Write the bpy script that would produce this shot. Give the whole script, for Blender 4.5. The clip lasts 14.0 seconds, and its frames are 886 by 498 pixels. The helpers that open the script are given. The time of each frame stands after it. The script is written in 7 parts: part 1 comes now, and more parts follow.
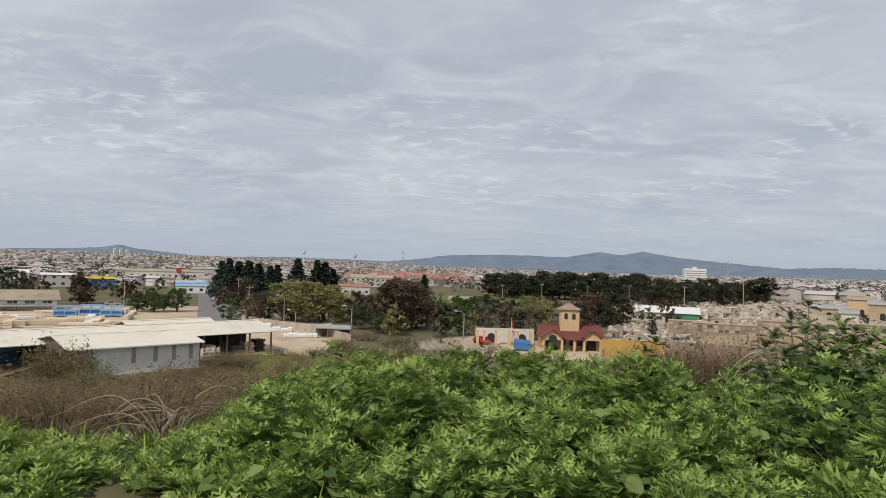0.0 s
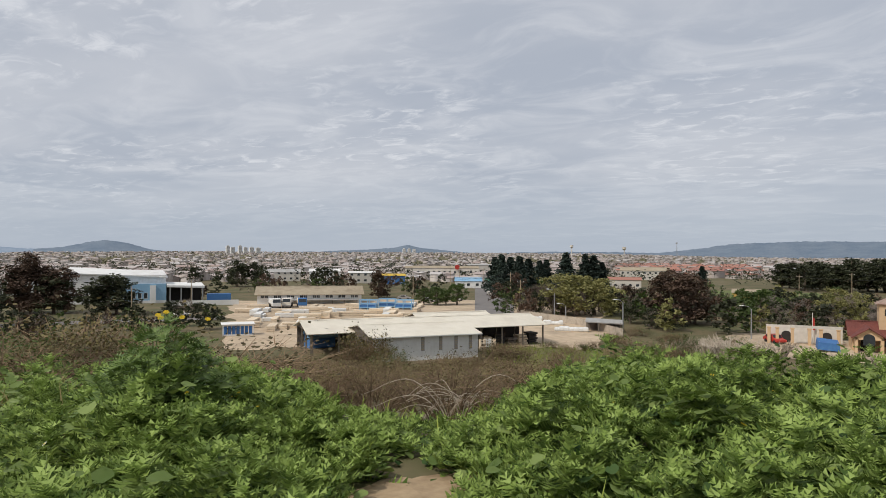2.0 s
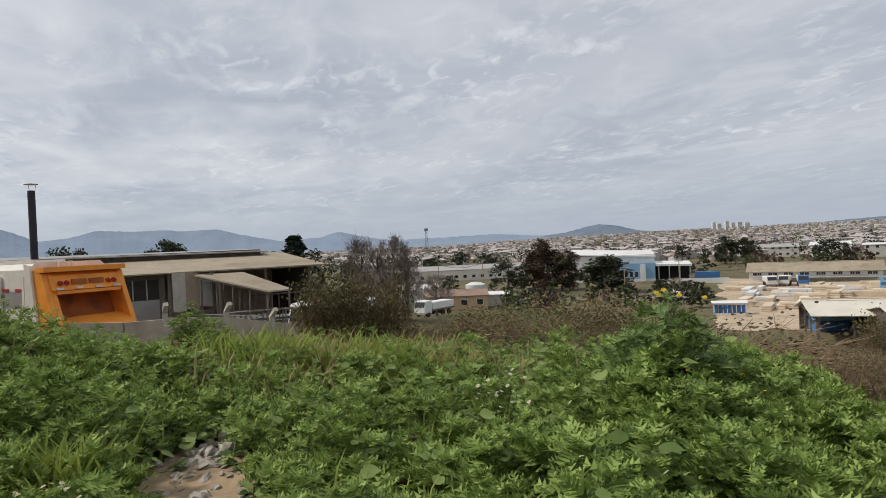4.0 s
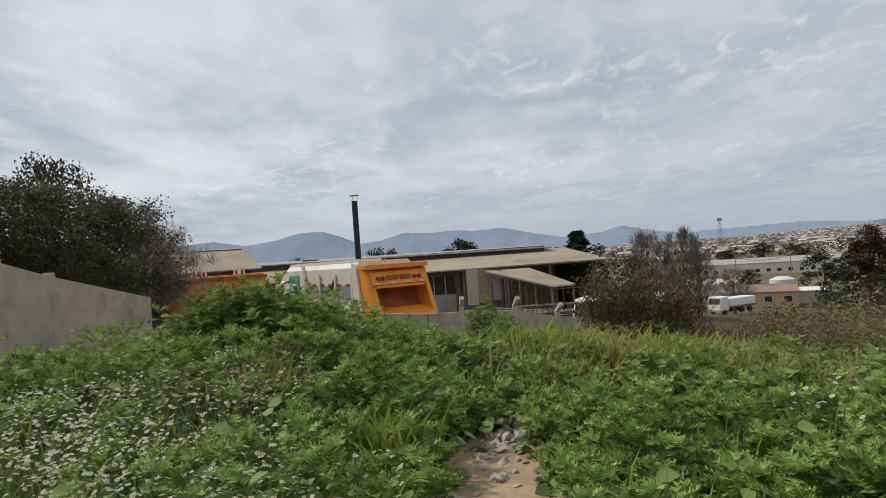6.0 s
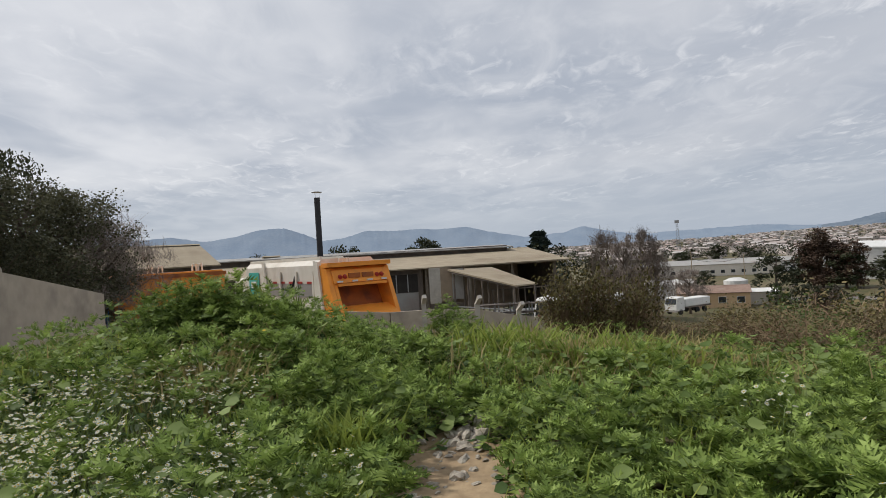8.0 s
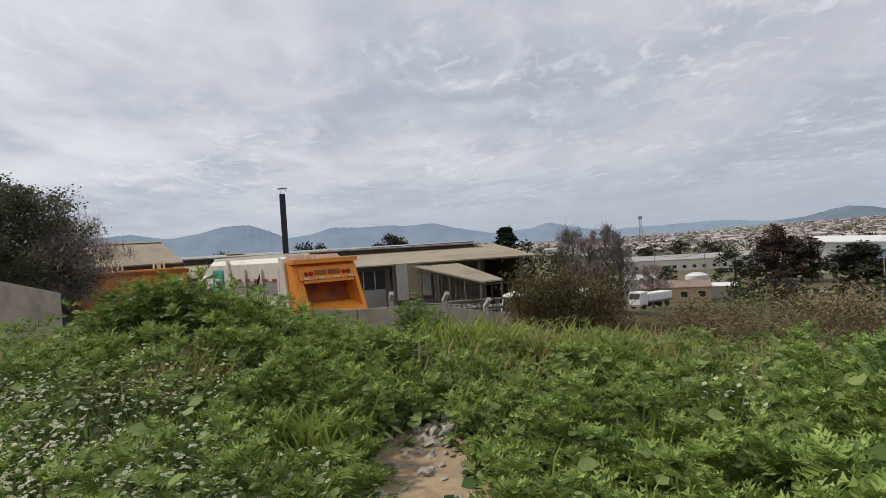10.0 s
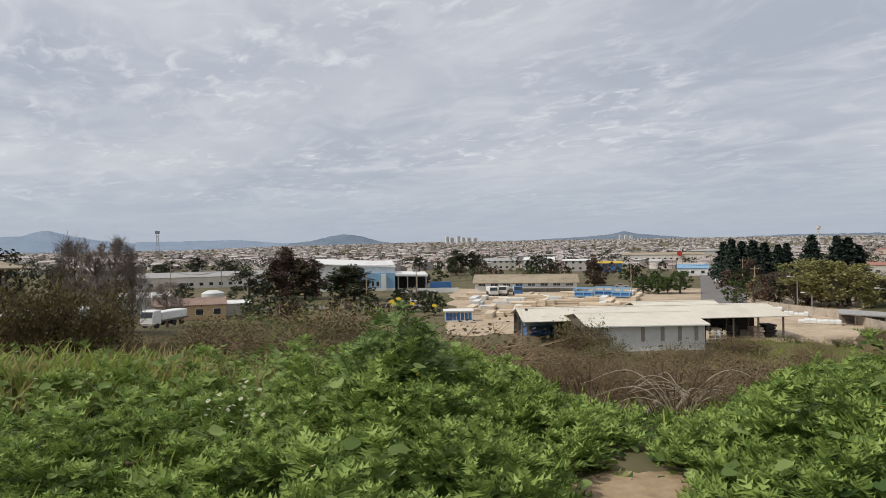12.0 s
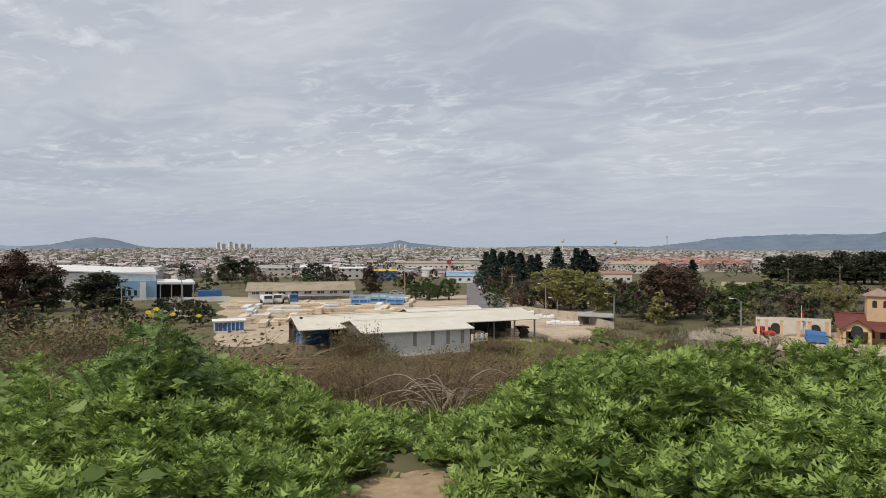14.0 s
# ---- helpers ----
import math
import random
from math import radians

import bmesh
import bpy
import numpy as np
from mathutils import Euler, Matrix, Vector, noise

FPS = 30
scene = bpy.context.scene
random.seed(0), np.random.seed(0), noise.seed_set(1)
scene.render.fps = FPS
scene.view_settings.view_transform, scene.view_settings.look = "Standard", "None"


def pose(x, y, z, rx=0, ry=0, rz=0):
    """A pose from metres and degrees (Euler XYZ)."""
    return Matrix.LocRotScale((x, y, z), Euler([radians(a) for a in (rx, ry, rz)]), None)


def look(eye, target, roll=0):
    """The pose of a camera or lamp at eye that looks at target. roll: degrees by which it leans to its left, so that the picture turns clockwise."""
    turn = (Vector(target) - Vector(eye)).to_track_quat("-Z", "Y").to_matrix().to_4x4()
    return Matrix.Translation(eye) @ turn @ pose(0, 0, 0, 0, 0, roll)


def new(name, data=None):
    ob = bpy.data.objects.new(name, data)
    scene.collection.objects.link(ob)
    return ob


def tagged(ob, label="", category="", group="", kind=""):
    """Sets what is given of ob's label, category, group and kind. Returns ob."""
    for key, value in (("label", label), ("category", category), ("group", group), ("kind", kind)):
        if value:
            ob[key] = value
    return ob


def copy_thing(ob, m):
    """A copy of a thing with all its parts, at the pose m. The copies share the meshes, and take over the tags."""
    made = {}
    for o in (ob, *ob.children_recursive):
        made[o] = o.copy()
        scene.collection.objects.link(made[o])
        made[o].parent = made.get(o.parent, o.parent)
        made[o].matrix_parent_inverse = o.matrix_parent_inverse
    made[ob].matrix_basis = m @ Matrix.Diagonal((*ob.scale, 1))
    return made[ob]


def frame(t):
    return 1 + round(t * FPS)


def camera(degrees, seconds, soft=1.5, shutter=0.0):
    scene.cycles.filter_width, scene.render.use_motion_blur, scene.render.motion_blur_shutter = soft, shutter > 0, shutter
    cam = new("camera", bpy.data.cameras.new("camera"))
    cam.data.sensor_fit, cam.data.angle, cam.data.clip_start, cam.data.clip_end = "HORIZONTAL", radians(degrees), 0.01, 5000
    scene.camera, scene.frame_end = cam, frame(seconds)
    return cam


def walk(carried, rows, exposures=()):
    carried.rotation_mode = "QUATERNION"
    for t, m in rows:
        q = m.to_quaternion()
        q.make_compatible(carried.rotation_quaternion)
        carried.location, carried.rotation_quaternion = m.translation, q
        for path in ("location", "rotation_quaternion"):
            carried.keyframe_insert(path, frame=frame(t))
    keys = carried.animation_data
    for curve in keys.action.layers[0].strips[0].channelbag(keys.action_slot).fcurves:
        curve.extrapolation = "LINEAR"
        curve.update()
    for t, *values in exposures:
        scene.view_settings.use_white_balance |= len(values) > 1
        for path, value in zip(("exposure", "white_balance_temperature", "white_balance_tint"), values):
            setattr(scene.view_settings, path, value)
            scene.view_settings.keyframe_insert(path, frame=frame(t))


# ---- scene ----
# Camera: turned by hand on a hilltop, about 14 m above the plain.
EYE = 1.6
cam = camera(70.1, 14.0, soft=0.6)
TURNS = [
    (0.0, 0.0, 1.72, 1.84), (0.5, 0.3, 1.72, 1.83), (1.0, 3.51, 1.7, 1.46), (1.5, 9.99, 1.21, 1.13),
    (2.0, 23.91, 0.71, 0.33), (2.5, 34.85, 0.13, -0.4), (3.0, 42.99, -0.07, -0.97), (3.5, 52.58, -0.28, -1.65),
    (4.0, 66.0, -0.34, -2.74), (4.2, 69.7, -0.17, -2.84), (6.3, 91.8, 0.78, -4.22), (6.5, 91.4, 0.6, -4.36),
    (7.0, 89.92, 0.59, -3.97), (9.5, 86.44, -0.09, -3.81), (10.0, 84.91, -0.11, -3.75), (10.5, 79.52, -0.44, -3.41),
    (11.0, 75.37, -0.44, -3.02), (11.3, 64.67, -0.62, -2.33), (11.5, 58.2, -0.4, -1.92), (12.0, 43.14, -0.27, -0.87),
    (12.5, 31.27, -0.01, -0.12), (13.0, 24.52, 0.33, 0.02), (13.5, 22.79, 0.2, -0.1), (14.0, 23.14, 0.26, -0.03),
]


def heading(yaw, pitch=0.0):
    a, b = radians(yaw), radians(pitch)
    return Vector((-math.sin(a) * math.cos(b), math.cos(a) * math.cos(b), math.sin(b)))


def standing(yaw):
    """The eye: a short arm ahead of the body's axis."""
    d = heading(yaw) * 0.08
    return Vector((d.x, d.y, EYE))


walk(cam, [(t, look(standing(yaw), standing(yaw) + heading(yaw, pitch), roll)) for t, yaw, pitch, roll in TURNS])

# ---------------------------------------------------------------- world and sun
SUN_TURN, SUN_HEIGHT = 150.0, 48.0


def tree_nodes(nt):
    nt.nodes.clear()
    return nt.nodes, nt.links


def build_world():
    w = bpy.data.worlds.new("sky")
    scene.world = w
    w.use_nodes = True
    n, l = tree_nodes(w.node_tree)
    out, bg = n.new("ShaderNodeOutputWorld"), n.new("ShaderNodeBackground")
    sky = n.new("ShaderNodeTexSky")
    sky.sky_type, sky.sun_disc = "NISHITA", False
    sky.sun_elevation, sky.sun_rotation = radians(SUN_HEIGHT), radians(-SUN_TURN)
    co, sep = n.new("ShaderNodeTexCoord"), n.new("ShaderNodeSeparateXYZ")
    l.new(co.outputs["Generated"], sep.inputs[0])
    up = n.new("ShaderNodeMath"); up.operation = "MAXIMUM"; up.inputs[1].default_value = 0.0
    l.new(sep.outputs["Z"], up.inputs[0])
    lift = n.new("ShaderNodeMath"); lift.operation = "ADD"; lift.inputs[1].default_value = 0.11
    l.new(up.outputs[0], lift.inputs[0])
    plane = n.new("ShaderNodeCombineXYZ")
    for axis in "XY":
        dv = n.new("ShaderNodeMath"); dv.operation = "DIVIDE"
        l.new(sep.outputs[axis], dv.inputs[0]); l.new(lift.outputs[0], dv.inputs[1])
        l.new(dv.outputs[0], plane.inputs[axis])

    def cloud(scale, detail, rough, stretch, lo, hi, distort=0.0):
        m = n.new("ShaderNodeMapping"); m.inputs["Scale"].default_value = stretch
        m.inputs["Rotation"].default_value = (0, 0, radians(25))
        l.new(plane.outputs[0], m.inputs[0])
        t = n.new("ShaderNodeTexNoise"); t.inputs["Scale"].default_value = scale
        t.inputs["Detail"].default_value, t.inputs["Roughness"].default_value = detail, rough
        t.inputs["Distortion"].default_value = distort
        l.new(m.outputs[0], t.inputs["Vector"])
        r = n.new("ShaderNodeMapRange"); r.inputs[1].default_value, r.inputs[2].default_value = lo, hi
        r.interpolation_type = "SMOOTHSTEP"
        l.new(t.outputs["Fac"], r.inputs[0])
        return r.outputs[0]

    big = cloud(0.55, 4, 0.55, (1, 1.3, 1), 0.36, 0.66)
    mid = cloud(1.9, 6, 0.58, (1, 1.45, 1), 0.42, 0.72, 0.8)
    fine = cloud(6.5, 6, 0.58, (1, 1.45, 1), 0.48, 0.74, 0.7)
    patch = cloud(0.9, 2, 0.5, (1, 1, 1), 0.42, 0.62)

    def mix(a, b, fac):
        m = n.new("ShaderNodeMix"); m.data_type = "RGBA"
        for k, v in ((6, a), (7, b), (0, fac)):
            if isinstance(v, (tuple, float)):
                m.inputs[k].default_value = v
            else:
                l.new(v, m.inputs[k])
        return m.outputs[2]

    def times(a, k):
        m = n.new("ShaderNodeMath"); m.operation = "MULTIPLY"
        l.new(a, m.inputs[0])
        if isinstance(k, float):
            m.inputs[1].default_value = k
        else:
            l.new(k, m.inputs[1])
        return m.outputs[0]

    c = mix((0.44, 0.48, 0.555, 1), (0.56, 0.585, 0.64, 1), big)
    c = mix(c, (0.66, 0.68, 0.725, 1), times(mid, 0.7))
    c = mix(c, (0.84, 0.85, 0.88, 1), times(times(fine, patch), 0.62))
    # the deck is brighter round the veiled sun
    turn = n.new("ShaderNodeVectorMath"); turn.operation = "DOT_PRODUCT"; turn.inputs[1].default_value = heading(SUN_TURN - 25, 30)
    l.new(co.outputs["Generated"], turn.inputs[0])
    glow = n.new("ShaderNodeMapRange"); glow.interpolation_type = "SMOOTHSTEP"
    glow.inputs[1].default_value, glow.inputs[2].default_value, glow.inputs[4].default_value = 0.45, 1.0, 0.75
    l.new(turn.outputs["Value"], glow.inputs[0])
    c = mix(c, (0.86, 0.865, 0.89, 1), times(glow.outputs[0], big))
    # the deck thickens to an even blue-grey towards the horizon
    band = n.new("ShaderNodeMapRange")
    band.inputs[1].default_value, band.inputs[2].default_value = 0.02, 0.13
    band.inputs[3].default_value, band.inputs[4].default_value = 0.85, 0.0
    l.new(up.outputs[0], band.inputs[0])
    c = mix(c, (0.43, 0.49, 0.58, 1), band.outputs[0])
    # a trace of the clear sky above the deck
    dim = n.new("ShaderNodeMix"); dim.data_type = "RGBA"; dim.blend_type = "MULTIPLY"; dim.inputs[0].default_value = 1.0
    l.new(sky.outputs[0], dim.inputs[6]); dim.inputs[7].default_value = (0.08, 0.08, 0.08, 1)
    c = mix(c, dim.outputs[2], 0.08)
    l.new(c, bg.inputs[0])
    bg.inputs[1].default_value = 1.0
    l.new(bg.outputs[0], out.inputs[0])


build_world()
sun = new("sun", bpy.data.lights.new("sun", "SUN"))
sun.data.energy, sun.data.angle, sun.data.color = 2.5, radians(4), (1.0, 0.95, 0.87)
sun.matrix_world = look(heading(SUN_TURN, SUN_HEIGHT) * 100, (0, 0, 0))
scene.view_settings.exposure = 0.0


# ---------------------------------------------------------------- materials
def material(name, a, b, rough=0.8, scale=3.0, bump=0.2, metal=0.0, vary=0.0, islands=0.0, stain=None, leafy=0.0, bands=None, grain=8.0, gloss=0.3):
    """Two colours mixed by noise at two sizes, with stains, a value shift for each piece, relief, and light through leaves."""
    m = bpy.data.materials.new(name)
    m.use_nodes = True
    n, l = tree_nodes(m.node_tree)
    out, bs = n.new("ShaderNodeOutputMaterial"), n.new("ShaderNodeBsdfPrincipled")
    bs.inputs["Roughness"].default_value, bs.inputs["Metallic"].default_value = rough, metal
    bs.inputs["Specular IOR Level"].default_value = gloss
    co = n.new("ShaderNodeTexCoord")
    big, small = n.new("ShaderNodeTexNoise"), n.new("ShaderNodeTexNoise")
    for t, s in ((big, scale * 0.25), (small, scale * grain * 0.25)):
        t.inputs["Scale"].default_value, t.inputs["Detail"].default_value = s, 4
        l.new(co.outputs["Object"], t.inputs["Vector"])
    add = n.new("ShaderNodeMath"); add.operation = "MULTIPLY_ADD"; add.inputs[1].default_value = 0.5
    l.new(small.outputs["Fac"], add.inputs[0])
    half = n.new("ShaderNodeMath"); half.operation = "MULTIPLY"; half.inputs[1].default_value = 0.5
    l.new(big.outputs["Fac"], half.inputs[0]); l.new(half.outputs[0], add.inputs[2])
    ramp = n.new("ShaderNodeMapRange"); ramp.inputs[1].default_value, ramp.inputs[2].default_value = 0.36, 0.64
    l.new(add.outputs[0], ramp.inputs[0])
    mix = n.new("ShaderNodeMix"); mix.data_type = "RGBA"
    mix.inputs[6].default_value, mix.inputs[7].default_value = (*a, 1), (*b, 1)
    fac = ramp.outputs[0]
    geo, info = n.new("ShaderNodeNewGeometry"), n.new("ShaderNodeObjectInfo")
    if islands:
        sm = n.new("ShaderNodeMath"); sm.operation = "MULTIPLY_ADD"; sm.use_clamp = True
        sm.inputs[1].default_value = islands
        sc = n.new("ShaderNodeMath"); sc.operation = "MULTIPLY"; sc.inputs[1].default_value = 1 - islands
        l.new(fac, sc.inputs[0]); l.new(geo.outputs["Random Per Island"], sm.inputs[0]); l.new(sc.outputs[0], sm.inputs[2])
        fac = sm.outputs[0]
    l.new(fac, mix.inputs[0])
    colour = mix.outputs[2]
    if bands:
        wv = n.new("ShaderNodeTexWave"); wv.inputs["Scale"].default_value = bands[0]
        wv.bands_direction, wv.inputs["Distortion"].default_value = bands[1], 0.0
        l.new(co.outputs["Object"], wv.inputs["Vector"])
    if stain:
        t = n.new("ShaderNodeTexNoise"); t.inputs["Scale"].default_value, t.inputs["Detail"].default_value = stain[1], 6
        l.new(co.outputs["Object"], t.inputs["Vector"])
        r = n.new("ShaderNodeMapRange"); r.inputs[1].default_value, r.inputs[2].default_value = 0.52, 0.7
        r.inputs[4].default_value = stain[2]
        l.new(t.outputs["Fac"], r.inputs[0])
        mm = n.new("ShaderNodeMix"); mm.data_type = "RGBA"; mm.inputs[7].default_value = (*stain[0], 1)
        l.new(colour, mm.inputs[6]); l.new(r.outputs[0], mm.inputs[0])
        colour = mm.outputs[2]
    if vary:
        hs = n.new("ShaderNodeHueSaturation")
        r = n.new("ShaderNodeMapRange"); r.inputs[3].default_value, r.inputs[4].default_value = 1 - vary, 1 + vary
        l.new(info.outputs["Random"], r.inputs[0]); l.new(r.outputs[0], hs.inputs["Value"]); l.new(colour, hs.inputs["Color"])
        colour = hs.outputs[0]
    l.new(colour, bs.inputs["Base Color"])
    if bump or bands:
        bp = n.new("ShaderNodeBump"); bp.inputs["Strength"].default_value = bump if not bands else 0.6
        bp.inputs["Distance"].default_value = 0.03
        l.new(wv.outputs["Fac"] if bands else add.outputs[0], bp.inputs["Height"]); l.new(bp.outputs[0], bs.inputs["Normal"])
    if leafy:
        tr, ms = n.new("ShaderNodeBsdfTranslucent"), n.new("ShaderNodeMixShader")
        l.new(colour, tr.inputs[0]); ms.inputs[0].default_value = leafy
        l.new(bs.outputs[0], ms.inputs[1]); l.new(tr.outputs[0], ms.inputs[2]); l.new(ms.outputs[0], out.inputs[0])
    else:
        l.new(bs.outputs[0], out.inputs[0])
    return m


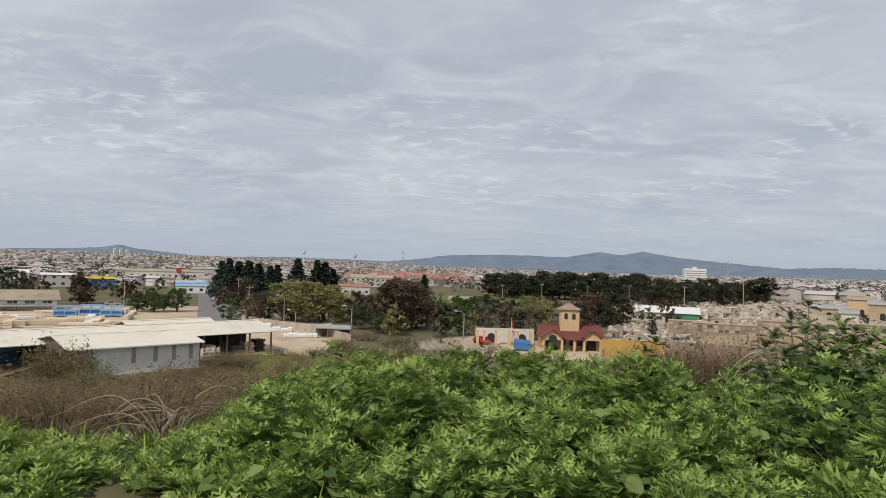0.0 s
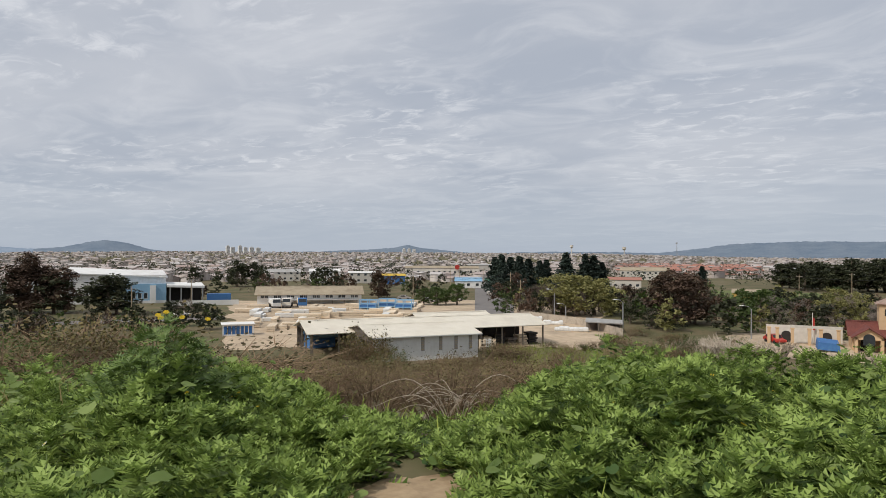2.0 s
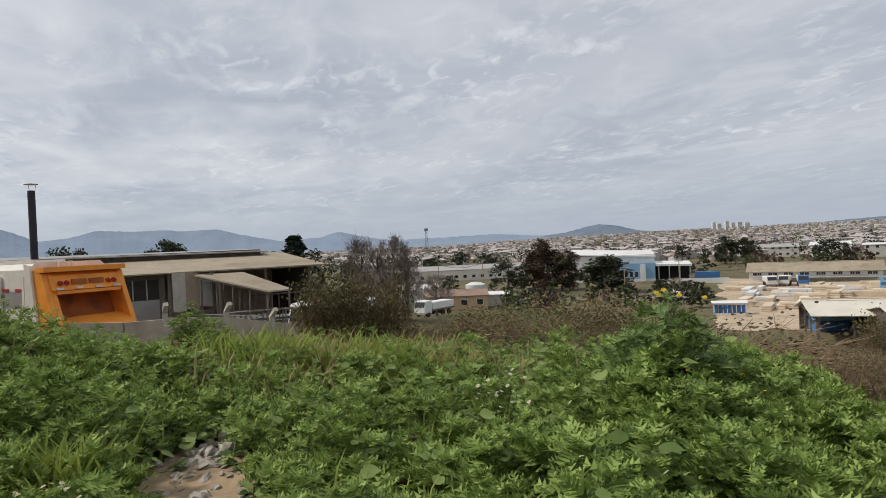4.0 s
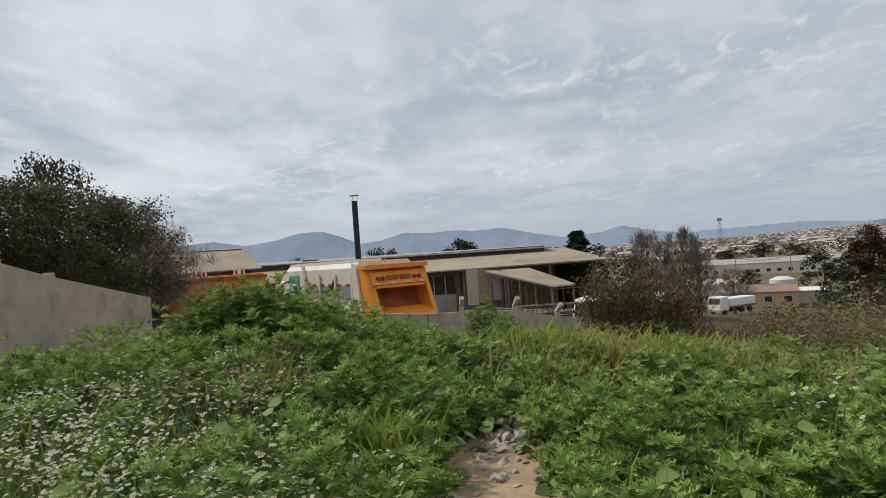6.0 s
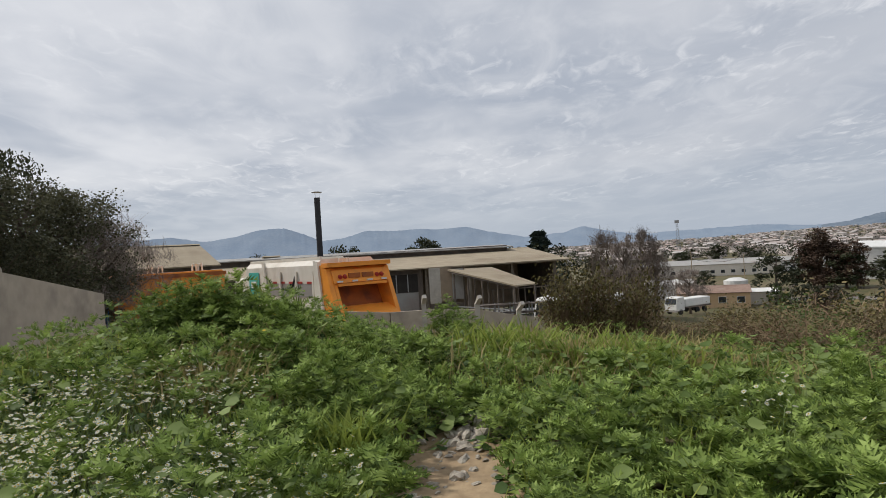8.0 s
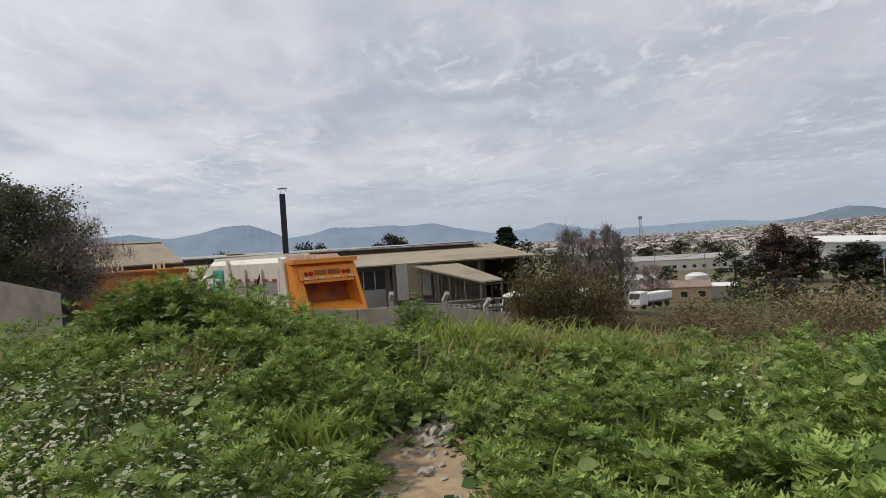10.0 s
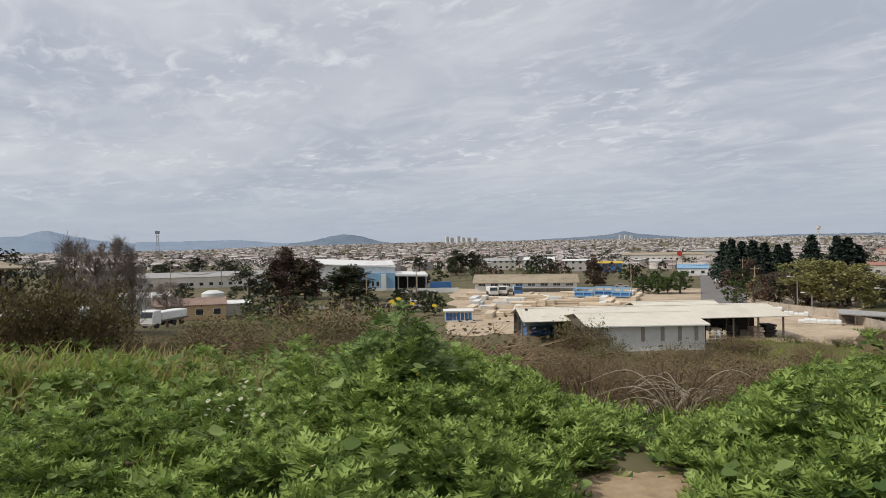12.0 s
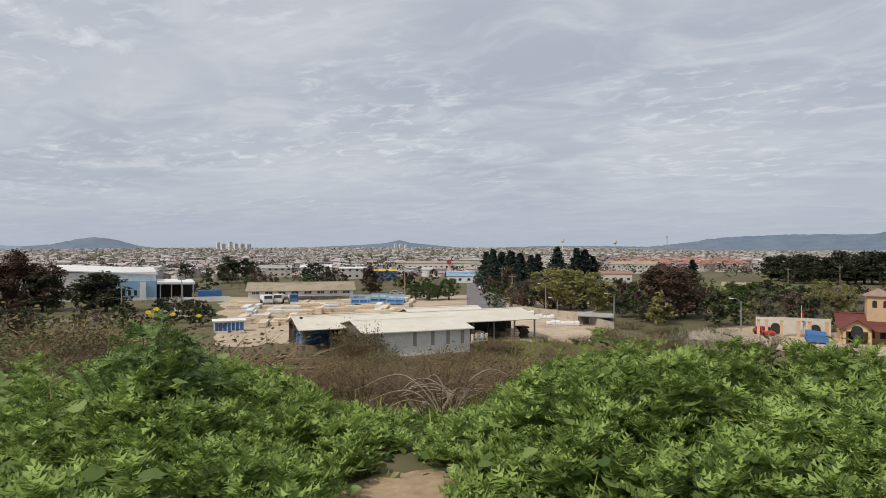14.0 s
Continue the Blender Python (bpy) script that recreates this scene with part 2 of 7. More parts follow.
M = {
    "ground": material("ground_soil_and_grass", (0.075, 0.085, 0.03), (0.18, 0.135, 0.08), 0.95, 0.5, 0.5, grain=12, stain=((0.09, 0.085, 0.04), 0.08, 0.7)),
    "dirt": material("trodden_dirt", (0.42, 0.31, 0.19), (0.30, 0.21, 0.125), 0.95, 6, 0.6, stain=((0.22, 0.16, 0.1), 3, 0.5)),
    "yard": material("sandy_yard", (0.56, 0.44, 0.31), (0.40, 0.31, 0.215), 0.95, 0.5, 0.3, stain=((0.25, 0.2, 0.15), 0.15, 0.5)),
    "road": material("worn_asphalt", (0.16, 0.15, 0.145), (0.22, 0.20, 0.185), 0.9, 1, 0.2),
    "field": material("short_grass_field", (0.10, 0.14, 0.04), (0.17, 0.18, 0.06), 0.95, 0.6, 0.3),
    "cream": material("cream_metal_roofing", (0.80, 0.74, 0.62), (0.72, 0.66, 0.54), 0.5, 0.4, 0.1, bands=(5.0, "X"), stain=((0.55, 0.48, 0.38), 0.25, 0.35)),
    "whitewall": material("white_painted_panel", (0.80, 0.79, 0.77), (0.70, 0.68, 0.65), 0.6, 0.6, 0.1, bands=(6.0, "X"), stain=((0.4, 0.37, 0.33), 0.5, 0.3)),
    "plaster": material("pale_plaster", (0.62, 0.58, 0.52), (0.52, 0.48, 0.42), 0.85, 0.8, 0.1, vary=0.2),
    "grey_panel": material("grey_concrete_panel", (0.50, 0.43, 0.345), (0.385, 0.325, 0.26), 0.9, 1.5, 0.3, stain=((0.16, 0.14, 0.12), 0.8, 0.55)),
    "concrete": material("weathered_concrete", (0.47, 0.37, 0.25), (0.35, 0.27, 0.18), 0.9, 0.8, 0.25, stain=((0.20, 0.16, 0.12), 0.5, 0.5)),
    "ochre": material("ochre_painted_wall", (0.52, 0.33, 0.10), (0.44, 0.27, 0.08), 0.85, 0.7, 0.15, stain=((0.3, 0.2, 0.1), 0.5, 0.4)),
    "cream_wall": material("yellow_ochre_chapel_plaster", (0.62, 0.44, 0.27), (0.55, 0.38, 0.22), 0.85, 0.8, 0.1),
    "redroof": material("dark_red_clay_roof", (0.21, 0.065, 0.05), (0.145, 0.048, 0.038), 0.75, 1.2, 0.2, bands=(9.0, "X"), vary=0.1),
    "dullroof": material("dusty_fibre_roof", (0.42, 0.35, 0.25), (0.33, 0.27, 0.19), 0.85, 0.5, 0.2, bands=(4.0, "X"), stain=((0.2, 0.15, 0.1), 0.3, 0.5)),
    "greyroof": material("grey_zinc_roof", (0.42, 0.41, 0.39), (0.33, 0.32, 0.30), 0.6, 0.5, 0.1, bands=(5.0, "X"), stain=((0.3, 0.2, 0.14), 0.3, 0.4)),
    "rusty": material("faded_rusty_roofing", (0.36, 0.25, 0.20), (0.26, 0.17, 0.13), 0.85, 0.8, 0.2, bands=(5.0, "X"), stain=((0.45, 0.4, 0.34), 0.5, 0.5)),
    # near-black: paints the shade inside openings, and colours some scrap
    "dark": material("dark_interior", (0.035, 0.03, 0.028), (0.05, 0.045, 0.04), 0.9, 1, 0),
    "glass": material("window_glass", (0.03, 0.035, 0.04), (0.05, 0.055, 0.06), 0.12, 1, 0),
    # rusted cladding; also colours the panels that stand for shaded gables
    "rustdark": material("rusted_dark_cladding", (0.11, 0.095, 0.085), (0.2, 0.16, 0.13), 0.8, 1, 0.2, bands=(5.0, "X")),
    "post": material("grey_timber", (0.26, 0.22, 0.17), (0.18, 0.15, 0.12), 0.9, 3, 0.2, vary=0.2),
    "lumber": material("sawn_pale_timber", (0.74, 0.62, 0.47), (0.60, 0.48, 0.34), 0.85, 2, 0.2, vary=0.15),
    "white": material("white_sheeting", (0.78, 0.77, 0.74), (0.68, 0.67, 0.64), 0.6, 1.5, 0.1, vary=0.08),
    "blue": material("blue_tarpaulin", (0.05, 0.14, 0.36), (0.07, 0.2, 0.42), 0.6, 1.5, 0.1, vary=0.15),
    "lightblue": material("light_blue_cladding", (0.22, 0.40, 0.58), (0.28, 0.46, 0.62), 0.6, 0.5, 0.1, bands=(4.0, "X")),
    "green_panel": material("green_cladding", (0.05, 0.2, 0.12), (0.07, 0.25, 0.15), 0.6, 0.6, 0.1),
    "orange": material("orange_truck_paint", (0.90, 0.34, 0.05), (0.80, 0.28, 0.04), 0.4, 1.2, 0.05, stain=((0.42, 0.18, 0.06), 1.2, 0.4)),
    # darker orange: scuffs, and the shade painted inside the loader
    "orange_in": material("scuffed_orange_steel", (0.42, 0.13, 0.03), (0.30, 0.09, 0.03), 0.6, 1.5, 0.1, stain=((0.12, 0.06, 0.04), 1.5, 0.7)),
    "truckwhite": material("dusty_white_truck_paint", (0.78, 0.74, 0.66), (0.68, 0.63, 0.54), 0.45, 1.2, 0.05, stain=((0.4, 0.35, 0.28), 1.0, 0.4)),
    "grey_band": material("grey_truck_panel", (0.34, 0.32, 0.30), (0.28, 0.26, 0.24), 0.6, 1.2, 0.05),
    "teal": material("teal_sign_paint", (0.05, 0.35, 0.30), (0.06, 0.4, 0.34), 0.5, 1, 0.0),
    "red": material("red_paint", (0.45, 0.04, 0.03), (0.36, 0.04, 0.03), 0.5, 1, 0.0),
    "yellow": material("yellow_paint", (0.62, 0.42, 0.03), (0.55, 0.36, 0.03), 0.5, 1, 0.0),
    "rubber": material("black_rubber", (0.02, 0.02, 0.02), (0.03, 0.03, 0.03), 0.8, 3, 0.1),
    "stack": material("sooty_black_steel", (0.02, 0.021, 0.026), (0.035, 0.035, 0.04), 0.6, 1, 0.1),
    "steel": material("galvanised_steel", (0.40, 0.40, 0.40), (0.3, 0.3, 0.3), 0.5, 2, 0.0, metal=0.4),
    "stone": material("pale_gravestone", (0.52, 0.45, 0.36), (0.17, 0.13, 0.095), 0.8, 1, 0.1, vary=0.45, islands=0.85),
    # town walls and roofs are paled, which puts distance haze into their colours
    "townwall": material("town_house_plaster", (0.68, 0.62, 0.58), (0.42, 0.36, 0.33), 0.85, 0.1, 0.0, islands=0.95),
    "townroof": material("town_house_roofing", (0.52, 0.49, 0.47), (0.34, 0.25, 0.215), 0.8, 0.1, 0.0, islands=0.95),
    "townred": material("terracotta_estate_roofing", (0.44, 0.21, 0.15), (0.30, 0.14, 0.105), 0.8, 0.1, 0.0, islands=0.9),
    # the blue of distance haze is mixed into both range colours
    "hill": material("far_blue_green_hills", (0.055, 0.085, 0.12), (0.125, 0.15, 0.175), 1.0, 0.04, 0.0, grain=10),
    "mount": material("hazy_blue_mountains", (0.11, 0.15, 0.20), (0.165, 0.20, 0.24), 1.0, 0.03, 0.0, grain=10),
    "bark": material("grey_brown_bark", (0.16, 0.125, 0.095), (0.09, 0.07, 0.055), 0.95, 4, 0.5, vary=0.2),
    "twig": material("dry_brown_twigs", (0.135, 0.09, 0.055), (0.26, 0.18, 0.11), 0.95, 3, 0.0, islands=0.7, vary=0.45),
    "deadwood": material("bleached_dead_wood", (0.52, 0.45, 0.36), (0.38, 0.31, 0.24), 0.9, 6, 0.3),
    "pine": material("dark_conifer_needles", (0.026, 0.042, 0.034), (0.06, 0.08, 0.058), 0.8, 1, 0, islands=0.8, vary=0.2),
    "gum": material("dark_olive_foliage", (0.028, 0.036, 0.018), (0.07, 0.075, 0.036), 0.7, 1, 0, islands=0.8, vary=0.25, leafy=0.15),
    "rufous": material("reddish_brown_foliage", (0.06, 0.038, 0.027), (0.125, 0.08, 0.052), 0.8, 1, 0, islands=0.8, vary=0.2),
    "bare": material("grey_brown_bare_twigs", (0.15, 0.12, 0.105), (0.27, 0.22, 0.18), 0.9, 1, 0, islands=0.8, vary=0.2),
    "willow": material("yellow_green_foliage", (0.19, 0.185, 0.06), (0.37, 0.35, 0.14), 0.7, 1, 0, islands=0.8, vary=0.15, leafy=0.3),
    "leaf": material("mid_green_foliage", (0.05, 0.085, 0.022), (0.12, 0.165, 0.045), 0.6, 1, 0, islands=0.8, vary=0.2, leafy=0.3),
    "dusk": material("dull_olive_brown_leaves", (0.05, 0.045, 0.018), (0.24, 0.20, 0.07), 0.6, 1, 0, islands=0.85, vary=0.2, leafy=0.2),
    "hedge": material("dull_olive_thorn_leaves", (0.05, 0.055, 0.03), (0.14, 0.135, 0.075), 0.7, 1, 0, islands=0.85, vary=0.2, leafy=0.2),
    "darkleaf": material("dark_broad_weed_leaves", (0.028, 0.06, 0.017), (0.085, 0.135, 0.042), 0.6, 4, 0.1, islands=0.8, leafy=0.1, gloss=0.12),
    "oldwall": material("weathered_tan_wall", (0.37, 0.29, 0.21), (0.26, 0.20, 0.145), 0.95, 1, 0.2, stain=((0.14, 0.11, 0.085), 0.6, 0.55)),
    "palepost": material("pale_cast_concrete", (0.52, 0.48, 0.42), (0.42, 0.385, 0.335), 0.9, 2, 0.2, stain=((0.25, 0.22, 0.18), 1.5, 0.4)),
    "tip": material("pale_young_weed_tips", (0.21, 0.30, 0.06), (0.385, 0.49, 0.15), 0.6, 1, 0, islands=0.7, leafy=0.25, gloss=0.12),
    "tallweed": material("tall_grey_green_weed_leaves", (0.075, 0.13, 0.03), (0.21, 0.29, 0.08), 0.5, 1, 0, islands=0.8, leafy=0.2),
    "scrub": material("olive_scrub_leaves", (0.10, 0.084, 0.035), (0.215, 0.17, 0.08), 0.8, 1, 0, islands=0.8, vary=0.5, leafy=0.2),
    "feather": material("fresh_feathery_weed_leaves", (0.046, 0.09, 0.019), (0.315, 0.41, 0.10), 0.6, 1, 0, islands=0.85, leafy=0.32, gloss=0.12),
    "mallow": material("broad_weed_leaves", (0.08, 0.13, 0.03), (0.29, 0.365, 0.12), 0.6, 4, 0.1, islands=0.8, leafy=0.28, gloss=0.15),
    "weedstem": material("pale_green_weed_stems", (0.14, 0.2, 0.06), (0.22, 0.27, 0.1), 0.6, 2, 0, islands=0.7),
    "grass": material("long_grass_blades", (0.135, 0.195, 0.03), (0.385, 0.44, 0.10), 0.65, 2, 0, islands=0.8, leafy=0.35, gloss=0.1),
    "drygrass": material("dry_straw_grass", (0.30, 0.26, 0.10), (0.42, 0.34, 0.16), 0.8, 2, 0, islands=0.8, leafy=0.25),
    "petal": material("white_daisy_petals", (0.84, 0.84, 0.78), (0.76, 0.77, 0.66), 0.6, 2, 0, islands=0.5, leafy=0.45),
    "petal_y": material("yellow_flower_petals", (0.80, 0.55, 0.02), (0.70, 0.48, 0.02), 0.6, 2, 0, islands=0.5, leafy=0.3),
    "rubble": material("broken_pale_rubble", (0.46, 0.41, 0.34), (0.30, 0.26, 0.21), 0.9, 5, 0.3, vary=0.25),
}
# far ranges are a backdrop: blue tint and faint glow paint in the haze
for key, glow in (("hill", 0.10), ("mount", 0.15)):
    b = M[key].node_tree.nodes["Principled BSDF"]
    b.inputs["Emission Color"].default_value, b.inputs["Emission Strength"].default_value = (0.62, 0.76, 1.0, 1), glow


# ---------------------------------------------------------------- mesh tools
class Mesh:
    """Gathers corners and faces."""

    def __init__(self):
        self.v, self.f = [], []

    def add(self, verts, faces):
        k = len(self.v)
        self.v += [tuple(p) for p in verts]
        self.f += [tuple(k + i for i in f) for f in faces]
        return self

    def box(self, x0, y0, z0, x1, y1, z1):
        v = [(x, y, z) for z in (z0, z1) for y in (y0, y1) for x in (x0, x1)]
        return self.add(v, [(0, 2, 3, 1), (4, 5, 7, 6), (0, 1, 5, 4), (2, 6, 7, 3), (0, 4, 6, 2), (1, 3, 7, 5)])

    def slab(self, corners, thick):
        """A plate with the given corners on its top."""
        n = len(corners)
        a = [Vector(c) for c in corners]
        down = (a[1] - a[0]).cross(a[2] - a[0]).normalized() * -thick
        v = a + [p + down for p in a]
        return self.add(v, [tuple(range(n)), tuple(reversed(range(n, 2 * n)))] + [(i, i + n, (i + 1) % n + n, (i + 1) % n) for i in range(n)])

    def prism(self, outline, x0, x1):
        """An outline in y and z, drawn along x."""
        n = len(outline)
        v = [(x0, y, z) for y, z in outline] + [(x1, y, z) for y, z in outline]
        return self.add(v, [tuple(reversed(range(n))), tuple(range(n, 2 * n))] + [(i, (i + 1) % n, (i + 1) % n + n, i + n) for i in range(n)])

    def tube(self, points, radii, sides=6):
        pts = [Vector(p) for p in points]
        rings = []
        for i, p in enumerate(pts):
            d = (pts[min(i + 1, len(pts) - 1)] - pts[max(i - 1, 0)]).normalized()
            a = d.orthogonal().normalized()
            b = d.cross(a)
            rings.append([p + (a * math.cos(2 * math.pi * k / sides) + b * math.sin(2 * math.pi * k / sides)) * radii[i] for k in range(sides)])
        f = [tuple(reversed(range(sides)))]
        for i in range(len(pts) - 1):
            for k in range(sides):
                j = (k + 1) % sides
                f.append((i * sides + k, i * sides + j, (i + 1) * sides + j, (i + 1) * sides + k))
        f.append(tuple((len(pts) - 1) * sides + k for k in range(sides)))
        return self.add([q for r in rings for q in r], f)

    def data(self, name, mat, bevel=0.0):
        me = bpy.data.meshes.new(name)
        me.from_pydata(self.v, [], self.f)
        if bevel:
            bm = bmesh.new()
            bm.from_mesh(me)
            bmesh.ops.bevel(bm, geom=bm.edges[:], offset=bevel, segments=1, affect="EDGES", clamp_overlap=True)
            bm.to_mesh(me)
            bm.free()
        me.materials.append(M[mat])
        return me


def part(name, mesh, mat, parent, label="", bevel=0.0):
    ob = new(name, mesh.data(name, mat, bevel))
    ob.parent = parent
    return tagged(ob, label) if label else ob


def thing(name, m, label, category, group="", kind=""):
    ob = new(name)
    ob.matrix_world = m
    ob.empty_display_size = 0.2
    return tagged(ob, label, category, group, kind)


def one(name, mesh, mat, label, category="", group="", kind="", m=None, bevel=0.0):
    ob = new(name, mesh.data(name, mat, bevel))
    if m:
        ob.matrix_world = m
    return tagged(ob, label, category, group, kind)


def big_mesh(name, verts, faces_by_size, mat):
    """A mesh from arrays: corners, and arrays of faces of one size each."""
    me = bpy.data.meshes.new(name)
    loops = np.concatenate([f.ravel() for f in faces_by_size]).astype(np.int32)
    sizes = np.concatenate([np.full(len(f), f.shape[1]) for f in faces_by_size]).astype(np.int32)
    me.vertices.add(len(verts))
    me.vertices.foreach_set("co", np.asarray(verts, np.float32).ravel())
    me.loops.add(len(loops))
    me.loops.foreach_set("vertex_index", loops)
    me.polygons.add(len(sizes))
    me.polygons.foreach_set("loop_start", np.concatenate([[0], np.cumsum(sizes)[:-1]]).astype(np.int32))
    me.update(calc_edges=True)
    me.materials.append(M[mat])
    return me


# ---------------------------------------------------------------- the lie of the land
PLAIN = -12.4
STEPS = np.array([0, 5.2, 9, 16, 25, 40, 60, 80, 105, 200.0])
# ground height at those distances, by direction (degrees to the left of the first view)
SLOPES = {
    -60: (0, 0, -.2, -1.2, -3.0, -6.0, -9.0, -10.5, -10.5, -7.5), -32: (0, 0, -.2, -1.2, -3.0, -6.2, -9.6, -11.3, -11.3, -8.0),
    -18: (0, 0, -.2, -1.4, -3.4, -6.6, -10, -12, PLAIN, PLAIN), 6: (0, 0, -.3, -1.7, -3.8, -7, -10.4, -12.2, PLAIN, PLAIN),
    24: (0, 0, -.9, -2.5, -4.6, -7.6, -10.8, -12.35, PLAIN, PLAIN), 42: (0, 0, -.4, -2.0, -4, -7, -10.2, -12.2, PLAIN, PLAIN),
    60: (0, 0, -.3, -1.2, -2.8, -5.5, -9, -11.5, PLAIN, PLAIN), 76: (0, 0, -.2, -.8, -2, -4, -6.5, -8.5, -10.6, PLAIN),
    90: (0, 0, 0, -.8, -2.3, -3.2, -3.8, -4.5, -7, PLAIN), 108: (0, 0, .5, .15, -1.8, -2.5, -3.5, -4.5, -7, PLAIN),
    126: (0, 0, .2, -.1, -.8, -2, -3.5, -4.5, -7, PLAIN), 160: (0,) * 10, 240: (0,) * 10,
}
ANGLES = np.array(list(SLOPES))
TABLE = np.array([SLOPES[a] for a in SLOPES])
RISE_AT = np.array([-60, -20, 0, 10, 25, 45, 57, 66, 110, 300.0])
RISE = np.array([14, 8, 14, 26, 27, 26, 18, 7, 4, 4.0])


def land(x, y):
    """Ground height; takes arrays."""
    x, y = np.asarray(x, float), np.asarray(y, float)
    d = np.hypot(x, y)
    a = (np.degrees(np.arctan2(-x, y)) + 60) % 360 - 60
    a = np.where(a > 240, 240 + (a - 240) * 0, a)
    i = np.clip(np.searchsorted(ANGLES, a, side="right") - 1, 0, len(ANGLES) - 2)
    s = (a - ANGLES[i]) / (ANGLES[i + 1] - ANGLES[i])
    s = s * s * (3 - 2 * s)
    s = np.where(a >= 240, np.clip((np.where(a >= 240, (np.degrees(np.arctan2(-x, y))) % 360, 240) - 240) / 60, 0, 1), s)
    j = np.clip(np.searchsorted(STEPS, d, side="right") - 1, 0, len(STEPS) - 2)
    u = np.clip((d - STEPS[j]) / (STEPS[j + 1] - STEPS[j]), 0, 1)
    lo = TABLE[i, j] * (1 - u) + TABLE[i, j + 1] * u
    k = np.where(a >= 240, 0, i + 1)
    hi = TABLE[k, j] * (1 - u) + TABLE[k, j + 1] * u
    z = lo * (1 - s) + hi * s
    far = np.clip((d - 900) / 2500, 0, 1)
    z = z + np.interp(a, RISE_AT, RISE) * far * far * (3 - 2 * far) * 1.15
    near = np.clip(1 - d / 60, 0, 1)
    z = z + near * (0.05 * np.sin(x * 1.7 + 0.6) * np.cos(y * 1.3) + 0.10 * np.sin(x * 0.45 + y * 0.3)) * np.clip(d / 4, 0, 1)
    return z


def at(az, d, lift=0.0):
    """A place on the ground, by direction and distance from the first eye."""
    p = heading(az) * d
    return Vector((p.x, p.y, float(land(p.x, p.y)) + lift))


def aim(az, el, d):
    """A place d metres off, at that direction and height over the horizon."""
    p = heading(az) * d
    return Vector((p.x, p.y, EYE + d * math.tan(radians(el))))


def stand(az, d, turn=0.0, lift=0.0):
    """A pose on the ground: x to the right, y away from the hilltop, turned to the left by turn degrees."""
    p = at(az, d, lift)
    return pose(p.x, p.y, p.z, 0, 0, az + turn)


def stand_at(az, d, z, turn=0.0):
    p = heading(az) * d
    return pose(p.x, p.y, z, 0, 0, az + turn)


def polar_sheet(name, az0, az1, steps, rings, mat, label, lift, category="ground", wander=0.0):
    az = np.linspace(az0, az1, steps)
    r = np.asarray(rings, float)
    A, R = np.meshgrid(np.radians(az), r)
    if wander:
        A = A + radians(1) * wander * np.array([noise.noise((q / 14, 3.1, az0)) + 0.5 * noise.noise((q / 5, 8.1, az0)) for q in r])[:, None]
        R = R + wander * 4 * np.array([noise.noise((a * 0.35, 1.7, az0)) + 0.5 * noise.noise((a * 1.1, 4.7, az0)) for a in az])[None, :]
    x, y = -np.sin(A) * R, np.cos(A) * R
    v = np.stack([x, y, land(x, y) + lift], -1).reshape(-1, 3)
    n, k = len(az), len(r)
    idx = np.arange(n * k).reshape(k, n)
    q = np.stack([idx[:-1, :-1], idx[:-1, 1:], idx[1:, 1:], idx[1:, :-1]], -1).reshape(-1, 4)[:, ::-1]
    ob = new(name, big_mesh(name, v, [q], mat))
    for p in ob.data.polygons:
        p.use_smooth = True
    return tagged(ob, label, category, kind="structure")


polar_sheet("ground", -180, 180, 289, [0.02] + list(np.geomspace(0.6, 4850, 120)), "ground", "grassy brown hillside running down to a wide plain", 0.0)


def ridge(name, knots, dist, depth, mat, label, seed, rough=0.10):
    """A range of hills with a sloping, gullied face."""
    az = np.arange(knots[0][0], knots[-1][0], 0.12)
    el = np.interp(az, [k[0] for k in knots], [k[1] for k in knots])
    k = np.array([0.12, 0.22, 0.36, 0.22, 0.12])
    el = np.convolve(np.pad(el, 2, "edge"), k / k.sum(), "valid")
    jit = np.array([noise.noise((a * 1.1, seed, 0)) * 0.6 + noise.noise((a * 3.1, seed, 3)) * 0.5 + noise.noise((a * 7.7, seed, 6)) * 0.25 for a in az])
    top = EYE + dist * np.tan(np.radians(el + rough * jit))
    rows = []
    for s in np.linspace(0, 1, 9):
        g = np.array([noise.noise((a * 0.7, seed + 7, s * 5)) for a in az])
        r = dist - depth * s + g * depth * 0.05
        zz = top * (1 - s) ** 1.15 + (-14) * (1 - (1 - s) ** 1.15)
        rows.append(np.stack([-np.sin(np.radians(az)) * r, np.cos(np.radians(az)) * r, zz], -1))
    v = np.concatenate(rows)
    n = len(az)
    idx = np.arange(9 * n).reshape(9, n)
    q = np.stack([idx[:-1, :-1], idx[1:, :-1], idx[1:, 1:], idx[:-1, 1:]], -1).reshape(-1, 4)
    ob = new(name, big_mesh(name, v, [q], mat))
    for p in ob.data.polygons:
        p.use_smooth = True
    tagged(ob, label, "hills", kind="structure")


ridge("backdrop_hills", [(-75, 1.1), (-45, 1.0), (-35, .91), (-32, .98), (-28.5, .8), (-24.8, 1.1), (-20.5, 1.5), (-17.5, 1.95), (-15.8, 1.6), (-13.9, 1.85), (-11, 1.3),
      (-6, 1.38), (-0.8, 1.2), (2.2, .75), (5, .45)], 4300, 700, "hill", "dark wooded hills beyond the town, tinted blue-green for haze", 1)
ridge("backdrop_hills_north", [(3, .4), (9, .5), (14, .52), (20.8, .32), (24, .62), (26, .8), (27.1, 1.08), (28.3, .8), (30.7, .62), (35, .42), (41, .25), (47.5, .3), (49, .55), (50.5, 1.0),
      (52.1, 1.2), (53.5, .95), (55, .6), (57, .42)], 4400, 600, "hill", "low hills with a rounded summit behind the town, tinted for haze", 5, 0.07)
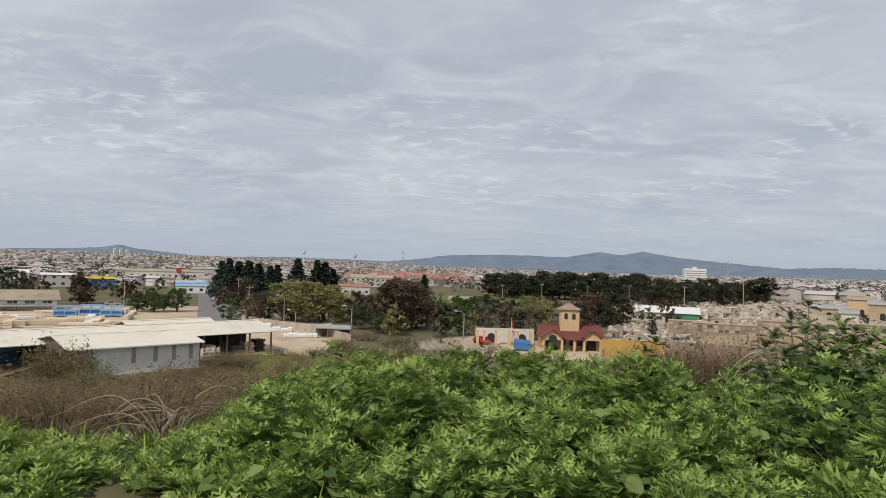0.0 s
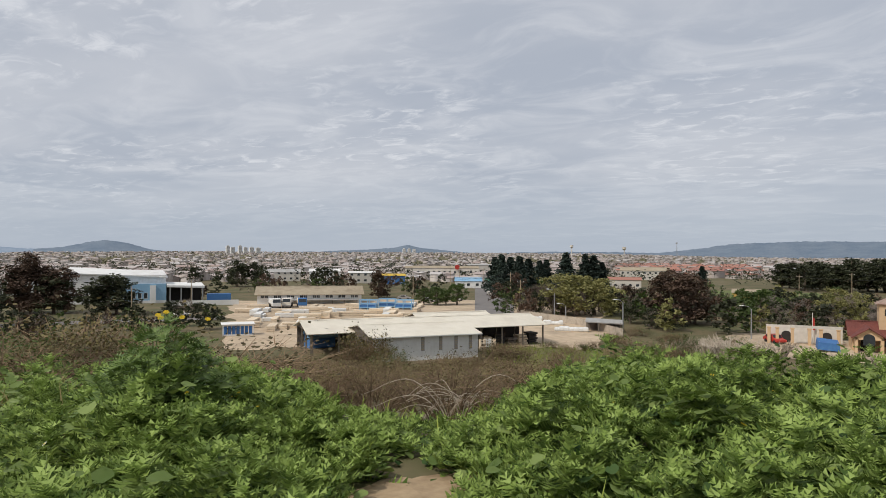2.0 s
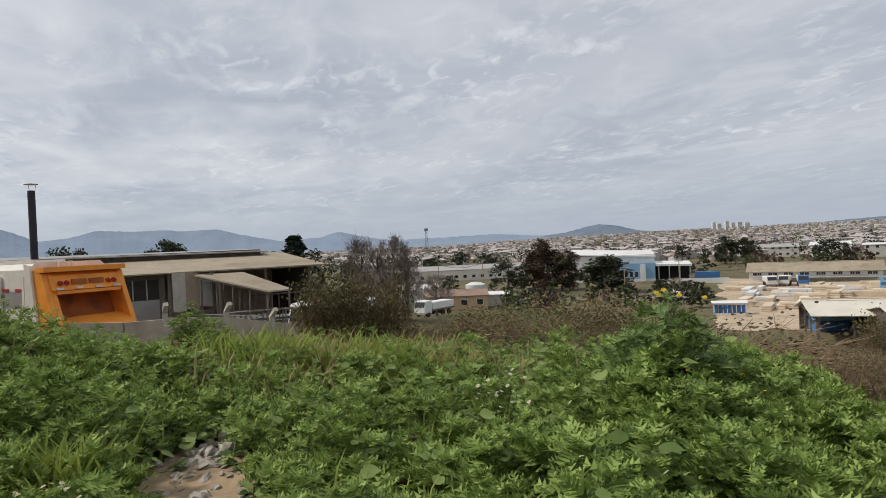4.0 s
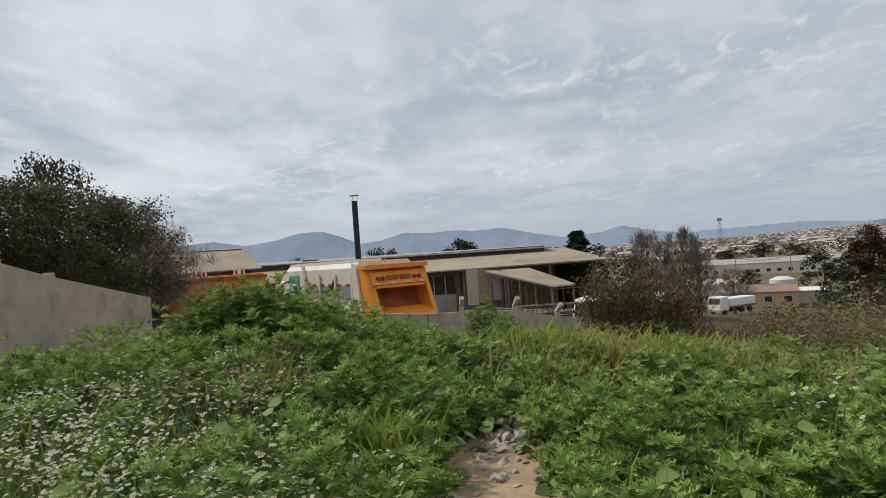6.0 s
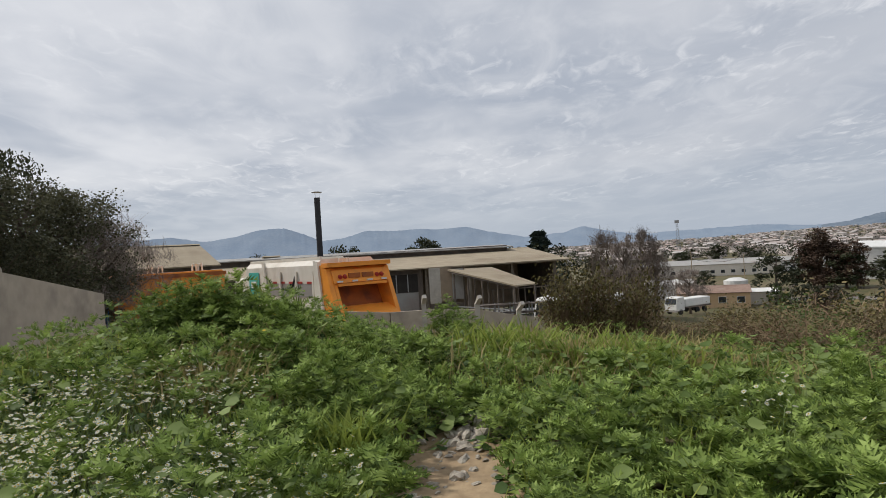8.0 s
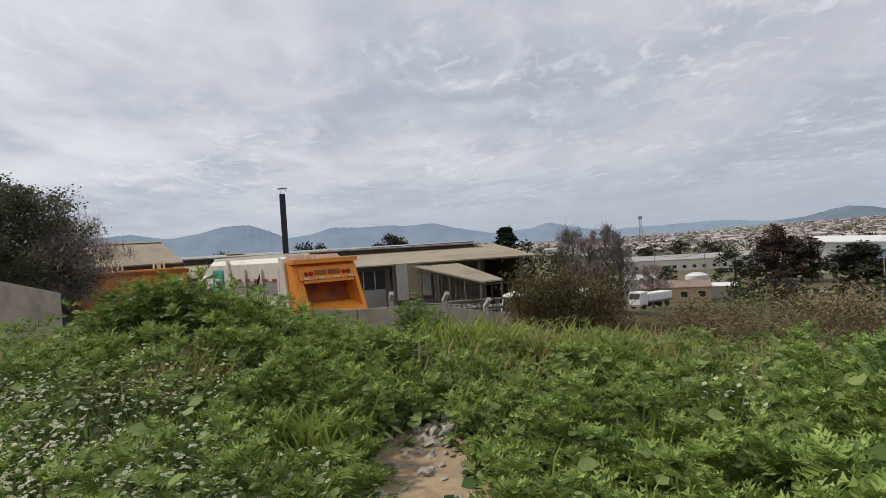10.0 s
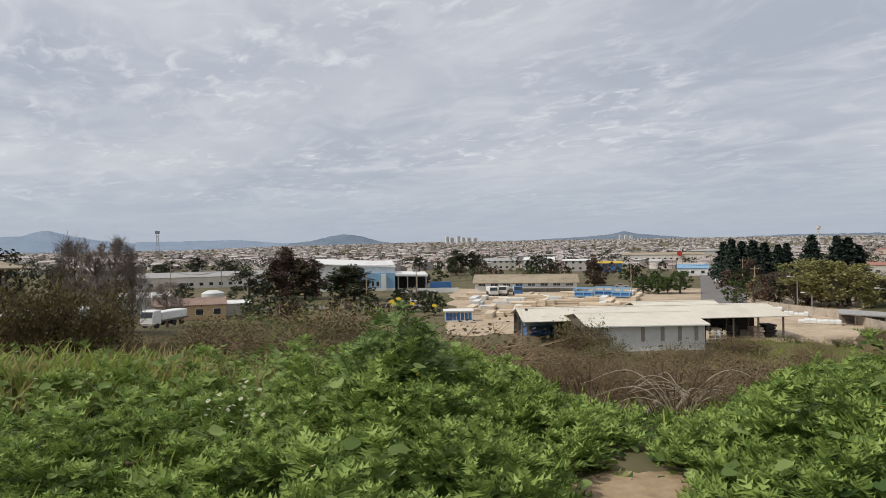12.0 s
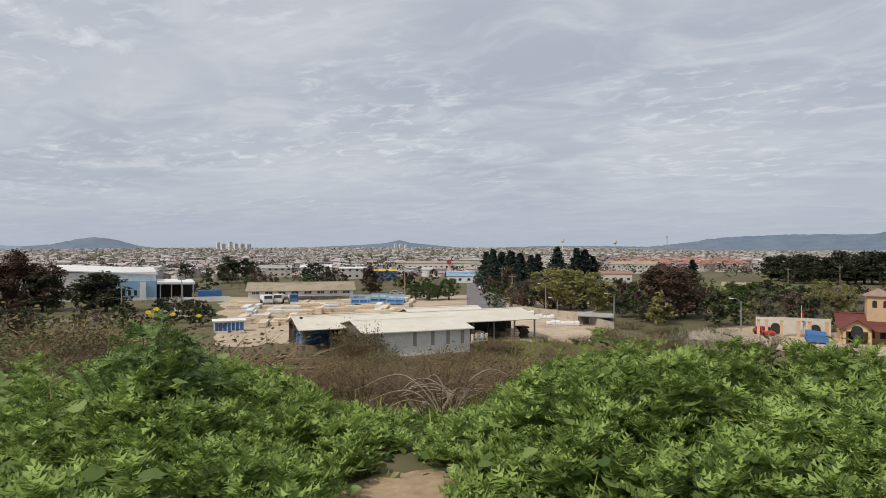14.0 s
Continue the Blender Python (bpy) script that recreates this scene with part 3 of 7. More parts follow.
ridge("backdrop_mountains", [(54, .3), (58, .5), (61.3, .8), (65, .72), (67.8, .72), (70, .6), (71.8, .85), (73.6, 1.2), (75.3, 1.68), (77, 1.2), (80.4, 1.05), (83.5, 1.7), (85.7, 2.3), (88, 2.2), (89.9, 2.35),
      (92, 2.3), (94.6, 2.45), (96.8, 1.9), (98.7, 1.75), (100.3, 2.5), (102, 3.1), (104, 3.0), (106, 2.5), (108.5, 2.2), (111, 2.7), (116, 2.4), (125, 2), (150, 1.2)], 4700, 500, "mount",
      "mountains on the skyline, tinted pale blue for haze", 9, 0.09)

# ---------------------------------------------------------------- yard, roads and fields on the plain
polar_sheet("yard", 9.5, 42.5, 70, np.linspace(99, 205, 40), "yard", "pale sandy timber yard with worn tracks", 0.06, wander=1.0)
polar_sheet("road", 17.5, 21, 8, np.linspace(130, 420, 60), "road", "grey asphalt road running out towards the town", 0.12, "road")
polar_sheet("road_west", 43, 60, 40, np.linspace(146, 153, 4), "road", "pale asphalt road past the factory", 0.1, "road")
polar_sheet("field", -7, 4, 30, np.linspace(205, 300, 20), "field", "mown green field with pale paths", 0.08, wander=1.0)
polar_sheet("chapel_yard", -15, -0.5, 40, np.linspace(102, 130, 14), "yard", "pale sandy ground round the chapel", 0.06, wander=1.0)
polar_sheet("cemetery_ground", -36, -15, 60, np.linspace(120, 300, 40), "yard", "dry sandy cemetery ground", 0.07, wander=1.0)


# ---------------------------------------------------------------- sheds and houses
def window(parent, x, y, z, w, h, frame_mat="white", bar=True):
    """A pane with its frame and sill on a wall that faces -y."""
    p = part("window", Mesh().box(x - w / 2, y - 0.03, z, x + w / 2, y + 0.02, z + h), "glass", parent)
    t = 0.07
    f = Mesh().box(x - w / 2 - t, y - 0.06, z + h, x + w / 2 + t, y - 0.005, z + h + t).box(x - w / 2 - t, y - 0.09, z - t, x + w / 2 + t, y - 0.005, z)
    f.box(x - w / 2 - t, y - 0.06, z, x - w / 2, y - 0.005, z + h).box(x + w / 2, y - 0.06, z, x + w / 2 + t, y - 0.005, z + h)
    if bar:
        f.box(x - 0.025, y - 0.055, z, x + 0.025, y - 0.032, z + h)
    part("frame", f, frame_mat, p)


def gable(name, m, w, dep, eave, top, roof, wall, label, category="shed", over=0.5, open_from=None, walls="fblr", group="", steps=0):
    """A hall with its ridge along x, front at y = 0. From open_from on to the right its front is open, on posts."""
    h = thing(name, m, label, category, group)
    x0, x1, t = -w / 2, w / 2, 0.18
    fx1 = x1 if open_from is None else open_from
    if "f" in walls and fx1 > x0 + 0.5:
        part("wall", Mesh().box(x0, 0, -0.4, fx1, t, eave), wall, h)
    if "b" in walls:
        part("wall", Mesh().box(x0, dep - t, -0.4, x1, dep, eave), wall, h)
    pent = [(t, -0.4), (dep - t, -0.4), (dep - t, eave), (dep / 2, top - 0.12), (t, eave)]
    if "l" in walls:
        part("wall", Mesh().prism(pent, x0, x0 + t), wall, h)
    if "r" in walls:
        part("wall", Mesh().prism(pent, x1 - t, x1), wall, h)
    drop = over * (top - eave) / (dep / 2)
    for s in (0, 1):
        ya, yb = (-over, dep / 2) if s == 0 else (dep + over, dep / 2)
        c = [(x0 - over, ya, eave - drop), (x1 + over, ya, eave - drop), (x1 + over, yb, top), (x0 - over, yb, top)]
        part("roof", Mesh().slab(c if s == 0 else c[::-1], 0.10), roof, h)
    part("ridge_cap", Mesh().prism([(dep / 2 - 0.3, top - 0.02), (dep / 2 + 0.3, top - 0.02), (dep / 2, top + 0.08)], x0 - over, x1 + over), roof, h)
    if open_from is not None:
        n = max(2, int((x1 - open_from) / 3.5) + 1)
        for x in np.linspace(open_from + 0.3, x1 - 0.2, n):
            part("post", Mesh().box(x - 0.1, 0.05, -0.4, x + 0.1, 0.25, eave), "post", h)
        part("beam", Mesh().box(open_from, 0.02, eave - 0.28, x1, 0.22, eave - 0.02), "post", h)
    return h


# white-walled hall in front of the timber yard
hall = gable("timber_hall", stand_at(25.3, 82.9, PLAIN, 20.2), 14.6, 12, 3.84, 4.75, "cream", "whitewall", "long white-walled timber hall with a cream metal roof", walls="fbr")
# dark panel across the open gable: its shade is put into the colour
part("gable_board", Mesh().prism([(0.2, 2.9), (11.8, 2.9), (11.8, 3.84), (6, 4.65), (0.2, 3.84)], -7.3, -7.2), "rustdark", hall, "dark panel for the shade in the open gable end")
for y in (0.2, 4.0, 8.0, 11.7):
    part("post", Mesh().box(-7.2, y - 0.1, -0.4, -7.0, y + 0.1, 3.0), "post", hall)
for x in (-0.6, 1.9, 4.1, 6.2):
    v = part("vent", Mesh().box(x - 0.24, -0.04, 1.7, x + 0.24, 0.0, 3.5), "grey_band", hall, "tall grey louvred vent")
    for k in range(5):
        part("slat", Mesh().box(x - 0.2, -0.07, 1.85 + k * 0.32, x + 0.2, -0.042, 1.95 + k * 0.32), "concrete", v)
part("plinth", Mesh().box(-7.3, -0.06, -0.5, 7.3, -0.005, 0.5), "concrete", hall, "stained concrete plinth")
part("gutter", Mesh().box(-7.7, -0.62, 3.62, 7.7, -0.5, 3.74), "white", hall)

back = gable("open_timber_hall", stand_at(24.5, 94.2, PLAIN, 21.9), 37.4, 11, 3.4, 4.6, "cream", "whitewall", "long open-fronted timber hall with a cream roof on posts", open_from=-18.6, walls="")
# added dark panel that paints the shade under the gable
part("gable_board", Mesh().prism([(0.2, 3.3), (10.8, 3.3), (5.5, 4.5)], -18.6, -18.5), "rustdark", back, "dark panel painting the shade of an open gable")
for y in (0.2, 3.8, 7.2, 10.8):
    part("post", Mesh().box(-18.6, y - 0.1, -0.3, -18.4, y + 0.1, 3.35), "post", back)
# inner wall and partition are coloured dark to stand for shade inside
part("inner_wall", Mesh().box(-18.5, 10.7, -0.3, 18.5, 10.85, 3.3), "rustdark", back)
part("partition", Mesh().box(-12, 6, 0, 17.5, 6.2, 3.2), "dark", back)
for k, x in enumerate((6.4, 8.4, 10.6, 12.6, 14.6, 16.4)):
    m = Mesh()
    for lay in range(3 + k % 3):
        m.box(x, 0.9 + 0.1 * (lay % 2), 0.12 + lay * 0.38, x + 1.6 - 0.12 * (lay % 2), 2.8, 0.4 + lay * 0.38)
    part("rack", m, ("rustdark", "lumber", "dark")[k % 3], back)
for x in (7.4, 9.9, 13.2):
    part("strut", Mesh().tube([(x, 0.3, 0.0), (x + 1.1, 1.6, 3.2)], [0.06, 0.06], 4), "post", back)
for x, mt in ((6.6, "lumber"), (7.5, "white"), (8.3, "lumber")):
    crate = thing("timber_crate", stand_at(24.5, 94.2, PLAIN, 21.9) @ pose(x, -2.2, 0), "slatted crate of pale timber by the open hall", "crate", "crates by the hall")
    for z in (0.1, 0.6, 1.1, 1.5):
        part("slat", Mesh().box(-0.42, -0.4, z, 0.42, -0.36, z + 0.16), mt, crate)
    for cx in (-0.4, 0.32):
        part("corner_post", Mesh().box(cx, -0.36, 0, cx + 0.08, 0.4, 1.7), mt, crate)
small = gable("inner_timber_hall", stand_at(23.3, 109.5, PLAIN, 22.8) @ pose(0.4, -4.2, 0), 13, 10, 3.3, 4.4, "cream", "rustdark", "cream-roofed hall with a dark open gable behind the others", walls="b")
# shade of this open gable, painted as a dark panel
part("gable_board", Mesh().prism([(0.2, 3.2), (9.8, 3.2), (5, 4.3)], -6.5, -6.4), "rustdark", small, "dark panel painting the shade of an open gable")

# low shelter and stores at the yard's edge
shelter = thing("shelter", stand_at(9.6, 124, PLAIN), "low flat-roofed shelter on thin posts", "shelter")
part("roof", Mesh().slab([(-3.4, -2, 2.0), (3.4, -2, 1.75), (3.4, 2, 2.1), (-3.4, 2, 2.35)], 0.18), "greyroof", shelter)
for x in (-3, -1, 1, 3):
    part("post", Mesh().box(x - 0.06, -1.8, -0.1, x + 0.06, -1.68, 1.9), "post", shelter)
part("back_wall", Mesh().box(-3.3, 1.7, -0.1, 3.3, 1.8, 2.0), "rustdark", shelter)


def bale_pile(az, d, w, n, seed):
    """A long heap of bagged goods under white sheeting."""
    r = random.Random(seed)
    p = thing("bag_pile", stand_at(az, d, PLAIN + 0.06), "long low pile of white plastic-wrapped bags", "bag pile", "bag piles in the yard")
    for k in range(n):
        x = (k + 0.5) / n * w - w / 2
        h = 0.65 + r.random() * 0.3
        part("bag", Mesh().box(x - w / n * 0.55, -0.9, 0.1, x + w / n * 0.55, 0.9, h), "white", p, bevel=0.14)
    part("pallet", Mesh().box(-w / 2, -0.95, 0, w / 2, 0.95, 0.1), "lumber", p)


bale_pile(12.4, 122, 6.2, 7, 1)
bale_pile(14.0, 133, 4.0, 5, 2)
bale_pile(15.6, 142, 3.2, 4, 3)


def lumber_stack(m, kind):
    s = thing("lumber_stack", m, "stack of pale sawn boards on bearers" if kind == "lumber" else "stack of boards wrapped in white sheeting", "lumber stack", "stacks in the timber yard")
    for k in range(3):
        part("board_pack", Mesh().box(-1.6, -0.6, 0.12 + k * 0.56, 1.6, 0.6, 0.6 + k * 0.56), kind, s)
        for x in (-1.2, 1.05):
            part("bearer", Mesh().box(x, -0.62, k * 0.56 + 0.02, x + 0.15, 0.62, 0.12 + k * 0.56), "post", s)
    return s


R = random.Random(4)
base_a, base_b = lumber_stack(stand_at(36.0, 128, PLAIN + 0.06, 10), "lumber"), lumber_stack(stand_at(33.2, 150, PLAIN + 0.06, 5), "white")
for k in range(64):
    az, d = R.uniform(25.5, 41.5), R.uniform(124, 182)
    if abs(az - 38.5) < 1.2 and d > 165:
        continue
    c = copy_thing(R.choice((base_a, base_a, base_b)), stand_at(az, d, PLAIN + 0.06, R.choice((0, 4, 90, 86)) - 6))
    c.scale = (R.uniform(0.9, 2.4), R.uniform(0.9, 1.6), R.uniform(0.35, 0.8))

# long low building behind the yard
longb = gable("long_office_building", stand_at(35.75, 190, PLAIN), 30, 12, 2.95, 4.9, "dullroof", "white", "long low white building with tan roof and small windows", "building", over=0.8)
for k in range(8):
    for s in (-0.55, 0.55):
        window(longb, -13 + k * 3.7 + s, 0.0, 1.75, 0.9, 0.7)
part("canopy", Mesh().slab([(-12, -2.6, 1.25), (14, -2.6, 1.25), (14, 0, 1.4), (-12, 0, 1.4)], 0.12), "greyroof", longb, "grey lean-to canopy")
for x in np.linspace(-11.5, 13.5, 8):
    part("post", Mesh().box(x - 0.07, -2.5, -0.1, x + 0.07, -2.36, 1.25), "post", longb)


def lorry(m, cab, load, label, name="lorry"):
    """A cab with a flat load behind it; faces -y."""
    t = thing(name, m, label, "truck", "lorries in the yard")
    c = part("cab", Mesh().prism([(0, 0.6), (0, 1.6), (0.35, 2.6), (1.9, 2.7), (1.9, 0.6)], -1.15, 1.15), cab, t, bevel=0.08)
    part("windscreen", Mesh().slab([(-1.0, -0.02, 1.62), (1.0, -0.02, 1.62), (1.0, 0.29, 2.45), (-1.0, 0.29, 2.45)], 0.03), "glass", c)
    part("bumper", Mesh().box(-1.15, -0.12, 0.45, 1.15, 0.1, 0.75), "grey_band", c)
    part("bed", Mesh().box(-1.2, 2.0, 0.9, 1.2, 8.0, 1.1), "rustdark", t)
    part("load", Mesh().box(-1.15, 2.1, 1.1, 1.15, 7.9, 2.3), load, t, bevel=0.1)
    for y in (1.0, 4.8, 6.6):
        for x in (-1.0, 1.0):
            part("wheel", Mesh().tube([(x - 0.15, y, 0.45), (x + 0.15, y, 0.45)], [0.45, 0.45], 12), "rubber", t)
    return t


lorry(stand_at(38.6, 172, PLAIN + 0.06, 8), "white", "white", "white lorry parked in the timber yard")
lorry(stand_at(37.8, 174, PLAIN + 0.06, -5), "truckwhite", "white", "dusty white lorry parked in the timber yard")
lorry(stand_at(36.4, 173, PLAIN + 0.06, 3), "blue", "lumber", "blue lorry loaded with timber")
for az, d, turn in ((30.6, 168, 80), (28.9, 172, 84), (27.4, 168, 78)):
    rack = thing("steel_rack", stand_at(az, d, PLAIN + 0.06, turn), "open light-blue steel rack in the yard", "rack", "blue racks in the yard")
    for x in (-1.2, 1.2):
        for y in (-2.2, 0, 2.2):
            part("upright", Mesh().box(x - 0.1, y - 0.1, 0, x + 0.1, y + 0.1, 2.6), "lightblue", rack)
        for z in (0.5, 1.5, 2.5):
            part("rail", Mesh().box(x - 0.07, -2.3, z - 0.12, x + 0.07, 2.3, z + 0.12), "lightblue", rack)
    part("pallet", Mesh().box(-1.1, -2.1, 0.62, 1.1, 2.1, 1.3), "blue", rack)
cage = thing("pipe_cage", stand_at(41.8, 116, PLAIN + 0.06, 4), "blue pipes stacked behind a white frame", "cage")
part("frame", Mesh().box(-2.6, -0.06, 0, 2.6, 0, 0.25).box(-2.6, -0.06, 1.75, 2.6, 0, 1.95).box(-2.6, -0.06, 0, -2.4, 0, 1.95).box(2.4, -0.06, 0, 2.6, 0, 1.95), "white", cage)
for x in np.linspace(-2.1, 2.1, 7):
    part("drum", Mesh().tube([(x, 0.4, 0.2), (x, 0.4, 1.6)], [0.29, 0.29], 12), "blue", cage)
part("roof", Mesh().slab([(-2.8, -0.2, 2.0), (2.8, -0.2, 2.0), (2.8, 2.4, 2.15), (-2.8, 2.4, 2.15)], 0.1), "white", cage)
hut = gable("yard_hut", stand_at(34.6, 98.0, PLAIN, 22), 4, 3, 1.9, 2.5, "lightblue", "blue", "small blue hut inside the open shed")

# factory with a blue front
fac = thing("factory", stand_at(49.5, 205, PLAIN), "large white factory with a light-blue front and canopy", "factory")
part("hall", Mesh().prism([(0, -0.5), (30, -0.5), (30, 9.0), (0, 8.2)], -20, 7.0), "whitewall", fac)
part("roof", Mesh().slab([(-20.4, -0.4, 9.0), (7.4, -0.4, 7.6), (7.4, 30, 8.6), (-20.4, 30, 10.0)], 0.3), "white", fac)
part("blue_front", Mesh().box(-7.5, -2.0, -0.5, 7.0, 0.0, 5.6), "lightblue", fac, "light-blue clad front")
part("pillar", Mesh().box(2.6, -2.5, -0.5, 4.2, -2.0, 5.2), "white", fac)
part("front_base", Mesh().box(-7.5, -2.12, -0.5, 7.0, -2.0, 0.8), "white", fac)
for x in np.linspace(-6.3, 1.5, 6):
    window(fac, x, -2.0, 1.4, 0.9, 1.6, "white", False)
part("canopy", Mesh().slab([(7.2, -3, 5.2), (17.5, -3, 4.9), (17.5, 8, 5.5), (7.2, 8, 5.8)], 0.6), "white", fac)
# near-black board that paints the shade under the canopy
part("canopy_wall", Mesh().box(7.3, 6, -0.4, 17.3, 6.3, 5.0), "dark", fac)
for x in (8, 11, 14, 17):
    part("post", Mesh().box(x - 0.15, -2.8, -0.4, x + 0.15, -2.5, 5.0), "steel", fac)
one("blue_container", Mesh().box(-3.4, 0, 0, 3.4, 2.4, 2.6), "blue", "blue shipping container beside the factory", "container", m=stand_at(43.4, 200, PLAIN), bevel=0.05)
one("site_wall", Mesh().box(-9, 0, 0, 9, 0.3, 1.4), "white", "low white boundary wall by the factory", "wall", m=stand_at(44.5, 190, PLAIN))

# ---------------------------------------------------------------- mid-distance blocks of the town
BLOCKS = (
    # direction, distance, width, depth, eave, ridge, roof, wall, label
    (24.0, 395, 46, 14, 7.0, 8.2, "dullroof", "plaster", "long tan two-storey block at the edge of town"),
    (20.2, 430, 22, 14, 8.5, 9.2, "greyroof", "plaster", "pale flat-roofed block with dark windows"),
    (31.2, 330, 14, 10, 5.5, 6.2, "white", "plaster", "white workshop with a shallow roof"),
    (28.4, 320, 12, 10, 4.4, 5.2, "yellow", "blue", "yellow and blue filling-station shop"),
    (21.6, 285, 12, 10, 3.2, 4.6, "lightblue", "whitewall", "shed with a bright blue roof"),
    (18.9, 290, 12, 10, 3.0, 4.4, "green_panel", "whitewall", "shed with a green roof"),
    (34.5, 340, 16, 12, 6.0, 7.2, "white", "whitewall", "white hall with a pitched roof"),
    (38.2, 360, 20, 14, 5.0, 6.6, "greyroof", "plaster", "grey-roofed warehouse at the edge of town"),
    (8.0, 300, 16, 12, 4.0, 5.0, "townred", "plaster", "pale house with a terracotta roof"),
    (6.2, 420, 30, 16, 6.0, 8.0, "dullroof", "plaster", "broad tan block below the estate"),
    (-5.6, 420, 18, 12, 7.5, 8.6, "greyroof", "plaster", "pale concrete block among trees"),
    (-1.8, 235, 9, 6, 2.6, 3.6, "dullroof", "ochre", "small ochre kiosk by the field"),
    (64.5, 245, 40, 20, 4.2, 5.6, "greyroof", "plaster", "long grey-roofed warehouse on the plain"),
    (70.5, 250, 26, 18, 4.0, 5.4, "greyroof", "concrete", "low warehouse with a pale roof"),
    (65.0, 132, 13, 9, 3.0, 4.0, "rusty", "cream_wall", "low workshop with a rusty red roof"),
    (68.6, 150, 11, 8, 3.4, 4.2, "white", "whitewall", "white-roofed workshop on the slope"),
    (61.8, 140, 8, 6, 2.6, 3.0, "white", "plaster", "small white shed beside the workshop"),
    (59.0, 260, 24, 14, 4.0, 5.2, "greyroof", "whitewall", "pale warehouse beside the trees"),
)
for az, d, w, dep, ev, tp, rf, wl, lb in BLOCKS:
    z = float(land(*heading(az).xy * d))
    b = gable("building", stand_at(az, d, z), w, dep, ev, tp, rf, wl, lb, "building", over=0.3)
    if d > 150 or w > 12:
        n = int(w / 3.2)
        for fl in range(1 if ev < 5 else 2):
            for k in range(n):
                window(b, -w / 2 + (k + 0.5) * w / n, 0, 1.0 + fl * 3.0, 1.3, 1.1, "white", False)
one("water_tank", Mesh().tube([(0, 0, 0), (0, 0, 3.6), (0, 0, 4.2)], [2.6, 2.6, 1.2], 20), "white", "squat white storage tank among the workshops", "tank", m=stand(63.2, 160))
one("round_sign", Mesh().tube([(0, -0.3, 0), (0, 0, 0)], [1.5, 1.5], 20), "red", "round red sign on the tan block", "sign", m=stand_at(22.6, 394, -12.4 + 7.6))
for az, d, w, h, dep in ((-21.85, 900, 27, 23, 14), (41.25, 2500, 13, 24, 14), (41.7, 2520, 12, 30, 14), (42.3, 2480, 14, 24, 14), (42.7, 2500, 12, 29, 14), (40.75, 2540, 16, 24, 14), (40.2, 2500, 16, 22, 14),
                     (26.5, 2700, 11, 20, 12), (26.95, 2690, 11, 22, 12), (27.4, 2690, 11, 22, 12)):
    p = heading(az) * d
    z = float(land(p.x, p.y))
    t = thing("apartment_tower", pose(p.x, p.y, z, 0, 0, az + 14), "pale apartment tower over the low town", "tower", "towers of the town")
    part("body", Mesh().box(-w / 2, 0, -6, w / 2, dep, h), "whitewall", t)
    part("lift_house", Mesh().box(-2.5, 3, h, 2.5, 8, h + 2.5), "plaster", t)
    fl = int(h / 3)
    for k in range(fl):
        part("window_band", Mesh().box(-w / 2 + 1, -0.12, k * 3 + 1, w / 2 - 1, -0.02, k * 3 + 2.3), "grey_band", t)

# ---------------------------------------------------------------- the town: houses past counting
def town(name, n, az0, az1, d0, d1, seed, roofmat, label, power=1.0, size=1.0):
    rng = np.random.default_rng(seed)
    az = np.radians(rng.uniform(az0, az1, n))
    d = d0 + (d1 - d0) * rng.random(n) ** power
    x, y = -np.sin(az) * d, np.cos(az) * d
    z = land(x, y)
    w, l = rng.uniform(6, 11, n) * size, rng.uniform(7, 14, n) * size
    h = rng.choice([2.6, 2.8, 5.2, 5.4, 3.0], n) * size
    rise = rng.uniform(0.5, 1.6, n) * size
    turn = rng.choice([0.2, 0.2 + math.pi / 2, 0.9, 0.9 + math.pi / 2], n)
    c, s = np.cos(turn), np.sin(turn)

    def placed(pts):
        px, py, pz = pts[..., 0], pts[..., 1], pts[..., 2]
        return np.stack([x[:, None] + c[:, None] * px - s[:, None] * py, y[:, None] + s[:, None] * px + c[:, None] * py, z[:, None] + pz], -1).reshape(-1, 3)

    unit = np.array([(-1, -1), (1, -1), (1, 1), (-1, 1)]) / 2
    wall = np.zeros((n, 10, 3))
    for k in range(4):
        for t in (0, 1):
            wall[:, k + 4 * t, 0], wall[:, k + 4 * t, 1] = unit[k, 0] * w, unit[k, 1] * l
            wall[:, k + 4 * t, 2] = -3 * min(size, 1) if t == 0 else h
    wall[:, 8, 1], wall[:, 8, 2] = -l / 2, h + rise * 0.95
    wall[:, 9, 1], wall[:, 9, 2] = l / 2, h + rise * 0.95
    quads = np.array([(1, 2, 6, 5), (3, 0, 4, 7)])
    pents = np.array([(0, 1, 5, 8, 4), (2, 3, 7, 9, 6)])
    k = np.arange(n)[:, None, None] * 10
    roof = np.zeros((n, 6, 3))
    for i, (sx, sy, top) in enumerate(((-1, -1, 0), (1, -1, 0), (1, 1, 0), (-1, 1, 0), (0, -1, 1), (0, 1, 1))):
        roof[:, i, 0], roof[:, i, 1] = sx * (w / 2 + 0.5 * size), sy * (l / 2 + 0.5 * size)
        roof[:, i, 2] = h + rise if top else h - rise * 0.12
    rk = np.arange(n)[:, None, None] * 6
    rq = np.array([(0, 4, 5, 3), (4, 1, 2, 5)])
    t = tagged(new(name), label, "houses", kind="stuff")
    for nm, v, f, mt in (("walls", placed(wall), [(quads + k).reshape(-1, 4), (pents + k).reshape(-1, 5)], "townwall"), ("roofs", placed(roof), [(rq + rk).reshape(-1, 4)], roofmat)):
        ob = tagged(new(nm, big_mesh(nm, v, f, mt)), kind="stuff")
        ob.parent = t


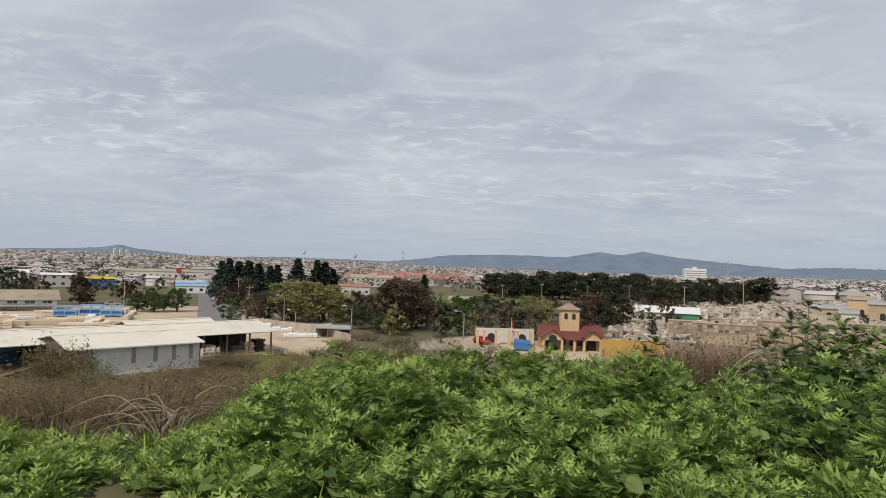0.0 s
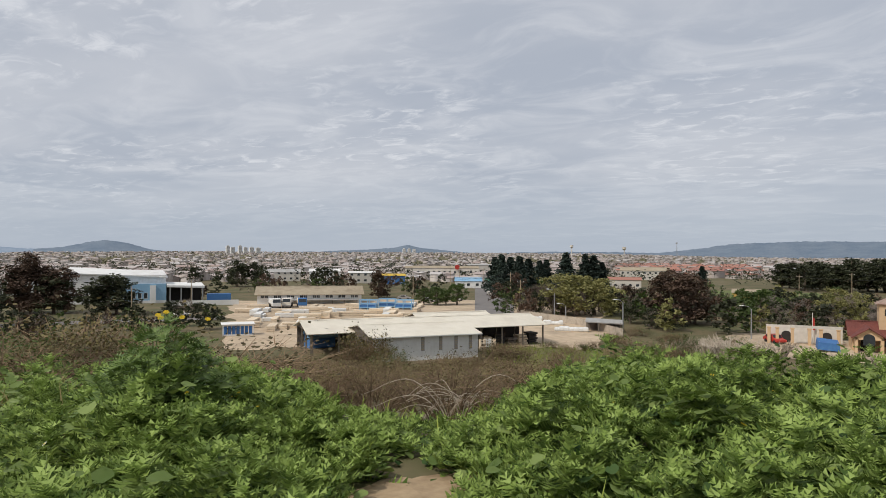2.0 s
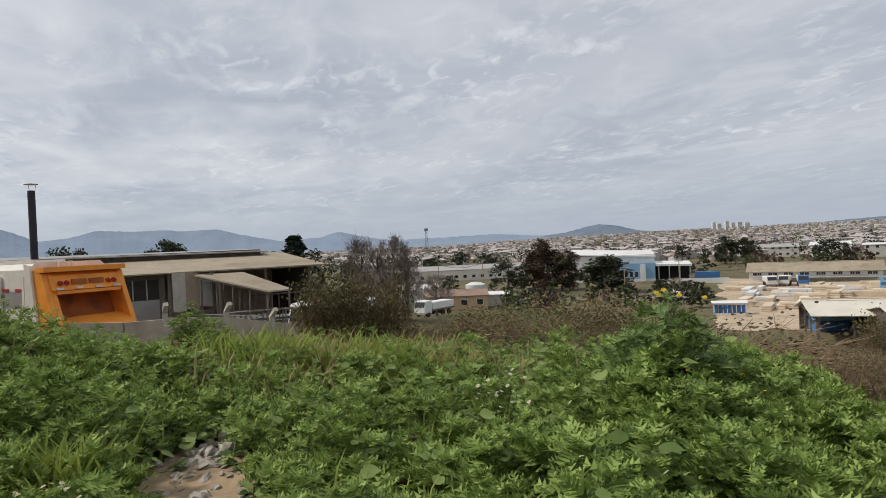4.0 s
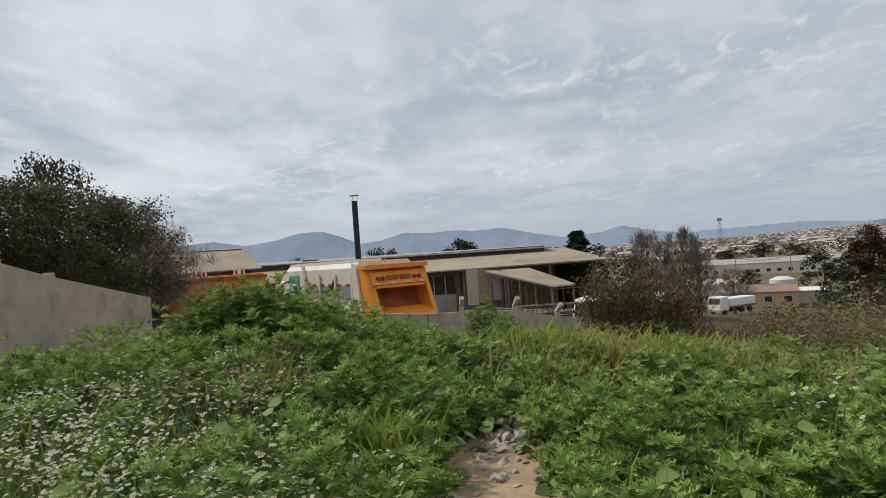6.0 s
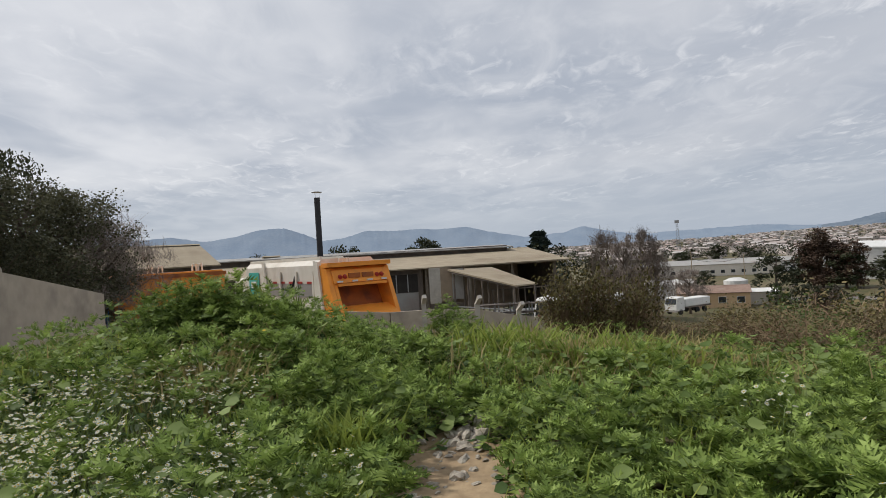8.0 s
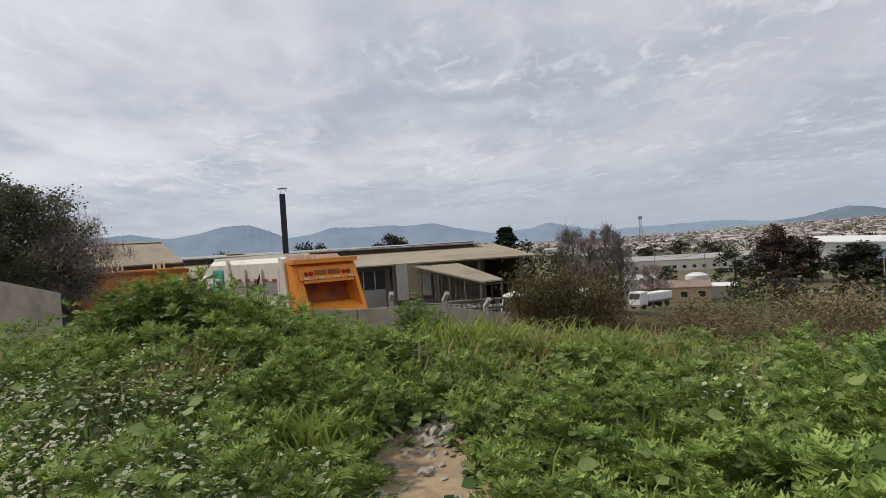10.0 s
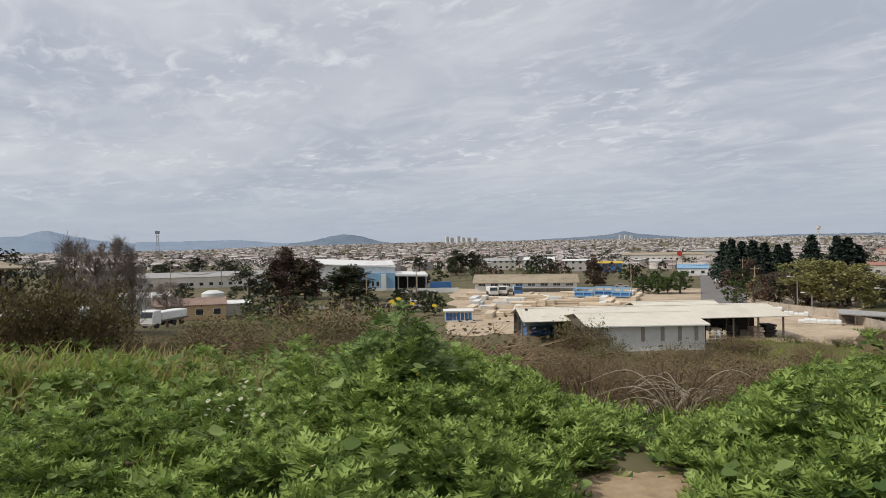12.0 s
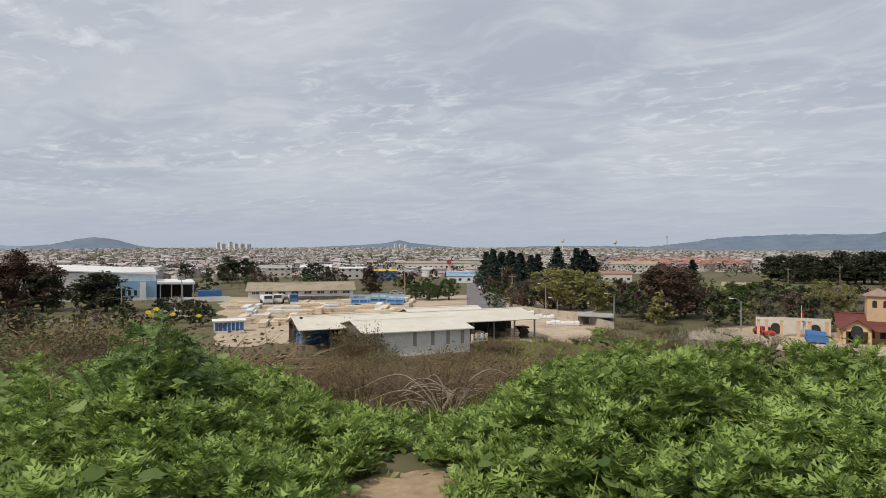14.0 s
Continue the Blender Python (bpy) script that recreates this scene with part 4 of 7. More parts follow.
town("town_houses", 5200, -42, 62, 480, 3500, 3, "townroof", "dense low town of pale houses on far slopes", 0.85)
town("town_houses_near", 460, 20, 60, 350, 620, 4, "townroof", "low pale houses at the near edge of town", 1.0, 0.8)
town("town_houses_east", 520, -38, -12, 360, 900, 5, "townroof", "low pale houses beyond the cemetery")
town("town_houses_west", 900, 60, 84, 420, 3000, 6, "townroof", "low houses scattered over the western plain")
town("terracotta_estate", 420, -2.6, 8.2, 480, 1050, 7, "townred", "estate of houses with terracotta roofs", 1.0, 0.95)
town("grave_field", 1500, -37.5, -14.8, 124, 330, 8, "stone", "crowded small graves and tombs of the cemetery", 1.2, 0.16)

# ---------------------------------------------------------------- chapel and cemetery
CH = stand_at(-11.6, 116, PLAIN, 6)
chapel = gable("chapel", CH, 10.6, 8, 2.6, 4.3, "redroof", "cream_wall", "small ochre chapel with dark red roofs and a square tower", "chapel", over=0.6)
tw = part("tower", Mesh().box(-1.7, 1.6, 0, 1.7, 5.0, 7.2), "cream_wall", chapel, "square ochre bell tower")
part("tower_roof", Mesh().add([(-2.1, 1.2, 7.15), (2.1, 1.2, 7.15), (2.1, 5.4, 7.15), (-2.1, 5.4, 7.15), (0, 3.3, 8.35)], [(0, 1, 4), (1, 2, 4), (2, 3, 4), (3, 0, 4), (3, 2, 1, 0)]), "rusty", tw)


def arch(x, z, w, h, y, depth, n=8):
    """An arched panel that faces -y."""
    pts = [(x - w / 2, z), (x + w / 2, z)] + [(x + w / 2 * math.cos(math.pi * k / n), z + h - w / 2 + w / 2 * math.sin(math.pi * k / n)) for k in range(n + 1)]
    m = len(pts)
    v = [(a, y, b) for a, b in pts] + [(a, y + depth, b) for a, b in pts]
    return Mesh().add(v, [tuple(range(m)), tuple(reversed(range(m, 2 * m)))] + [(i, i + m, (i + 1) % m + m, (i + 1) % m) for i in range(m)])


# belfry openings are near-black panels that paint the shade within
for x in (-0.7, 0.7):
    part("belfry_opening", arch(x, 5.4, 0.6, 1.1, 1.56, 0.05), "dark", tw)
part("belfry_opening", Mesh().box(1.68, 2.9, 5.4, 1.74, 3.6, 6.4), "dark", tw)
for px, pw, pd in ((-3.3, 3.6, 2.6), (3.7, 3.4, 1.6)):
    po = part("porch", Mesh().box(px - pw / 2, -pd, 0, px - pw / 2 + 0.4, 0, 2.4).box(px + pw / 2 - 0.4, -pd, 0, px + pw / 2, 0, 2.4).box(px - pw / 2, -pd, 2.0, px + pw / 2, -pd + 0.3, 2.5), "cream_wall", chapel, "gabled porch on square pillars")
    g = [(px - pw / 2, -pd, 2.5), (px + pw / 2, -pd, 2.5), (px, -pd, 3.6), (px - pw / 2, -pd + 0.3, 2.5), (px + pw / 2, -pd + 0.3, 2.5), (px, -pd + 0.3, 3.6)]
    part("gable_wall", Mesh().add(g, [(0, 1, 2), (5, 4, 3), (0, 3, 4, 1), (1, 4, 5, 2), (2, 5, 3, 0)]), "cream_wall", po)
    for s in (-1, 1):
        e = [(px + s * (pw / 2 + 0.5), -pd - 0.5, 2.3), (px + s * (pw / 2 + 0.5), 3.2, 2.3), (px, 3.2, 3.85), (px, -pd - 0.5, 3.85)]
        part("porch_roof", Mesh().slab(e if s > 0 else e[::-1], 0.12), "redroof", po)
    # doorway: a near-black panel in place of the shade behind it
    part("doorway", arch(px, 0, pw * 0.5, 2.2, -0.06, 0.05), "dark", po)
part("arch_window", arch(-3.3, 1.2, 1.5, 1.7, -2.63, 0.04), "glass", chapel, "dark arched window with bars")
for x in (-1.2, 0.2, 1.6):
    window(chapel, x, 0, 0.9, 0.6, 1.1, "redroof")
for x in (-1.6, 0.5, 2.2, 5.0):
    part("pillar", Mesh().box(x - 0.2, -2.4, 0, x + 0.2, -2.0, 2.2), "cream_wall", chapel, bevel=0.03)
part("veranda_roof", Mesh().slab([(-1.6, -2.6, 2.15), (2.2, -2.6, 2.15), (2.2, 0.1, 2.65), (-1.6, 0.1, 2.65)], 0.12), "redroof", chapel)

col = thing("colonnade", stand_at(-5.9, 118, PLAIN, 3), "pale ruined colonnade of square pillars beside the chapel", "colonnade")
part("wall", Mesh().box(-5.6, 2.6, 0, 5.4, 2.9, 2.9), "plaster", col)
for x in (-5.2, -4.0, -1.8, 0.6, 2.2, 4.6):
    pl = part("pillar", Mesh().box(x - 0.24, -0.24, 0, x + 0.24, 0.24, 2.6), "cream_wall", col, bevel=0.03)
    part("capital", Mesh().box(x - 0.32, -0.32, 2.6, x + 0.32, 0.32, 2.8), "cream_wall", pl)
part("beam", Mesh().box(-2.2, -0.22, 2.8, 5.2, 0.22, 3.2), "plaster", col)
# arched openings: near-black panels for the shade beyond the wall
for x in (-2.6, 3.2):
    part("opening", arch(x, 0, 1.5, 2.0, 2.55, 0.05), "dark", col)
tarp = thing("market_stall", stand_at(-7.4, 112, PLAIN, 10), "small stall covered with bright blue tarpaulin", "stall")
part("cover", Mesh().add([(-1.4, -1, 1.5), (1.4, -1, 1.3), (1.5, 1, 1.7), (-1.3, 1, 2.0), (-1.5, -1.2, 0.4), (1.5, -1.1, 0.2), (1.6, 1.2, 0.4), (-1.4, 1.2, 0.5)],
     [(0, 1, 2, 3), (0, 4, 5, 1), (1, 5, 6, 2), (2, 6, 7, 3), (3, 7, 4, 0), (7, 6, 5, 4)]), "blue", tarp)
for x, y in ((-1.2, -0.8), (1.2, -0.8), (-1.2, 0.9), (1.2, 0.9)):
    part("post", Mesh().tube([(x, y, 0), (x, y, 1.6)], [0.05, 0.05], 6), "steel", tarp)


def car(m, paint, label):
    c = thing("car", m, label, "car", "parked cars")
    b = part("body", Mesh().prism([(0, 0.35), (0, 0.75), (1.1, 0.9), (1.7, 1.42), (3.2, 1.45), (4.0, 0.95), (4.3, 0.85), (4.3, 0.35)], -0.85, 0.85), paint, c, bevel=0.07)
    part("windscreen", Mesh().slab([(-0.7, 1.13, 0.95), (0.7, 1.13, 0.95), (0.65, 1.64, 1.4), (-0.65, 1.64, 1.4)], 0.03), "glass", b)
    for s in (-0.86, 0.84):
        part("side_window", Mesh().box(s, 1.75, 0.95, s + 0.02, 3.2, 1.36), "glass", b)
    for y in (0.8, 3.4):
        for x in (-0.8, 0.8):
            part("wheel", Mesh().tube([(x - 0.1, y, 0.32), (x + 0.1, y, 0.32)], [0.32, 0.32], 12), "rubber", c)


car(stand_at(-4.3, 117, PLAIN, 30), "red", "red car parked by the colonnade")
car(stand_at(24.6, 196, PLAIN, 80), "white", "white car parked beyond the yard")
car(stand_at(19.6, 230, PLAIN, 5), "truckwhite", "pale car on the road to town")
for az, d, mt in ((22.0, 200, "white"), (26.8, 205, "grey_band"), (33.5, 215, "white"), (-3.0, 210, "white"), (-6.0, 215, "grey_band"), (45.5, 152, "white")):
    car(stand(az, d, 85, 0.1), mt, "small parked car far down on the plain")


def wall_run(name, pts, thick, mat, label, panel=2.4, post=0.0, posthat=0.0, lean=0.0, category="wall", postmat=None):
    """A wall of panels between places (direction, distance, top, height)."""
    w = thing(name, Matrix.Identity(4), label, category, kind="structure")
    for (a0, d0, t0, h0), (a1, d1, t1, h1) in zip(pts, pts[1:]):
        p, q = heading(a0) * d0, heading(a1) * d1
        n = max(1, round((q - p).length / panel))
        across = Vector((-(q - p).y, (q - p).x, 0)).normalized() * thick / 2
        for k in range(n):
            u, v = k / n, (k + 1) / n
            A, B = p.lerp(q, u), p.lerp(q, v)
            gap = (B - A).normalized() * 0.012
            A, B = A + gap, B - gap
            ta, tb = t0 + (t1 - t0) * u, t0 + (t1 - t0) * v
            ba, bb = ta - (h0 + (h1 - h0) * u), tb - (h0 + (h1 - h0) * v)
            cs = [(A, ba), (B, bb), (B, tb), (A, ta)]
            verts = []
            for s in (1, -1):
                verts += [(c.x + across.x * s, c.y + across.y * s, z) for c, z in cs]
            part("panel", Mesh().add(verts, [(0, 1, 2, 3), (7, 6, 5, 4), (0, 4, 5, 1), (1, 5, 6, 2), (2, 6, 7, 3), (3, 7, 4, 0)]), mat, w)
            if post:
                c = A - gap
                o = across.normalized()
                part("post", Mesh().tube([(c.x, c.y, ba), (c.x, c.y, ta + posthat * 0.4), (c.x + o.x * lean, c.y + o.y * lean, ta + posthat)], [post, post, post * 0.85], 4), postmat or mat, w)
    return w


wall_run("wall_ochre", [(-14.3, 111, -9.55, 3.0), (-19.4, 112, -9.5, 3.0)], 0.3, "ochre", "ochre-painted boundary wall beside the chapel", 3.0)
wall_run("wall_lower", [(-19.5, 112, -9.35, 3.2), (-23, 112, -9.3, 3.0), (-30, 110, -9.2, 2.6), (-40, 108, -8.6, 2.6)], 0.3, "oldwall", "long stained concrete cemetery wall", 4.0)
wall_run("wall_upper", [(-22.6, 121, -8.95, 2.2), (-27, 121, -7.9, 3.0), (-31, 121, -7.4, 3.4), (-40, 120, -7.2, 3.4)], 0.3, "concrete", "upper stepped concrete cemetery wall", 5.0)
wall_run("wall_dark", [(-28.3, 150, -5.5, 3.2), (-32.3, 150, -5.4, 3.2)], 0.4, "grey_panel", "dark weathered cemetery wall", 6.0)


wall_run("fence_yard", [(17.2, 152, PLAIN + 1.5, 1.6), (14.5, 142, PLAIN + 1.5, 1.6), (11.5, 133, PLAIN + 1.5, 1.6), (8.0, 116, PLAIN + 1.5, 1.6)], 0.06, "grey_panel", "grey panel fence curving round the timber yard", 2.5, 0.07, 0.15, 0.0, "fence")


def niche_wall(az, d, z, n, rows, label):
    """A block of burial niches: white frame with sunk dark or pale tablets."""
    w = n * 0.95
    t = thing("niche_block", stand_at(az, d, z), label, "tomb wall", "burial niches")
    part("block", Mesh().box(-w / 2, 0, -1, w / 2, 2.2, rows * 0.75 + 0.2), "oldwall", t)
    part("coping", Mesh().box(-w / 2 - 0.1, -0.1, rows * 0.75 + 0.2, w / 2 + 0.1, 2.3, rows * 0.75 + 0.34), "concrete", t)
    r = random.Random(n)
    for i in range(n):
        for j in range(rows):
            x = -w / 2 + (i + 0.5) * 0.95
            part("tablet", Mesh().box(x - 0.36, -0.05, j * 0.75 + 0.14, x + 0.36, -0.01, j * 0.75 + 0.68), r.choice(("stone", "stone", "grey_panel", "stone", "concrete", "rustdark")), t)


niche_wall(-24.5, 134, -9.3, 14, 2, "white block of burial niches with dark tablets")
niche_wall(-28.6, 132, -8.8, 10, 3, "white block of burial niches with dark tablets")
niche_wall(-34.3, 128, -8.2, 8, 3, "white block of burial niches by the steps")
niche_wall(-21.3, 142, -9.6, 8, 2, "low white block of burial niches")

R = random.Random(11)
grave = thing("grave", stand(-20, 150), "pale stone grave with an upright headstone", "grave", "graves in the cemetery")
part("slab", Mesh().box(-0.6, -1.1, -0.2, 0.6, 1.1, 0.35), "stone", grave)
part("headstone", Mesh().box(-0.55, 0.9, 0, 0.55, 1.1, 1.1), "stone", grave)
tomb = thing("tomb_house", stand(-22, 160), "small white tomb house with a pitched top", "tomb", "tombs in the cemetery")
part("body", Mesh().box(-1.1, -1.3, -0.3, 1.1, 1.3, 1.9), "stone", tomb)
part("roof", Mesh().add([(-1.25, -1.4, 1.9), (1.25, -1.4, 1.9), (1.25, 1.4, 1.9), (-1.25, 1.4, 1.9), (0, -1.4, 2.6), (0, 1.4, 2.6)], [(0, 1, 4), (2, 3, 5), (1, 2, 5, 4), (3, 0, 4, 5), (3, 2, 1, 0)]), "stone", tomb)
part("door", Mesh().box(-0.4, -1.34, 0, 0.4, -1.3, 1.4), "dark", tomb)
for k in range(250):
    az, d = R.uniform(-36, -14.6), 126 + 170 * R.random() ** 1.3
    if az < -27 and 128 > d:
        continue
    c = copy_thing(grave if R.random() < 0.66 else tomb, stand(az, d, R.uniform(-12, 12), 0.05))
    c.scale = (R.uniform(0.6, 1.2), R.uniform(0.6, 1.2), R.uniform(0.45, 1.0))
for az, d, w, h, rf, wl, lb in ((-31.5, 185, 7, 3.2, "greyroof", "concrete", "pale mausoleum with a flat roof"), (-33.6, 200, 6, 4.8, "dullroof", "cream_wall", "tall ochre mausoleum with a pitched roof"), (-32.8, 172, 3.6, 3.2, "greyroof", "plaster", "small white tomb chapel with a doorway"),
                              (-34.9, 190, 6, 4.4, "greyroof", "concrete", "grey concrete mausoleum with a doorway"), (-36.5, 205, 8, 5.0, "dullroof", "plaster", "large pale mausoleum with a tan roof")):
    b = gable("mausoleum", stand(az, d, 0, 0.0), w, 6, h, h + 0.8, rf, wl, lb, "mausoleum", over=0.3)
    # the doorway's shade is painted as a near-black panel
    part("doorway", arch(0, 0, 1.2, 2.2, -0.05, 0.04), "dark", b)
gs = gable("green_fronted_hall", stand_at(-19.6, 195, PLAIN), 17.5, 14, 3.2, 4.6, "white", "plaster", "hall with a white roof and green cladding", "hall")
part("cladding", Mesh().box(1.5, -0.08, 0, 8.6, -0.01, 3.0), "green_panel", gs, "green end cladding")
for x in (-7, -4.5, -2):
    window(gs, x, 0, 1.0, 1.6, 1.0)

# ---------------------------------------------------------------- poles and masts
def pole(az, d, h, name="utility_pole", lamp=False, z=None):
    m = stand(az, d) if z is None else stand_at(az, d, z)
    p = thing(name, m, "tall thin street lamp with a short arm" if lamp else "grey utility pole with a crossarm", "lamp" if lamp else "pole", "poles on the plain")
    part("shaft", Mesh().tube([(0, 0, -0.3), (0, 0, h)], [0.13, 0.09], 8), "steel" if lamp else "concrete", p)
    if lamp:
        part("arm", Mesh().tube([(0, 0, h), (-0.5, 0, h + 0.5), (-1.3, 0, h + 0.6)], [0.05, 0.05, 0.04], 6), "steel", p)
        part("head", Mesh().box(-1.9, -0.12, h + 0.52, -1.2, 0.12, h + 0.68), "white", p, bevel=0.03)
    else:
        part("crossarm", Mesh().box(-0.9, -0.06, h - 0.7, 0.9, 0.06, h - 0.55), "post", p)
        for x in (-0.8, 0, 0.8):
            part("insulator", Mesh().tube([(x, 0, h - 0.55), (x, 0, h - 0.35)], [0.05, 0.04], 6), "white", p)


for az, d, h in ((17.8, 210, 9), (16.9, 170, 8), (18.7, 250, 9), (26.6, 185, 9), (20.2, 290, 9), (22.4, 320, 9), (23.2, 310, 9), (45.6, 165, 8), (43.0, 270, 10), (-5.5, 230, 9), (-13.0, 260, 9), (-16.5, 250, 10),
                 (-21.0, 240, 10), (-25.5, 250, 10), (1.0, 240, 9), (62.5, 180, 9), (66.5, 190, 10), (50.1, 158, 7), (-9.0, 270, 9), (2.6, 190, 8)):
    pole(az, d, h)
for az, d, h in ((8.0, 126, 5.4), (13.9, 150, 6), (-2.1, 122, 5.2), (12.9, 140, 3.4)):
    pole(az, d, h, "street_lamp", True, PLAIN)
flag = thing("flag_pole", stand_at(-6.4, 120, PLAIN), "white flagpole with a red and white flag", "flag")
part("shaft", Mesh().tube([(0, 0, 0), (0, 0, 5.2)], [0.05, 0.04], 8), "white", flag)
part("flag", Mesh().slab([(0.05, 0, 2.4), (0.32, 0.05, 2.3), (0.30, 0.0, 4.3), (0.05, 0, 4.4)], 0.02), "red", flag)


def mast(az, d, h, w):
    p = thing("lattice_mast", stand(az, d), "grey lattice radio mast over the town", "mast")
    legs = [(-1, -1), (1, -1), (1, 1), (-1, 1)]
    for sx, sy in legs:
        part("leg", Mesh().tube([(sx * w, sy * w, -1), (sx * w * 0.25, sy * w * 0.25, h)], [0.28, 0.22], 4), "steel", p)
    n = 9
    for k in range(n):
        a, b = w * (1 - 0.75 * k / n), w * (1 - 0.75 * (k + 1) / n)
        za, zb = h * k / n, h * (k + 1) / n
        part("brace", Mesh().tube([(-a, -a, za), (b, -b, zb)], [0.16, 0.16], 4).tube([(a, -a, za), (-b, -b, zb)], [0.16, 0.16], 4), "steel", p)
    part("head", Mesh().box(-w * 0.9, -w * 0.5, h - 3.0, w * 0.9, w * 0.5, h - 0.2), "steel", p)


mast(67.45, 640, 32, 2.2)
mast(3.6, 1500, 46, 2.4)
mast(-24.3, 1100, 36, 1.6)
for az, d, h in ((12.4, 1900, 40), (7.9, 1700, 36)):
    one("water_tower", Mesh().tube([(0, 0, -4), (0, 0, h - 9), (0, 0, h - 6), (0, 0, h)], [1.2, 1.2, 5, 5], 12), "plaster", "pale water tower on the skyline", "water tower", m=stand(az, d))

# ---------------------------------------------------------------- works beside the hilltop: trucks, walls, rusty sheds
wall_run("wall_panels_hidden", [(97, 23.5, -0.3, 2.2), (93, 23.5, -.45, 2.2), (90.0, 24, -.5, 2.2)], 0.12, "grey_panel", "grey concrete panel wall behind the weeds", 2.05)
wall_run("wall_panels", [(89.9, 24, -.46, 2.2), (85.1, 24.3, -.62, 2.2), (81.4, 25, -1.0, 2.0), (76, 26.5, -1.5, 2.0), (70, 29, -2.4, 2.0)], 0.12, "grey_panel",
         "grey concrete panel wall with bent post tops", 2.05, 0.13, 0.5, -0.34, postmat="palepost")
wall_run("wall_side", [(140, 11.5, 2.9, 3.1), (126.5, 15, 2.13, 2.6), (123.1, 17, 1.8, 2.6), (116.3, 21.5, 1.02, 2.4)], 0.14, "grey_panel", "tall grey concrete panel wall stepping downhill", 4.2, 0.13, 0.1, 0.0)


def refuse_truck(m):
    """Rear-loading refuse truck; its tail is at y = 0 and it faces +y."""
    t = thing("refuse_truck", m, "refuse truck with a dusty white body and an orange rear loader", "truck")
    prof = [(1.0, 3.22), (0.55, 3.3), (0.2, 3.15), (-0.6, 1.35), (-0.78, 1.15), (-0.75, 0.85), (0.2, 0.75), (1.0, 0.9)]
    tail = part("tailgate", Mesh().prism(prof, 1.12, 1.28), "orange", t, "orange rear loader cheek")
    part("cheek", Mesh().prism(prof, -1.28, -1.12), "orange", tail)
    part("frame_plate", Mesh().prism([(1.1, 0.9), (1.1, 3.5), (0.75, 3.42), (0.35, 0.9)], -1.36, -1.285), "truckwhite", tail, "dusty white frame plate")
    part("top_panel", Mesh().prism([(0.95, 3.2), (0.5, 3.27), (0.12, 3.08), (-0.12, 2.62), (0.0, 2.58), (0.95, 2.7)], -1.12, 1.12), "orange", tail)
    part("inner_cheek", Mesh().prism(prof, -1.11, -0.98), "orange", tail)
    part("corner_beam", Mesh().box(-1.3, 0.0, 3.2, 1.3, 0.5, 3.36), "orange", tail)
    part("hood_lip", Mesh().box(-1.0, -0.2, 2.5, 1.0, -0.06, 2.6), "orange", tail)
    # shade inside the hopper is put into this plate's darker orange
    part("inner_plate", Mesh().slab([(-1.11, 0.1, 1.15), (1.11, 0.1, 1.15), (1.11, 0.92, 2.7), (-1.11, 0.92, 2.7)], 0.05), "orange_in", tail, "scuffed orange hopper plate darkened for the shade inside")
    part("floor_lip", Mesh().prism([(-0.93, 1.16), (-0.9, 0.86), (0.1, 0.78), (0.3, 1.75), (0.05, 1.75), (-0.68, 1.5)], -0.97, 1.12), "orange", tail)
    part("sill", Mesh().box(-1.15, -1.05, 0.95, 1.15, -0.9, 1.12), "orange_in", tail)
    for x in (-0.85, -0.66, 0.66, 0.85):
        part("tail_lamp", Mesh().tube([(x, -0.01, 2.86), (x, -0.1, 2.82)], [0.075, 0.07], 12), "red", tail)
    part("sign_bar", Mesh().box(-0.5, -0.07, 2.78, -0.05, -0.0, 2.95).box(0.05, -0.07, 2.78, 0.5, -0.0, 2.95), "orange_in", tail)
    for x in (-0.9, -0.3, 0.3, 0.9):
        part("reflector", Mesh().box(x - 0.11, -0.16, 2.64, x + 0.11, -0.1, 2.7), "white", tail)
    for x in (-0.55, -0.35):
        part("lifting_eye", Mesh().tube([(x, 0.6, 3.28), (x + 0.02, 0.6, 3.5), (x + 0.2, 0.6, 3.52), (x + 0.22, 0.6, 3.28)], [0.035] * 4, 6), "truckwhite", tail)
    body = part("body", Mesh().add(*octa(-1.25, 1.25, 1.05, 9.0, 1.0, 3.52, 0.22)), "truckwhite", t, "dusty white compactor body")
    for x in (-1.27, 1.27):
        s = 1 if x > 0 else -1
        part("side_band", Mesh().box(min(x, x - s * 0.03), 1.2, 2.1, max(x, x - s * 0.03) + 0.004 * s, 6.3, 2.62), "grey_band", body, "grey side band")
        for y in (1.3, 2.9, 4.6, 6.3):
            part("rib", Mesh().box(min(x, x + s * 0.06), y - 0.07, 1.0, max(x, x + s * 0.06), y + 0.07, 3.1), "truckwhite", body)
        for y in np.arange(1.7, 6.2, 0.9):
            part("reflector", Mesh().box(min(x, x + s * 0.02), y - 0.22, 2.62, max(x, x + s * 0.02), y + 0.22, 2.70), "red", body)
        part("sign_panel", Mesh().box(min(x, x + s * 0.025), 7.2, 1.9, max(x, x + s * 0.025), 8.5, 3.1), "teal", body, "teal printed sign panel")
        part("sign_bar", Mesh().box(min(x + s * 0.03, x + s * 0.04), 7.5, 2.4, max(x + s * 0.03, x + s * 0.04), 8.2, 2.7), "white", body)
    part("roof_rail", Mesh().box(-1.06, 1.1, 3.5, -0.98, 8.9, 3.62), "truckwhite", body)
    part("front_collar", Mesh().box(-1.34, 6.35, 1.0, -1.25, 6.6, 3.5), "truckwhite", body)
    part("hatch", Mesh().box(-0.6, 2.5, 3.5, 0.6, 3.6, 3.6), "truckwhite", body)
